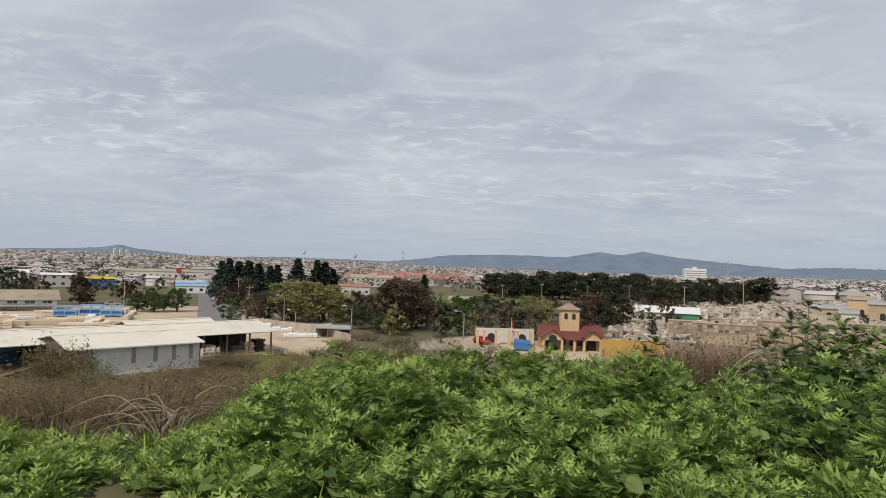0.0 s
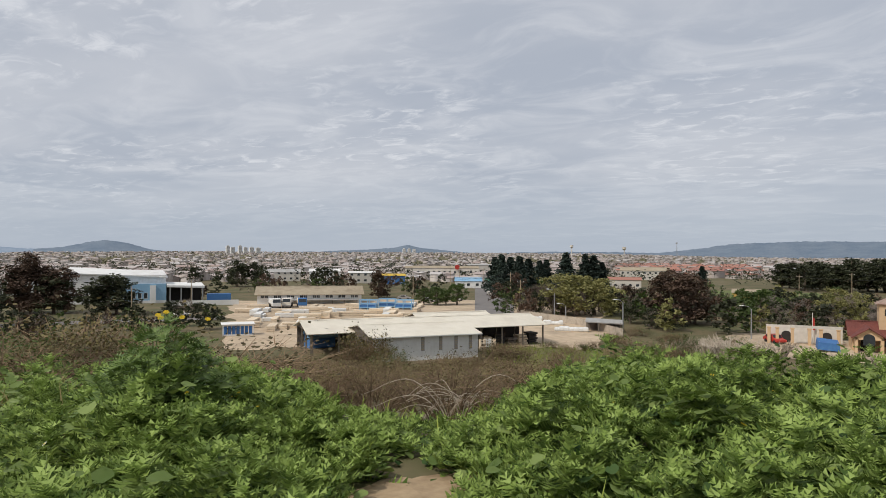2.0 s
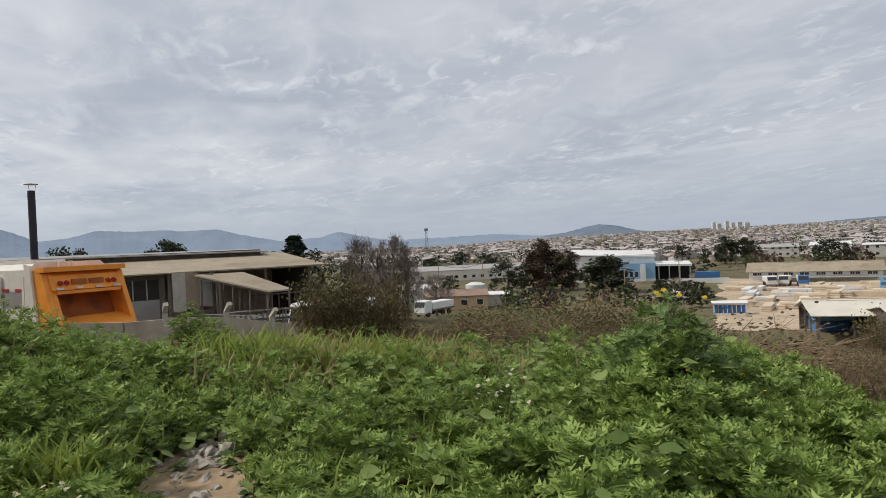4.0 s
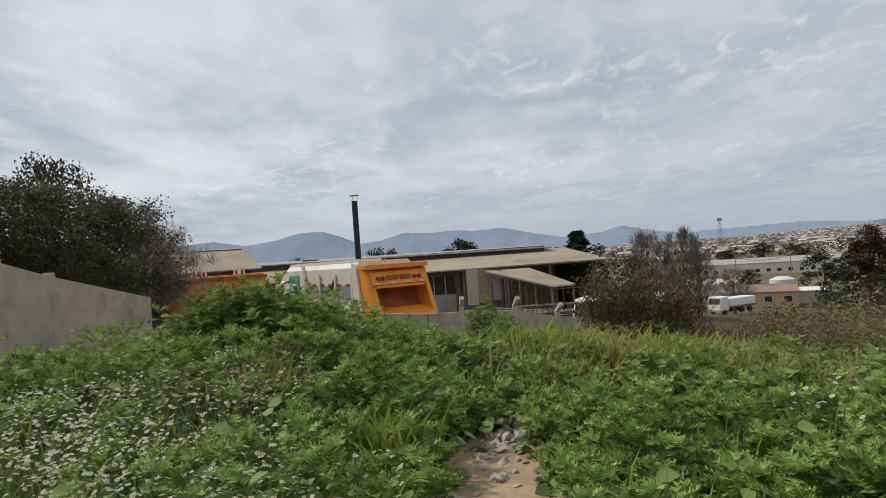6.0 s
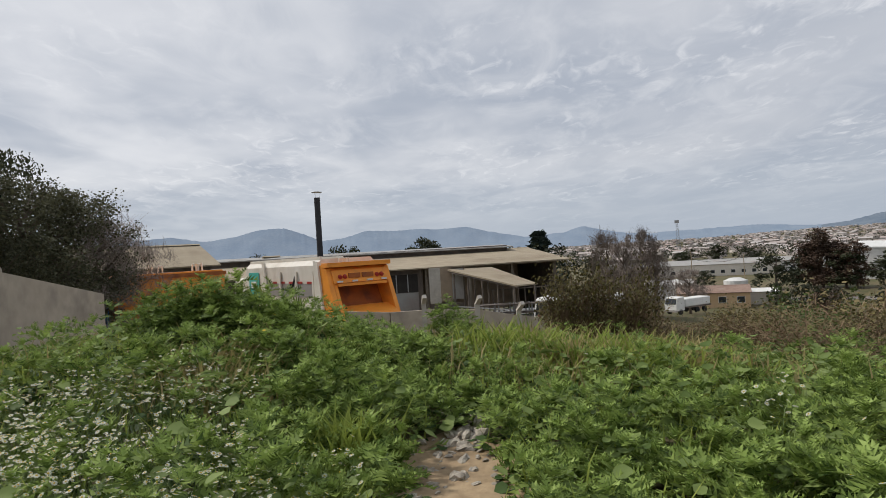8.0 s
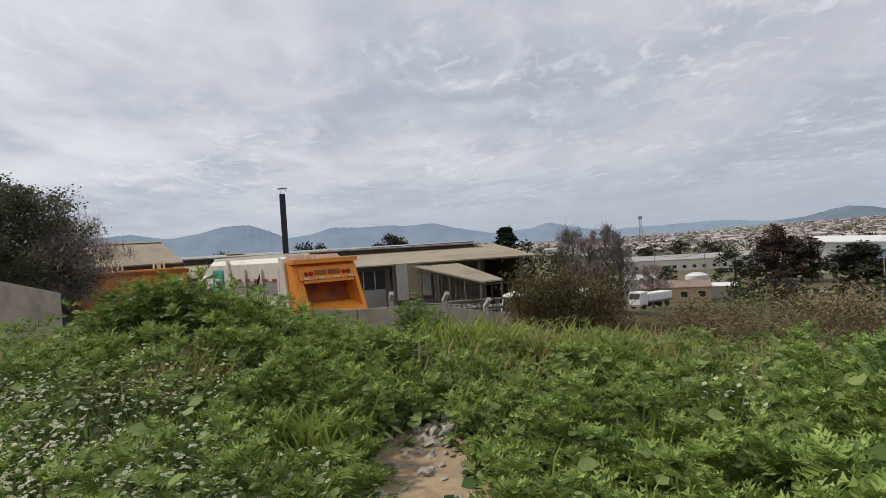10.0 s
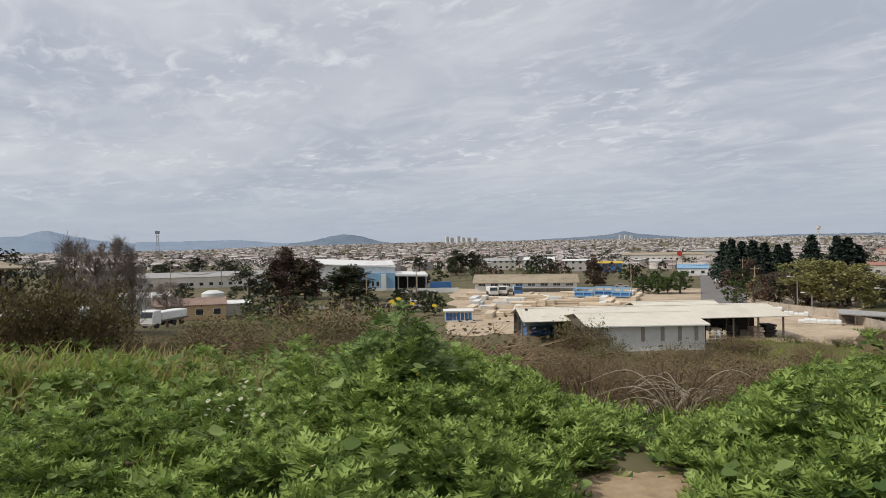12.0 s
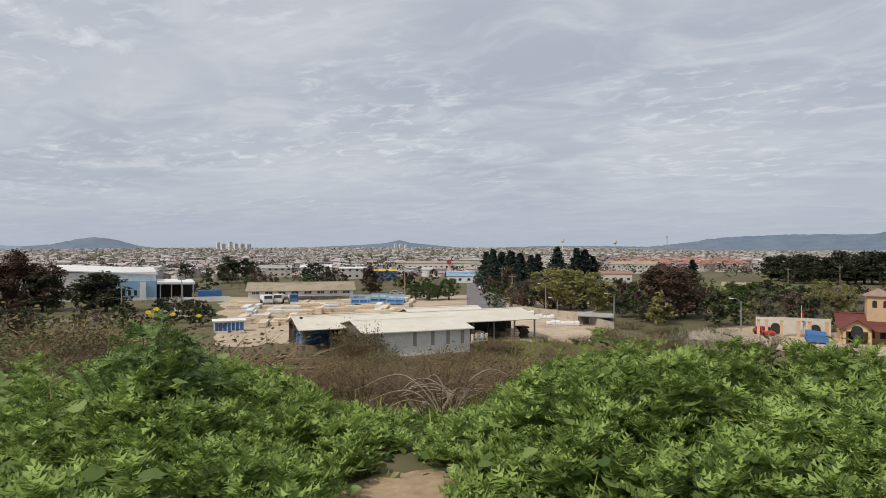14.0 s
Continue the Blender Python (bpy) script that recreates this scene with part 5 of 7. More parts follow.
    part("hose", Mesh().tube([(-1.3, 3.0, 2.9), (-1.38, 3.1, 2.5), (-1.36, 3.4, 2.45), (-1.3, 3.5, 2.6)], [0.04] * 4, 6), "rubber", body)
    cab = part("cab", Mesh().prism([(9.2, 0.6), (11.2, 0.6), (11.2, 1.7), (10.9, 2.8), (9.2, 2.9)], -1.2, 1.2), "truckwhite", t, bevel=0.08)
    part("windscreen", Mesh().slab([(1.05, 11.22, 1.75), (-1.05, 11.22, 1.75), (-1.0, 10.96, 2.65), (1.0, 10.96, 2.65)], 0.03), "glass", cab)
    for x in (-1.22, 1.2):
        part("side_window", Mesh().box(x, 9.8, 1.7, x + 0.02, 10.8, 2.5), "glass", cab)
    part("chassis", Mesh().box(-0.5, -0.2, 0.55, 0.5, 11.0, 0.9), "rustdark", t)
    for y in (1.9, 3.2, 10.1):
        for x in (-1.05, 1.05):
            w = part("wheel", Mesh().tube([(x - 0.17, y, 0.5), (x + 0.17, y, 0.5)], [0.5, 0.5], 18), "rubber", t)
            part("rim", Mesh().tube([(x - 0.18, y, 0.5), (x + 0.18, y, 0.5)], [0.26, 0.26], 12), "steel", w)
    return t


def octa(x0, x1, y0, y1, z0, z1, c):
    """A long box with cut upper edges, along y."""
    o = [(x0, z0), (x1, z0), (x1, z1 - c), (x1 - c, z1), (x0 + c, z1), (x0, z1 - c)]
    n = len(o)
    v = [(x, y0, z) for x, z in o] + [(x, y1, z) for x, z in o]
    return v, [tuple(range(n)), tuple(reversed(range(n, 2 * n)))] + [(i, i + n, (i + 1) % n + n, (i + 1) % n) for i in range(n)]


refuse_truck(stand_at(95.4, 25.8, -2.2, 28) @ Matrix.Scale(1.1, 4))
skip = thing("orange_container_truck", stand_at(111.2, 29.5, -1.7, 14), "truck with a long orange ribbed container body", "truck")
sb = part("container", Mesh().add(*octa(-2.4, 1.9, -1.2, 1.2, 1.0, 3.2, 0.12)), "orange", skip, "long orange steel container")
for x in np.linspace(-2.2, 1.7, 6):
    part("rib", Mesh().box(x - 0.06, -1.27, 1.0, x + 0.06, -1.2, 3.0), "orange", sb)
part("rim", Mesh().box(-2.45, -1.27, 2.98, 1.95, -1.18, 3.14), "orange_in", sb)
for x in (-0.9, -0.5, 0.9, 1.15):
    part("lifting_eye", Mesh().tube([(x, 0.0, 3.18), (x + 0.02, 0, 3.5), (x + 0.16, 0, 3.52), (x + 0.18, 0.0, 3.18)], [0.04] * 4, 6), "truckwhite", sb)
part("chassis", Mesh().box(-2.4, -0.5, 0.55, 3.4, 0.5, 0.98), "rustdark", skip)
part("cab", Mesh().box(-4.3, -1.1, 0.6, -2.6, 1.1, 2.6), "blue", skip, "blue cab", bevel=0.1)
for x in (-3.6, -1.2, 1.2):
    for y in (-1.0, 1.0):
        part("wheel", Mesh().tube([(x, y - 0.15, 0.5), (x, y + 0.15, 0.5)], [0.5, 0.5], 16), "rubber", skip)

# rusty works hall with a raised ridge lantern
W = stand_at(95, 50, -3.3)
works = gable("works_hall", W @ pose(-1.5, 0, 0), 34, 24, 3.95, 4.95, "dullroof", "rustdark", "long dusty works hall with a raised ridge lantern", "hall", over=0.9, open_from=6.0)
part("lantern_wall", Mesh().box(-15, 10.2, 4.7, 15.3, 10.4, 5.35), "rustdark", works, "dark lantern clerestory")
part("lantern_roof", Mesh().slab([(-15.4, 9.6, 5.4), (15.8, 9.6, 5.2), (15.8, 14.4, 5.45), (-15.4, 14.4, 5.65)], 0.1), "greyroof", works, "pale lantern roof")
# near-black panel: the unlit inside behind the windows is put into its colour
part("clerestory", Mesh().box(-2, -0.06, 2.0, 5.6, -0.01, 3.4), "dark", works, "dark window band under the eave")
for x in np.arange(-1.5, 5.6, 0.9):
    part("mullion", Mesh().box(x - 0.04, -0.1, 2.0, x + 0.04, -0.065, 3.4), "steel", works)
part("lower_cladding", Mesh().box(-2, -0.07, -0.2, 5.6, -0.01, 1.95), "greyroof", works)
part("inner_wall", Mesh().box(6.2, 6, -0.3, 15.2, 6.2, 3.8), "oldwall", works)
lean = thing("lean_to", W @ pose(0, 0, 0), "lean-to roof on rusty posts beside the works hall", "lean-to")
part("roof", Mesh().slab([(6.1, -3.4, 3.68), (9.6, -10.1, 2.57), (11.7, -7.6, 2.46), (9.7, -1.96, 3.63)], 0.1), "dullroof", lean)
for u in (0.08, 0.3, 0.52, 0.74, 0.96):
    x, y, z = 6.1 + 3.5 * u, -3.4 - 6.7 * u, 3.6 - 1.1 * u
    part("post", Mesh().tube([(x + 0.1, y + 0.2, -0.9), (x + 0.1, y + 0.2, z)], [0.06, 0.06], 6), "rustdark", lean)
    part("post", Mesh().tube([(x + 1.9, y + 1.9, -0.9), (x + 1.9, y + 1.9, z - 0.1)], [0.06, 0.06], 6), "rustdark", lean)
part("rail", Mesh().tube([(6.3, -3.6, 0.95), (9.6, -9.9, 0.95)], [0.05, 0.05], 4), "steel", lean)
part("beam", Mesh().tube([(6.3, -3.6, 3.45), (9.7, -9.9, 2.42)], [0.08, 0.08], 4), "rustdark", lean)
frame_ = thing("bar_frame", W @ pose(11.0, -6.0, 0), "rusty frame of thin bars in the works yard", "frame")
for x in np.linspace(-2.2, 4.2, 9):
    part("upright", Mesh().tube([(x, 0.15 * x, -1.0), (x, 0.15 * x, 2.2)], [0.05, 0.05], 4), "rustdark", frame_)
for z in (0.1, 1.0, 2.1):
    part("crossbar", Mesh().tube([(-2.3, -0.35, z), (4.3, 0.65, z)], [0.05, 0.05], 4), "rustdark", frame_)
part("bench", Mesh().box(6.8, -5.5, 0.2, 12.4, -4.5, 0.5), "white", lean)
for x in (7.2, 8.9, 10.4, 12.0):
    part("trestle", Mesh().box(x, -6.6, -0.9, x + 0.8, -5.9, 0.15), "rustdark", lean)
screen = thing("cladding_screen", stand_at(87.7, 47.2, -4.0), "patched screen of pale dusty cladding sheets", "screen")
for k, (x, top) in enumerate(((-1.3, 4.55), (-0.45, 4.5), (0.4, 4.4))):
    part("sheet", Mesh().box(x, 0.02 * k, 1.9 + 0.12 * k, x + 0.84, 0.06 + 0.02 * k, top), ("palepost", "oldwall", "greyroof")[k], screen)
for x in (-1.36, 1.24):
    part("post", Mesh().box(x, 0.09, -0.2, x + 0.1, 0.2, 4.6), "rustdark", screen)
part("lower_board", Mesh().box(-1.25, 0.1, 0.0, 1.2, 0.16, 1.85), "rustdark", screen)
table = thing("steel_table", stand_at(91.3, 40, -3.9), "pale-topped steel table in the works yard", "table")
part("top", Mesh().box(-0.9, -0.5, 1.85, 0.9, 0.5, 1.95), "white", table)
for x in (-0.8, 0.8):
    part("leg", Mesh().box(x - 0.04, -0.4, 0, x + 0.04, -0.32, 1.85), "rustdark", table)
R = random.Random(21)
for k in range(16):
    az, d = R.uniform(78.5, 88.5), R.uniform(34, 43)
    pal = thing("scrap_pallet", stand_at(az, d, float(land(*heading(az).xy * d)), R.uniform(0, 90)), "pallet piled with dark scrap metal", "scrap pile", "scrap in the works yard")
    part("pallet", Mesh().box(-0.7, -0.6, 0, 0.7, 0.6, 0.14), "post", pal)
    for j in range(5):
        x, y = R.uniform(-0.45, 0.45), R.uniform(-0.4, 0.4)
        part("scrap", Mesh().tube([(x, y, 0.14), (x + R.uniform(-0.5, 0.5), y + R.uniform(-0.4, 0.4), R.uniform(0.6, 1.3))], [R.uniform(0.08, 0.25), 0.1], 6), R.choice(("rustdark", "steel", "dark", "redroof", "truckwhite")), pal)
for az in (83.5, 81.8, 80.2):
    rk = thing("storage_rack", stand_at(az, 37, -3.0, 10), "dark steel rack of bars in the works yard", "rack", "racks in the works yard")
    for x in (-0.9, 0, 0.9):
        part("upright", Mesh().box(x - 0.04, -0.04, -0.5, x + 0.04, 0.04, 1.5), "steel", rk)
    for z in (0.4, 0.9, 1.4):
        part("shelf", Mesh().box(-1.0, -0.3, z, 1.0, 0.3, z + 0.06), "rustdark", rk)
lorry(stand_at(78.6, 37, -4.0, -30), "white", "white", "white lorry standing in the works yard")
lorry(stand_at(68.4, 102, -9.9, -40), "white", "white", "white lorry parked below the slope")
stackm = thing("smokestack", stand_at(98.85, 60, -3.5), "tall sooty black chimney with a rain cap", "chimney")
part("pipe", Mesh().tube([(0, 0, 0), (0, 0, 11.0)], [0.27, 0.27], 16), "stack", stackm)
for k in range(3):
    a = k * 2.1
    part("strut", Mesh().tube([(0.24 * math.cos(a), 0.24 * math.sin(a), 10.9), (0.34 * math.cos(a), 0.34 * math.sin(a), 11.5)], [0.02, 0.02], 4), "steel", stackm)
part("cap", Mesh().tube([(0, 0, 11.48), (0, 0, 11.52), (0, 0, 11.6)], [0.5, 0.5, 0.1], 16), "steel", stackm)
tan = gable("tan_roof_shed", stand_at(108.1, 50, -4.0, 17) @ pose(-6.5, 0, 0), 13, 9, 6.0, 7.5, "dullroof", "rustdark", "tan-roofed shed behind the trucks", over=0.6)
vent = gable("roof_vent", stand_at(102.7, 62, 1.0, 30), 1.4, 1.6, 0.6, 1.3, "dullroof", "rustdark", "small gabled roof vent on the works hall", "vent", over=0.2)

# ---------------------------------------------------------------- plants: leaf shapes and scattering
def spread(template, mats, places):
    """Copies of a small shape (corners, triangles) as arrays, one for each 3 x 3 turn-and-size and place."""
    v, f = template
    n = len(places)
    out = np.einsum("nij,kj->nki", mats, v) + places[:, None, :]
    idx = f[None] + (np.arange(n) * len(v))[:, None, None]
    return out.reshape(-1, 3), idx.reshape(-1, f.shape[1])


def joined(pieces):
    v, f, k = [], [], 0
    for a, b in pieces:
        v.append(a)
        f.append(b + k)
        k += len(a)
    return np.concatenate(v), np.concatenate(f)


def turns(yaw, pitch, roll, size):
    """Arrays of turns: roll about y, then pitch up from the ground, then yaw."""
    def rot(a, i, j):
        m = np.zeros((len(a), 3, 3))
        m[:, 0, 0] = m[:, 1, 1] = m[:, 2, 2] = 1
        c, s = np.cos(a), np.sin(a)
        m[:, i, i], m[:, j, j], m[:, i, j], m[:, j, i] = c, c, -s, s
        return m
    return rot(yaw, 0, 1) @ rot(pitch, 1, 2) @ rot(roll, 2, 0) * np.asarray(size)[:, None, None]


def feather_leaf(n=6, width=0.42, droop=0.25):
    """A deeply cut leaf, 1 long, along +y: narrow fingers on both sides of a rib."""
    v, f = [], []

    def rib(u):
        return (0, u, 0.10 * math.sin(u * 3) - droop * u * u)

    for i in range(n):
        u = i / n
        w = width * math.sin(math.pi * (0.22 + 0.66 * (u + 0.5 / n))) * (1.0 if i % 2 else 0.8)
        v += [rib(u), rib(u + 0.95 / n)]
        for s in (-1, 1):
            v.append((s * w, u + 0.30, 0.10 * math.sin(u * 3) - droop * (u + 0.15) ** 2 + 0.06))
        a = len(v) - 4
        f += [(a, a + 1, a + 2), (a, a + 3, a + 1)]
    v.append((0, 1.12, rib(1.0)[2]))
    f.append((len(v) - 4, len(v) - 1, len(v) - 5))
    return np.array(v), np.array(f)


def round_leaf(n=10, lobes=5):
    """A broad scalloped leaf, about 1 across, on the xy plane, stalk at the origin."""
    v, f = [(0, 0.12, -0.08)], []
    for i in range(n + 1):
        a = -math.pi * 0.42 + (math.pi * 1.84) * i / n
        r = 0.46 + 0.05 * math.cos(a * lobes)
        v.append((r * math.cos(a) * 1.05, 0.42 + r * math.sin(a), 0.06 * math.cos(2 * a)))
    for i in range(1, n + 1):
        f.append((0, i, i + 1))
    return np.array(v), np.array(f)


def blade(n=3, width=0.027):
    v, f = [], []
    for i in range(n):
        u = i / n
        y, z = 0.45 * u * u, u * (1 - 0.15 * u)
        w = width * (1 - u * 0.7)
        v += [(-w, y, z), (w, y, z)]
    v.append((0, 0.5, 0.84))
    for i in range(n - 1):
        f += [(2 * i, 2 * i + 1, 2 * i + 3), (2 * i, 2 * i + 3, 2 * i + 2)]
    f.append((2 * n - 2, 2 * n - 1, 2 * n))
    return np.array(v), np.array(f)


def daisy(petals=9):
    v, f = [(0, 0, 0)], []
    for k in range(petals):
        a, h = 2 * math.pi * k / petals, math.pi / petals * 0.8
        v += [(0.75 * math.cos(a - h), 0.75 * math.sin(a - h), 0.05), (math.cos(a), math.sin(a), 0.02), (0.75 * math.cos(a + h), 0.75 * math.sin(a + h), 0.05)]
        i = 1 + 3 * k
        f += [(0, i, i + 1), (0, i + 1, i + 2)]
    return np.array(v), np.array(f)


def button():
    v = [(0, 0, 0.32)] + [(0.4 * math.cos(a), 0.4 * math.sin(a), 0.1) for a in np.arange(6) * math.pi / 3]
    return np.array(v), np.array([(0, i, i % 6 + 1) for i in range(1, 7)])


def tuft(seed, n=4):
    """The young upright leaves in the middle of a rosette."""
    rng = np.random.default_rng(seed)
    k = np.arange(n)
    return spread(feather_leaf(4, 0.40, 0.2), turns(k * 1.7 + rng.uniform(-0.3, 0.3, n), np.radians(np.linspace(78, 38, n)), rng.uniform(-0.4, 0.4, n), np.linspace(0.5, 0.8, n)), np.zeros((n, 3)) + (0, 0, 0.06))


def rosette(seed, n=12):
    """Cut leaves round the head of a stem, with a few down its side; unit: a leaf's length is about 1."""
    rng = np.random.default_rng(seed)
    leaf = feather_leaf()
    k = np.arange(n)
    yaw = k * 2.4 + rng.uniform(-0.3, 0.3, n)
    pitch = np.radians(np.linspace(48, -4, n)) + rng.uniform(-0.2, 0.2, n)
    size = np.linspace(0.75, 1.15, n) * rng.uniform(0.85, 1.15, n)
    z = np.concatenate([np.linspace(0.05, -0.25, n - 4), np.linspace(-0.7, -2.1, 4)])
    places = np.stack([0 * z, 0 * z, z], -1)
    return spread(leaf, turns(yaw, pitch, rng.uniform(-0.4, 0.4, n), size), places)


RNG = np.random.default_rng(77)
TALL_AT = np.array([-60, -36, -31, -27, -10, 0, 12, 16, 20, 28, 33, 37, 41, 47, 53, 60, 70, 79, 84, 92, 95, 102, 113, 121, 135])
TALL = np.array([1.25, 1.2, .95, .52, .49, .50, .52, .44, .20, .14, .20, .36, .55, .66, .54, .44, .38, .36, .35, .40, .56, .62, .58, .52, .46])


def polar(d):
    return np.degrees(np.arctan2(-d[:, 0], d[:, 1])), np.hypot(d[:, 0], d[:, 1])


def sown(n, az0, az1, d0, d1, rng, patchy=0.0, size=1.6, keep=None):
    """Places on the ground in a stretch of the hilltop, in drifts, clear of the trodden spots."""
    az = rng.uniform(az0, az1, n)
    d = np.sqrt(rng.uniform(d0 * d0, d1 * d1, n))
    a = np.radians(az)
    x, y = -np.sin(a) * d, np.cos(a) * d
    ok = np.ones(n, bool)
    for ca, cd, ra, rd in ((27.0, 3.7, 5.4, 1.3), (27.5, 2.4, 9, 1.3), (87.9, 4.7, 4.4, 1.2), (88.4, 3.2, 8, 1.0)):
        wob = 1 + 0.25 * np.sin(x * 9) * np.cos(y * 8)
        ok &= ((az - ca) / ra) ** 2 + ((d - cd) / rd) ** 2 > wob
    if patchy:
        f = np.array([noise.noise((px / size, py / size, 3.7)) for px, py in zip(x, y)])
        ok &= f > rng.uniform(-0.9, 0.3, n) * patchy + (patchy - 1) * 0.5
    if keep is not None:
        ok &= rng.random(n) < keep(az, d)
    x, y = x[ok], y[ok]
    return np.stack([x, y, land(x, y)], -1), az[ok], d[ok]


def humps(p):
    """Swelling of the weed tops from drift to drift."""
    return np.array([0.84 + 0.55 * noise.noise((x * 0.75, y * 0.75, 1.3)) + 0.72 * noise.noise((x * 2.0, y * 2.0, 5.0)) for x, y, _ in p])


def weed_heights(p, az, d, rng):
    h = np.interp(az, TALL_AT, TALL) * humps(p) * rng.uniform(0.55, 1.15, len(p))
    return h * np.clip(0.28 + d / 8, 0.5, 1.0)


def stuff(name, arrays, mat, label, category):
    ob = new(name, big_mesh(name, arrays[0], [arrays[1]], mat))
    return tagged(ob, label, category, kind="stuff")


# feathery weeds that cover the crest
def lush(az, d):
    """How thick the weeds stand: thinner in the grass, and only near by in the dip."""
    k = np.interp(az, [-60, 56, 62, 70, 80, 95, 104, 110, 120, 135], [1, 1, .75, .55, .6, .95, .8, .5, .35, .3])
    k = np.where((az < -21) & (d > 4.6), k * np.interp(az, [-46, -30, -21], [.2, .3, 1]), k)
    k = np.where((az > 57) & (az < 88) & (d > 7), k * 0.35, k)
    k = np.where((az > 105) & (d < 7), k * 0.6, k)
    return np.where((az > 18.5) & (az < 35) & (d > 6.6), 0.05, k)


pieces, tips, stems, st = [], [], [], blade(2, 0.012)
for near, far, count in ((1.9, 5.2, 2500), (5.2, 9.0, 3000), (9.0, 14.0, 1900)):
    p, az, d = sown(count, -46, 134, near, far, RNG, keep=lush)
    h = weed_heights(p, az, d, RNG)
    kind = RNG.integers(0, 4, len(p))
    tilt = RNG.uniform(-0.5, 0.5, (2, len(p)))
    size = RNG.uniform(0.10, 0.19, len(p)) * np.clip(0.85 + d / 22, 0.9, 1.4)
    top = p.copy()
    top[:, 2] += h
    for k in range(4):
        s = kind == k
        t = turns(RNG.uniform(0, 6.28, s.sum()), tilt[0, s], tilt[1, s], size[s])
        pieces.append(spread(rosette(k + 1, 9 if far < 9.5 else 7), t, top[s]))
        if far < 5.5 or k < (3 if far < 9.5 else 1):
            tips.append(spread(tuft(k + 1), t, top[s]))
    stems.append(spread(st, turns(RNG.uniform(0, 6.28, len(p)), tilt[0] * 0.3, tilt[1] * 0.3, h), p))
stuff("feathery_weeds", joined(pieces), "feather", "dense fresh green weeds with finely cut leaves", "weeds")
stuff("weed_tips", joined(tips), "tip", "pale green young tips of the weeds", "weeds")
stuff("weed_stems", joined(stems), "weedstem", "pale green stems under the weeds", "stems")

# broad round-leaved weeds between them
p, az, d = sown(4400, -46, 132, 1.9, 12, RNG, patchy=0.8, size=1.1, keep=lambda a, d: np.where((a > 18.5) & (a < 35) & (d > 6.4), 0.04, np.interp(a, [-60, 60, 75, 100, 110, 130], [1, 1, .6, .8, .4, .3])))
h = weed_heights(p, az, d, RNG)
n = len(p)
rep = 5
P = np.repeat(p, rep, 0)
H = np.repeat(h, rep) * RNG.uniform(0.5, 1.1, n * rep)
yaw = RNG.uniform(0, 6.28, n * rep)
off = RNG.uniform(0.03, 0.16, n * rep)
P[:, 0] += -np.sin(yaw) * off
P[:, 1] += np.cos(yaw) * off
P[:, 2] += H
leaf = round_leaf()
broad = spread(leaf, turns(yaw, RNG.uniform(-0.6, 0.45, n * rep), RNG.uniform(-0.5, 0.5, n * rep), RNG.uniform(0.06, 0.145, n * rep)), P)
stuff("broad_leaved_weeds", broad, "mallow", "broad scalloped green weed leaves", "weeds")

p, az, d = sown(2300, -46, 14, 2.4, 11, RNG, keep=lambda a, d: np.where(d < 4.6, 0.25, np.interp(a, [-46, -27, -19, 14], [.8, .75, .35, .15])))
h = weed_heights(p, az, d, RNG)
n, rep = len(p), 9
P = np.repeat(p, rep, 0)
yaw = RNG.uniform(0, 6.28, n * rep)
off = RNG.uniform(0.02, 0.2, n * rep)
P[:, 0] += -np.sin(yaw) * off
P[:, 1] += np.cos(yaw) * off
P[:, 2] += np.repeat(h, rep) * RNG.uniform(0.25, 1.05, n * rep)
stuff("dark_broad_weeds", spread(leaf, turns(yaw, RNG.uniform(-0.8, 0.5, n * rep), RNG.uniform(-0.6, 0.6, n * rep), RNG.uniform(0.045, 0.105, n * rep)), P), "darkleaf", "tall dark broad-leaved weeds", "weeds")

# low leaves that close the floor, coloured dark to paint shade under the weeds
p, az, d = sown(6500, -46, 132, 1.9, 12, RNG, keep=lambda a, d: np.where((a > 18.5) & (a < 35) & (d > 6.4), 0.05, 1.0))
n, rep = len(p), 3
P = np.repeat(p, rep, 0)
yaw = RNG.uniform(0, 6.28, n * rep)
P[:, :2] += RNG.uniform(-0.15, 0.15, (n * rep, 2))
P[:, 2] += np.repeat(weed_heights(p, az, d, RNG), rep) * RNG.uniform(0.08, 0.5, n * rep)
stuff("shaded_low_leaves", spread(round_leaf(6, 3), turns(yaw, RNG.uniform(-0.7, 0.3, n * rep), RNG.uniform(-0.5, 0.5, n * rep), RNG.uniform(0.07, 0.13, n * rep)), P), "darkleaf", "low leaves coloured dark for the shade under the weeds", "weeds")

# grasses
bl = blade()
grass, dry = [], []
p, az, d = sown(32000, -46, 134, 1.9, 15, RNG, patchy=0.9, size=0.9, keep=lambda a, d: np.interp(a, [-60, 18, 21, 33, 36, 50, 58, 70, 95, 104, 135], [.18, .18, .06, .06, .25, .3, .75, 1, .7, .8, 1]))
h = RNG.uniform(0.2, 0.56, len(p)) * np.interp(az, [-60, 50, 60, 95, 120], [.9, .9, .82, .85, 1.0])
grass.append(spread(bl, turns(RNG.uniform(0, 6.28, len(p)), RNG.uniform(-0.35, 0.3, len(p)), RNG.uniform(-0.25, 0.25, len(p)), h), p))
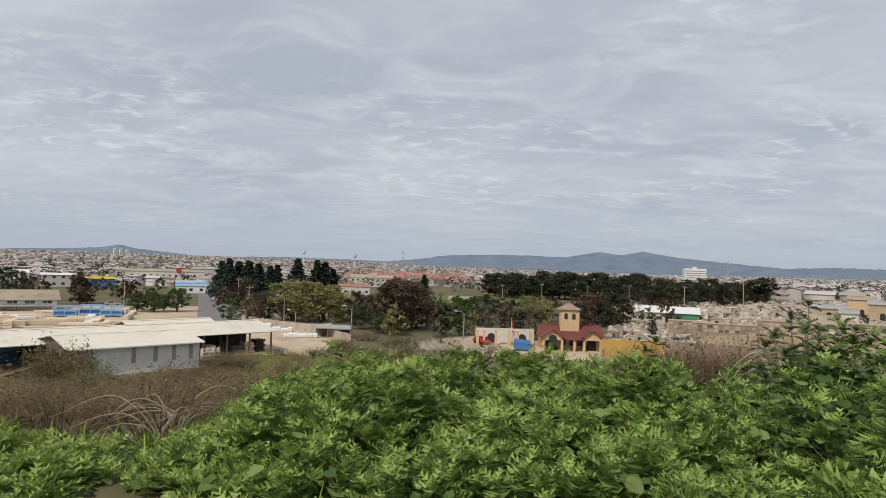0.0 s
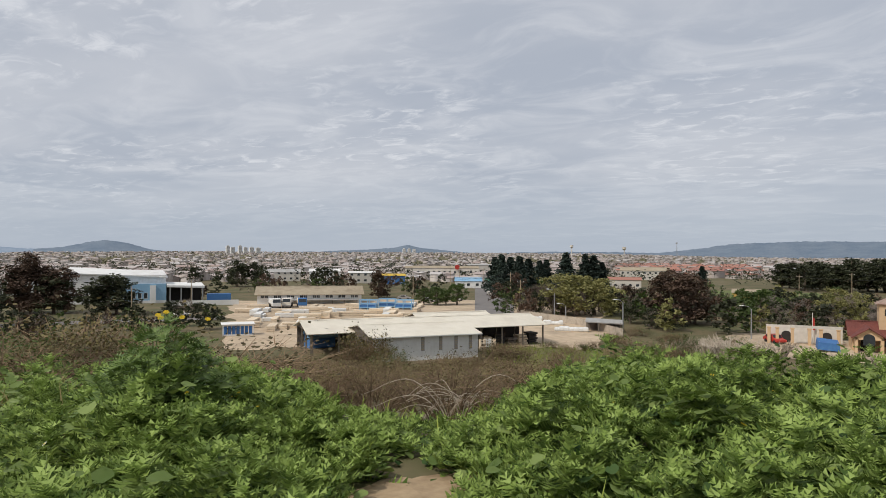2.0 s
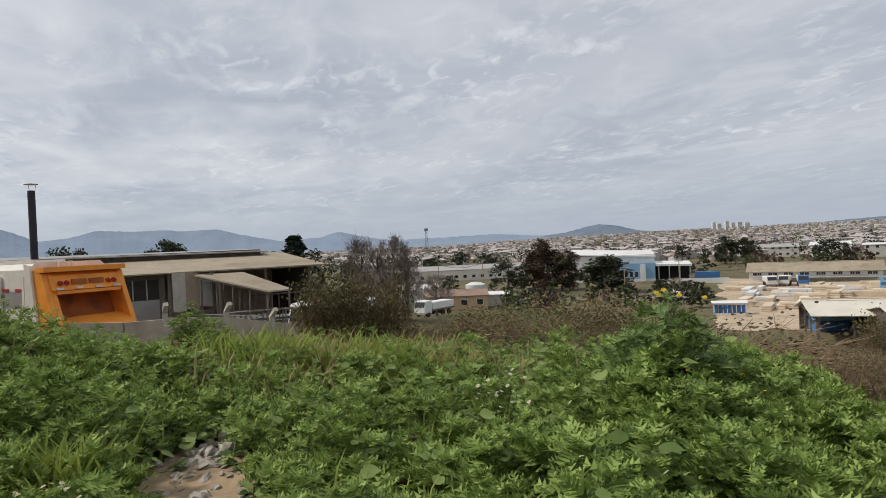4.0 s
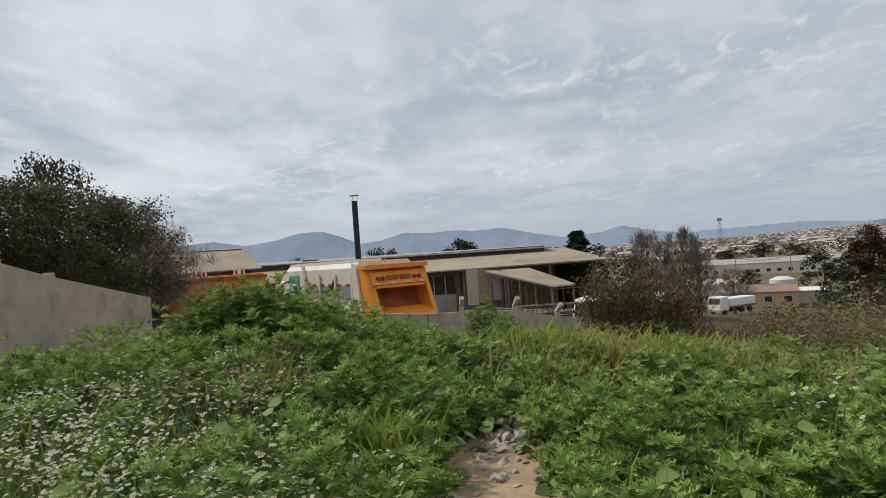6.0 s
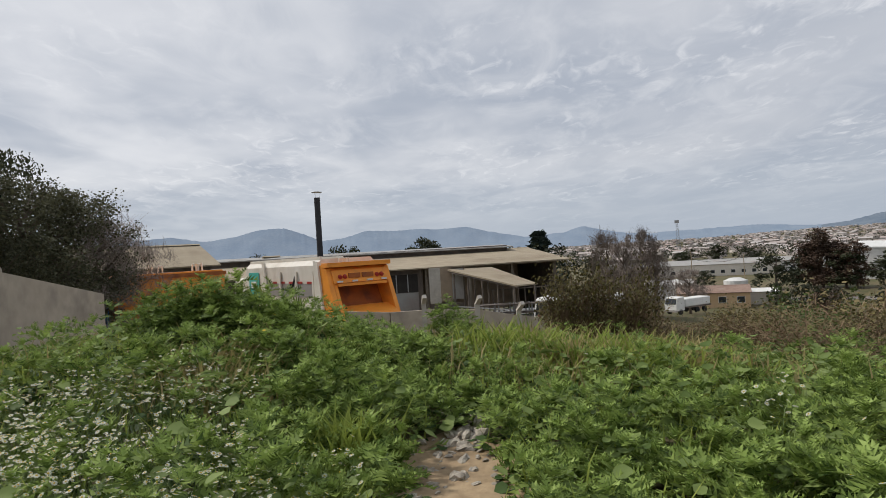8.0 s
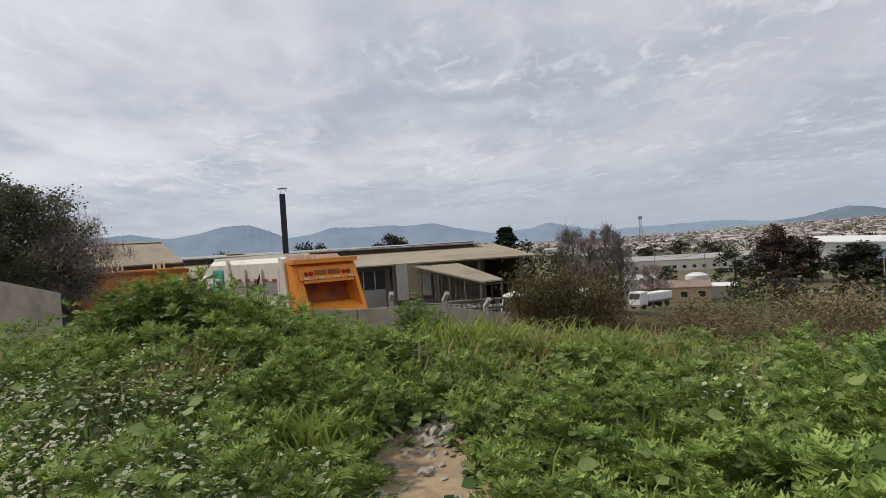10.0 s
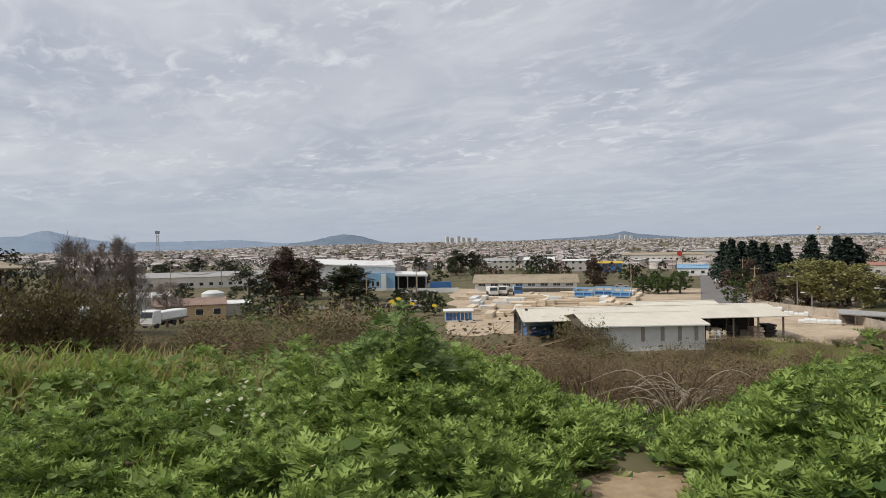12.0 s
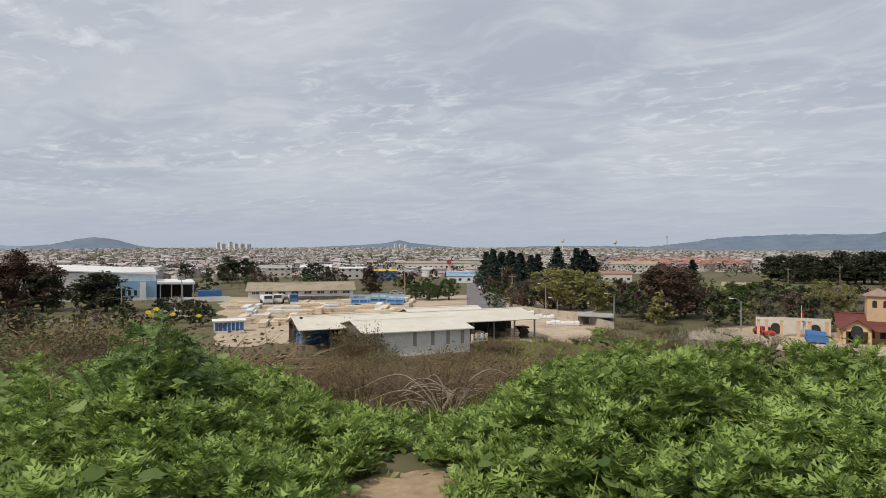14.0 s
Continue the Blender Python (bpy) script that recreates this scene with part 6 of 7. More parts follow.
for ca, cd, r, n, hh in ((97.4, 5.0, 0.26, 420, 0.62), (81.5, 9.5, 0.9, 500, 0.8), (72, 9, 1.2, 420, 0.7), (100.5, 3.4, 0.3, 220, 0.5)):
    c = at(ca, cd)
    q = RNG.normal(0, r * 0.5, (n, 2)) + np.array([c.x, c.y])
    q = np.concatenate([q, land(q[:, 0], q[:, 1])[:, None]], 1)
    grass.append(spread(bl, turns(RNG.uniform(0, 6.28, n), RNG.uniform(-0.4, 0.2, n), RNG.uniform(-0.2, 0.2, n), RNG.uniform(0.6, 1.1, n) * hh), q))
stuff("long_grass", joined(grass), "grass", "long green grass blades among the weeds", "grass")
p, az, d = sown(9000, 52, 124, 7, 22, RNG, patchy=0.9, size=1.4, keep=lambda a, d: np.interp(a, [50, 60, 84, 95, 104, 114, 125], [.4, 1, 1, .2, .7, .5, .1]))
for ca, cd, n_ in ((108.5, 7.2, 260), (106.6, 6.6, 200), (101.8, 8.0, 160), (76.5, 9.0, 260), (66.0, 9.5, 220)):
    c = at(ca, cd)
    q = RNG.normal(0, 0.28, (n_, 2)) + np.array([c.x, c.y])
    p = np.concatenate([p, np.concatenate([q, land(q[:, 0], q[:, 1])[:, None]], 1)])
dry = spread(bl, turns(RNG.uniform(0, 6.28, len(p)), RNG.uniform(-0.3, 0.3, len(p)), RNG.uniform(-0.2, 0.2, len(p)), RNG.uniform(0.3, 0.68, len(p))), p)
stuff("dry_grass", dry, "drygrass", "tufts of straw-coloured dry grass", "grass")
# rough grass and low herbs down the slope
p, az, d = sown(7500, -46, 100, 13, 62, RNG)
slope = spread(bl, turns(RNG.uniform(0, 6.28, len(p)), RNG.uniform(-0.5, 0.5, len(p)), RNG.uniform(-0.4, 0.4, len(p)), RNG.uniform(0.2, 0.55, len(p)) * (1.2 + d / 60)), p)
stuff("slope_herbs", slope, "scrub", "rough olive-brown herbs on the slope", "herbs")

p, az, d = sown(6500, 2, 20, 48, 98, RNG)
stuff("bank_grass", spread(bl, turns(RNG.uniform(0, 6.28, len(p)), RNG.uniform(-0.6, 0.6, len(p)), RNG.uniform(-0.5, 0.5, len(p)), RNG.uniform(0.5, 1.3, len(p))), p), "grass", "green grass bank below the timber yard", "grass")

# daisies
spots = []
for a0, a1, d0, d1, n in ((104, 131, 3.0, 7.5, 7500), (96, 108, 3.2, 4.6, 420), (59, 64, 5.0, 5.8, 50), (47, 57, 3.0, 4.6, 16), (55, 80, 6, 10, 40)):
    q, az, d = sown(n, a0, a1, d0, d1, RNG, patchy=1.0, size=0.5, keep=lambda a, d: np.interp(a, [45, 90, 101, 108, 120], [1, 1, .35, .5, 1]) * np.interp(d, [3, 4.5, 7.5], [1, .8, .3]))
    q[:, 2] += np.interp(az, [45, 60, 96, 104, 130], [.52, .5, .38, .44, .4]) * RNG.uniform(0.75, 1.2, len(q))
    spots.append(q)
q = np.concatenate(spots)
t = turns(RNG.uniform(0, 6.28, len(q)), RNG.uniform(-0.6, 0.7, len(q)), RNG.uniform(-0.5, 0.5, len(q)), RNG.uniform(0.013, 0.023, len(q)))
stuff("daisy_petals", spread(daisy(), t, q), "petal", "scattered white daisies in the grass", "daisies")
stuff("daisy_hearts", spread(button(), t * 0.85, q), "petal_y", "yellow hearts of the white daisies", "daisies")
foot = q.copy()
foot[:, 2] -= 0.4
stuff("daisy_stems", spread(st, turns(RNG.uniform(0, 6.28, len(q)), 0 * q[:, 0], 0 * q[:, 0], np.full(len(q), 0.42)), foot), "weedstem", "thin stems of the daisies", "stems")
# stray yellow flowers
spots = []
for a0, a1, d0, d1, n in ((-20, 16, 4, 8, 26), (40, 52, 5.0, 6.5, 16), (97, 113, 6.5, 10, 14), (28, 40, 5, 7, 8)):
    qq, az, d = sown(n, a0, a1, d0, d1, RNG)
    qq[:, 2] += weed_heights(qq, az, d, RNG) + 0.07
    spots.append(qq)
qq = np.concatenate(spots)
t = turns(RNG.uniform(0, 6.28, len(qq)), RNG.uniform(-0.5, 0.8, len(qq)), 0 * qq[:, 0], RNG.uniform(0.014, 0.024, len(qq)))
stuff("yellow_weed_flowers", spread(daisy(), t, qq), "petal_y", "small yellow flowers scattered over the weeds", "flowers")

# the tall flowering weed beside the dip
def weed_plant(name, m, label, seed, count, tall, wide, mat):
    """A many-stemmed leafy weed."""
    plant_ = thing(name, m, label, "plant")
    rng = np.random.default_rng(seed)
    heads, stalks = [], Mesh()
    for k in range(count):
        a, r = k * 2.4, 0.04 + wide * math.sqrt(k / count)
        hz = tall * (1 - 0.43 * (r / (wide + 0.06)) ** 1.5) + rng.uniform(-0.12, 0.05)
        x, y = r * math.cos(a), r * math.sin(a)
        heads.append(spread(rosette(20 + k % 3, 12), turns(np.array([a]), np.array([rng.uniform(-.3, .3)]), np.array([rng.uniform(-.3, .3)]), np.array([rng.uniform(0.10, 0.16)])), np.array([(x, y, hz)])))
        heads.append(spread(rosette(24, 10), turns(np.array([a]), np.array([rng.uniform(-.4, .4)]), np.array([rng.uniform(-.4, .4)]), np.array([0.14])), np.array([(x * 0.9, y * 0.9, hz * 0.68)])))
        stalks.tube([(x * 0.15, y * 0.15, -0.05), (x * 0.6, y * 0.6, hz * 0.5), (x, y, hz)], [0.012, 0.009, 0.005], 5)
    v, f = joined(heads)
    o = tagged(new("foliage", big_mesh("foliage", v, [f], mat)), kind="stuff")
    o.parent = plant_
    tagged(part("stalkwork", stalks, "weedstem", plant_), kind="stuff")
    return plant_


big = weed_plant("flowering_weed", stand(47.4, 5.6), "tall leafy green weed with yellow flowers on top", 5, 40, 1.16, 0.44, "tallweed")
weed_plant("leafy_weed", stand(-0.9, 6.6), "tall fresh green weed standing over the rest", 6, 9, 0.82, 0.2, "feather")
weed_plant("leafy_weed", stand(88.0, 11.5), "tall dark green weed in front of the panel wall", 7, 16, 1.05, 0.3, "feather")
weed_plant("leafy_weed", stand(86.2, 11.0), "low dark green weed in front of the panel wall", 8, 10, 0.75, 0.28, "feather")
for k, (az, tall) in enumerate(((105.2, 0.72), (107.0, 0.80), (108.9, 0.86), (110.8, 0.86), (112.6, 0.76))):
    weed_plant("leafy_weed", stand(az, 8.9), "leafy green weed on the crest before the trucks", 12 + k, 14, tall, 0.36, "feather")
weed_plant("leafy_weed", stand(-18.3, 7.5), "slender dark weed with upright shoots", 9, 5, 0.95, 0.14, "darkleaf")
weed_plant("leafy_weed", stand(-29.5, 7.0), "tall dark weed with upright shoots", 10, 14, 1.45, 0.4, "darkleaf")
weed_plant("leafy_weed", stand(-32.6, 7.2), "tall dark weed with upright shoots", 11, 10, 1.4, 0.35, "darkleaf")
for x, y, z in ((-0.04, 0.05, 1.22), (0.02, -0.05, 1.25), (0.14, 0.0, 1.2), (0.34, 0.1, 1.17), (-0.02, 0.0, 1.2)):
    dv, df = daisy(11)
    hv, hf = button()
    fl = part("flower", Mesh().add(dv @ np.array([[0.026, 0, 0], [0, 0.021, 0.015], [0, -0.014, 0.021]]) + (x, y, z), df.tolist()), "petal_y", big, "yellow daisy-like flower")
    part("heart", Mesh().add(hv * 0.018 + (x, y, z), hf.tolist()), "petal_y", fl)

# ---------------------------------------------------------------- bare earth and rubble
def earth(name, az, d, ra, rd, label):
    c = at(az, d)
    m = Mesh()
    n, rings = 40, 6
    v = [(c.x, c.y, c.z + 0.03)]
    for j in range(1, rings + 1):
        for k in range(n):
            a = 2 * math.pi * k / n
            s = j / rings * (1 + 0.22 * noise.noise((math.cos(a) * 1.8, math.sin(a) * 1.8, az)))
            x, y = c.x + math.cos(a) * ra * s, c.y + math.sin(a) * rd * s
            v.append((x, y, float(land(x, y)) + 0.035 * (1 - (j / rings) ** 3) + 0.012 * noise.noise((x * 5, y * 5, 0))))
    f = [(0, 1 + k, 1 + (k + 1) % n) for k in range(n)]
    for j in range(rings - 1):
        for k in range(n):
            a, b = 1 + j * n + k, 1 + j * n + (k + 1) % n
            f.append((a, a + n, b + n, b))
    return one(name, m.add(v, f), "dirt", label, "ground", kind="structure")


earth("ground_bare_patch", 27.0, 3.35, 0.9, 1.75, "bare trodden sandy patch between the weeds")
earth("ground_rubble_patch", 88.0, 4.3, 1.7, 0.85, "bare sandy patch littered with rubble")
R = random.Random(31)


def chunk(r):
    """A broken lump: a cut, uneven stone."""
    bm = bmesh.new()
    bmesh.ops.create_icosphere(bm, subdivisions=2, radius=1)
    o = Vector((r.random(), r.random(), r.random())) * 20
    for v in bm.verts:
        v.co *= 1 + 0.5 * noise.noise(v.co * 1.3 + o) + 0.25 * noise.noise(v.co * 3 + o)
    k = [r.uniform(.6, 1.3), r.uniform(.5, 1.1), r.uniform(.3, .7)]
    for v in bm.verts:
        v.co = Vector((v.co.x * k[0], v.co.y * k[1], v.co.z * k[2]))
    me = bpy.data.meshes.new("rubble_stone")
    bm.to_mesh(me)
    bm.free()
    me.materials.append(M["rubble"])
    return me


lumps = [chunk(R) for _ in range(6)]
for k in range(190):
    if k < 135:
        az, d, s = R.gauss(89.5, 3.4), R.gauss(4.8, 0.8), R.uniform(0.012, 0.05)
    else:
        az, d, s = R.gauss(86.8, 1.1), R.gauss(5.7, 0.4), R.uniform(0.03, 0.085)
    p = at(az, d, 0.02 + s * 0.2)
    o = new("rubble_stone", R.choice(lumps))
    o.matrix_world = pose(*p, R.uniform(-25, 25), R.uniform(-25, 25), R.uniform(0, 360)) @ Matrix.Scale(s, 4)
    tagged(o, "pale broken lump of rubble on bare earth", "stone", "rubble stones")
for az, d, s in ((30.4, 6.0, 0.075), (29.6, 6.1, 0.05), (21.6, 6.2, 0.05)):
    o = new("pale_stone", lumps[1])
    o.matrix_world = pose(*at(az, d, 0.12), 10, 5, 40) @ Matrix.Scale(s, 4)
    tagged(o, "pale stone lying at the edge of the weeds", "stone")

# ---------------------------------------------------------------- scrub
TRI = np.array([(0, 1, 4), (0, 4, 3), (1, 2, 5), (1, 5, 4), (2, 0, 3), (2, 3, 5)])


def twig_arrays(p, q, r0, r1):
    """Thin three-sided rods from p to q."""
    d = q - p
    d = d / np.linalg.norm(d, axis=1, keepdims=True)
    a = np.cross(d, np.where(np.abs(d[:, 2:]) < 0.9, (0, 0, 1.0), (1.0, 0, 0)))
    a /= np.linalg.norm(a, axis=1, keepdims=True)
    b = np.cross(d, a)
    v = np.zeros((len(p), 6, 3))
    for k in range(3):
        o = a * math.cos(k * 2.094) + b * math.sin(k * 2.094)
        v[:, k], v[:, k + 3] = p + o * r0[:, None], q + o * r1[:, None]
    return v.reshape(-1, 3), (TRI[None] + (np.arange(len(p)) * 6)[:, None, None]).reshape(-1, 3)


def ribbons(p, q, r):
    """The finest twigs: single slips."""
    d = q - p
    a = np.cross(d, (0.3, 0.5, 0.8))
    a = a / np.linalg.norm(a, axis=1, keepdims=True) * r
    v = np.stack([p - a, p + a, q], 1)
    return v.reshape(-1, 3), np.arange(len(p) * 3).reshape(-1, 3)


def scrub(seed, stems, spread_, leaves, leaf_size, twigmat, leafmat, label, name="scrub_bush", thick=0.012, arch_=0.3):
    """A twiggy bush about 1 m high: stems fork twice, with small leaves on the ends."""
    rng = np.random.default_rng(seed)
    a = rng.uniform(0, 6.28, stems)
    r = np.sqrt(rng.random(stems)) * spread_
    base = np.stack([np.cos(a) * r * 0.35, np.sin(a) * r * 0.35, np.full(stems, -0.05)], -1)
    mid_ = np.stack([np.cos(a) * r * 0.75, np.sin(a) * r * 0.75, rng.uniform(0.35, 0.6, stems)], -1)
    tip = np.stack([np.cos(a) * r * (1 + arch_), np.sin(a) * r * (1 + arch_), rng.uniform(0.6, 1.05, stems) - (r / spread_) ** 2 * arch_], -1)
    seg = [twig_arrays(base, mid_, np.full(stems, thick), np.full(stems, thick * 0.7)), twig_arrays(mid_, tip, np.full(stems, thick * 0.7), np.full(stems, thick * 0.25))]
    ends = []
    for src, k in ((mid_, 4), (tip, 4)):
        p = np.repeat((mid_ + (tip - mid_) * rng.uniform(0.1, 0.95, stems)[:, None]) if src is tip else src, k, 0)
        dirn = rng.normal(0, 1, p.shape) + np.repeat(tip - base, k, 0) * 1.2
        dirn /= np.linalg.norm(dirn, axis=1, keepdims=True)
        q = p + dirn * rng.uniform(0.15, 0.38, len(p))[:, None]
        seg.append(ribbons(p, q, thick * 0.45))
        ends.append(q)
    ends = np.concatenate(ends + [tip])
    t = thing(name, Matrix.Translation((0, 0, -500)), label, "bush", "scrub on the slope")
    v, f = joined(seg)
    o = tagged(new("branchwork", big_mesh("branchwork", v, [f], twigmat)), kind="stuff")
    o.parent = t
    if leaves:
        i = rng.integers(0, len(ends), leaves)
        p = ends[i] + rng.normal(0, 0.06, (leaves, 3))
        lf = (np.array([(0, 0, 0), (0.4, 0.5, 0.06), (0, 1, 0), (-0.4, 0.5, 0.06)]), np.array([(0, 1, 2), (0, 2, 3)]))
        v, f = spread(lf, turns(rng.uniform(0, 6.28, leaves), rng.uniform(-0.8, 1.2, leaves), rng.uniform(-1, 1, leaves), rng.uniform(0.6, 1.3, leaves) * leaf_size), p)
        o = tagged(new("foliage", big_mesh("foliage", v, [f], leafmat)), kind="stuff")
        o.parent = t
    return t


LB = "brown twiggy scrub bush on the slope"
SC = [scrub(1, 60, 0.75, 560, 0.036, "twig", "scrub", LB, thick=0.008), scrub(2, 64, 0.8, 460, 0.034, "twig", "scrub", LB, thick=0.008), scrub(3, 56, 0.7, 760, 0.038, "twig", "scrub", "olive scrub bush with small leaves", thick=0.008),
      scrub(4, 44, 0.7, 950, 0.05, "twig", "leaf", "green leafy bush on the slope", thick=0.008), scrub(5, 76, 0.85, 260, 0.03, "twig", "scrub", "bare brown twiggy bush", thick=0.008),
      scrub(6, 64, 0.75, 1500, 0.056, "twig", "dusk", "dense olive-brown leafy bush with dark twigs", thick=0.011, arch_=0.1),
      scrub(7, 64, 0.8, 950, 0.04, "twig", "scrub", "rounded dark brown scrub bush", thick=0.010, arch_=0.42)]
R = random.Random(8)


LID_AT = [-44, -30, -17, 0, 12, 20, 27, 35, 40, 50, 54, 62, 66, 69, 80]
LID = [-5.8, -5.9, -6.0, -7.2, -7.8, -7.7, -8.3, -7.4, -6.6, -5.4, -5.2, -6.0, -7.0, -7.4, -7.4]


def lid(az, d):
    """How high the scrub may stand there and leave the view over it open."""
    x, y = -np.sin(np.radians(az)) * d, np.cos(np.radians(az)) * d
    return np.maximum(EYE + d * np.tan(np.radians(np.interp(az, LID_AT, LID))) - land(x, y), 0.35)


def low(src, az, d, s, tall=1.0):
    """A bush no higher than the scrub round it."""
    k = min(1.0, float(lid(az, d)) * R.uniform(0.45, 1.2) / (s * tall * 1.1))
    return plant(src, az, d, s * max(k, 0.55), tall * k / max(k, 0.55))


def plant(src, az, d, s, tall=1.0, lift=-0.05):
    p = at(az, d, lift)
    c = copy_thing(src, pose(p.x, p.y, p.z, R.uniform(-6, 6), R.uniform(-6, 6), R.uniform(0, 360)))
    c.scale = (s * R.uniform(0.9, 1.2), s * R.uniform(0.9, 1.2), s * tall * R.uniform(0.85, 1.15))
    return c


for k in range(50):
    az = R.uniform(7, 66)
    d = 9.5 + 65 * R.random() ** 0.85
    if az < 22 and d > 54 and R.random() < 0.8:
        continue
    s = R.uniform(0.8, 2.1) * (1 + d / 90)
    low(R.choice((SC[0], SC[1], SC[2], SC[1], SC[4], SC[0], SC[2], SC[3] if R.random() < 0.5 else SC[0])), az, d, s, R.uniform(0.75, 1.15))
for k in range(30):
    az, d = R.uniform(-44, 6), 17 + 45 * R.random()
    low(R.choice((SC[0], SC[4], SC[1], SC[2])), az, d, R.uniform(1.2, 2.2), 0.8)
for k in range(18):
    low(R.choice((SC[4], SC[4], SC[0])), R.uniform(-30, -17), R.uniform(11, 16), R.uniform(1.0, 1.3), 0.9)
for k in range(26):
    low(R.choice((SC[2], SC[0], SC[3], SC[1])), R.uniform(52, 80), R.uniform(13, 34), R.uniform(1.0, 1.7), 0.8)
for k in range(22):
    plant(SC[4], R.uniform(-28, -18), R.uniform(11, 13), R.uniform(1.0, 1.25), R.uniform(0.85, 1.15))
for k in range(16):
    plant(R.choice((SC[0], SC[2], SC[3], SC[1])), R.uniform(8, 20.5), R.uniform(86, 100), R.uniform(1.6, 2.6), 0.5)
for k in range(10):
    plant(R.choice((SC[0], SC[2], SC[1])), R.uniform(20.5, 37), R.uniform(84, 88), R.uniform(1.4, 2.2), 0.5)
for k in range(16):
    low(SC[R.choice((2, 5, 6, 6))], R.uniform(9, 62), R.uniform(26, 76), R.uniform(2.2, 3.4), 0.6)
for k in range(46):
    low(SC[6], R.uniform(8, 64), 12 + 56 * R.random(), R.uniform(1.5, 3.2), 0.62)
for k in range(20):
    low(SC[R.choice((2, 5, 4, 6, 3))], R.uniform(50.5, 67), R.uniform(13, 24), R.uniform(1.5, 2.2), 1.1)
for k in range(18):
    plant(SC[R.choice((0, 2, 3, 5, 4))], R.uniform(-2, 9), R.uniform(84, 126), R.uniform(1.8, 3.0), 0.7)
# the two dark leafy bushes by the panel wall
for az, d, s, t, src in ((76.7, 14.2, 1.0, 1.8, 5), (77.6, 14.6, 0.75, 1.7, 5), (76.2, 14.4, 0.9, 1.7, 5), (75.0, 14.0, 0.9, 1.1, 6), (72.7, 14.0, 0.95, 1.45, 5), (72.0, 14.4, 0.9, 1.4, 5), (73.6, 14.2, 0.8, 1.1, 5), (70.2, 14.5, 1.0, 0.8, 4), (69.0, 14.6, 1.0, 0.65, 6),
                         (57.5, 17, 1.2, 0.8, 3), (58.8, 19, 1.3, 0.75, 3), (60.2, 18, 1.1, 0.6, 2), (30.8, 80, 3.4, 1.25, 5), (31.6, 81, 2.6, 1.1, 4), (29.8, 81, 2.8, 0.85, 5), (30.4, 79, 2.6, 1.3, 4), (16.8, 85, 2.2, 0.95, 6), (18.2, 85, 2.5, 0.95, 6), (19.4, 84.5, 2.1, 0.9, 6),
                         (15.6, 73, 2.2, 0.7, 2), (7.0, 80, 3.2, 1.0, 3), (5.5, 84, 3.6, 1.0, 2), (3.6, 86, 3.4, 1.1, 3), (8.8, 72, 2.4, 0.8, 4), (1.5, 80, 3.0, 1.1, 4)):
    plant(SC[src], az, d, s, t)
# bleached dead branches
def arched(parent, reach, h, lean, r):
    """One thin branch that rises, bows over and droops at its end."""
    pts, rad = [], []
    for k in range(11):
        u = k / 10
        pts.append((reach * (u ** 1.3) + 0.03 * math.sin(u * 9 + reach * 7), lean * u + 0.02 * math.sin(u * 13 + h), h * math.sin(min(1.0, u * 1.05) * 2.45) ** 0.9))
        rad.append(r * (1 - 0.8 * u))
    part("twig", Mesh().tube(pts, rad, 5), "deadwood", parent)


for az, d, l, h in ((23.5, 11.5, 1.9, 0.75), (20.6, 11.8, 1.6, 0.6), (25.4, 12.2, 1.4, 0.5), (22.2, 11.6, 1.5, 0.85)):
    t = thing("dead_branch", pose(*at(az, d), 0, 0, az + R.uniform(-20, 20)), "bleached dead branch arching out of the scrub", "branch", "dead branches")
    for k in range(6):
        arched(t, R.choice((-1, 1)) * l * R.uniform(0.35, 1.0), h * R.uniform(0.5, 1.1), R.uniform(-.4, .4), 0.014)
for az, d, h in ((-28.6, 7.6, 1.25), (-30.4, 7.8, 1.2)):
    t = thing("dead_branch", pose(*at(az, d), 0, 0, az), "bleached dead branch drooping over dark weeds", "branch", "dead branches")
    for k in range(7):
        arched(t, R.choice((-1, 1, -1)) * R.uniform(0.1, 0.75), h * R.uniform(0.6, 1.0), R.uniform(-.2, .2), 0.012)
dead = scrub(9, 34, 0.9, 0, 0, "deadwood", "scrub", "pale heap of dead branches", "brushwood_heap", 0.03)
for az, d, s in ((1.4, 96, 3.4), (-0.4, 94, 3.6), (-2.2, 96, 3.2), (3.2, 98, 3.0), (-4.0, 100, 2.8), (0.4, 101, 3.2), (-8.5, 98, 2.6), (-10.5, 98, 2.4)):
    plant(dead, az, d, s, 0.9)
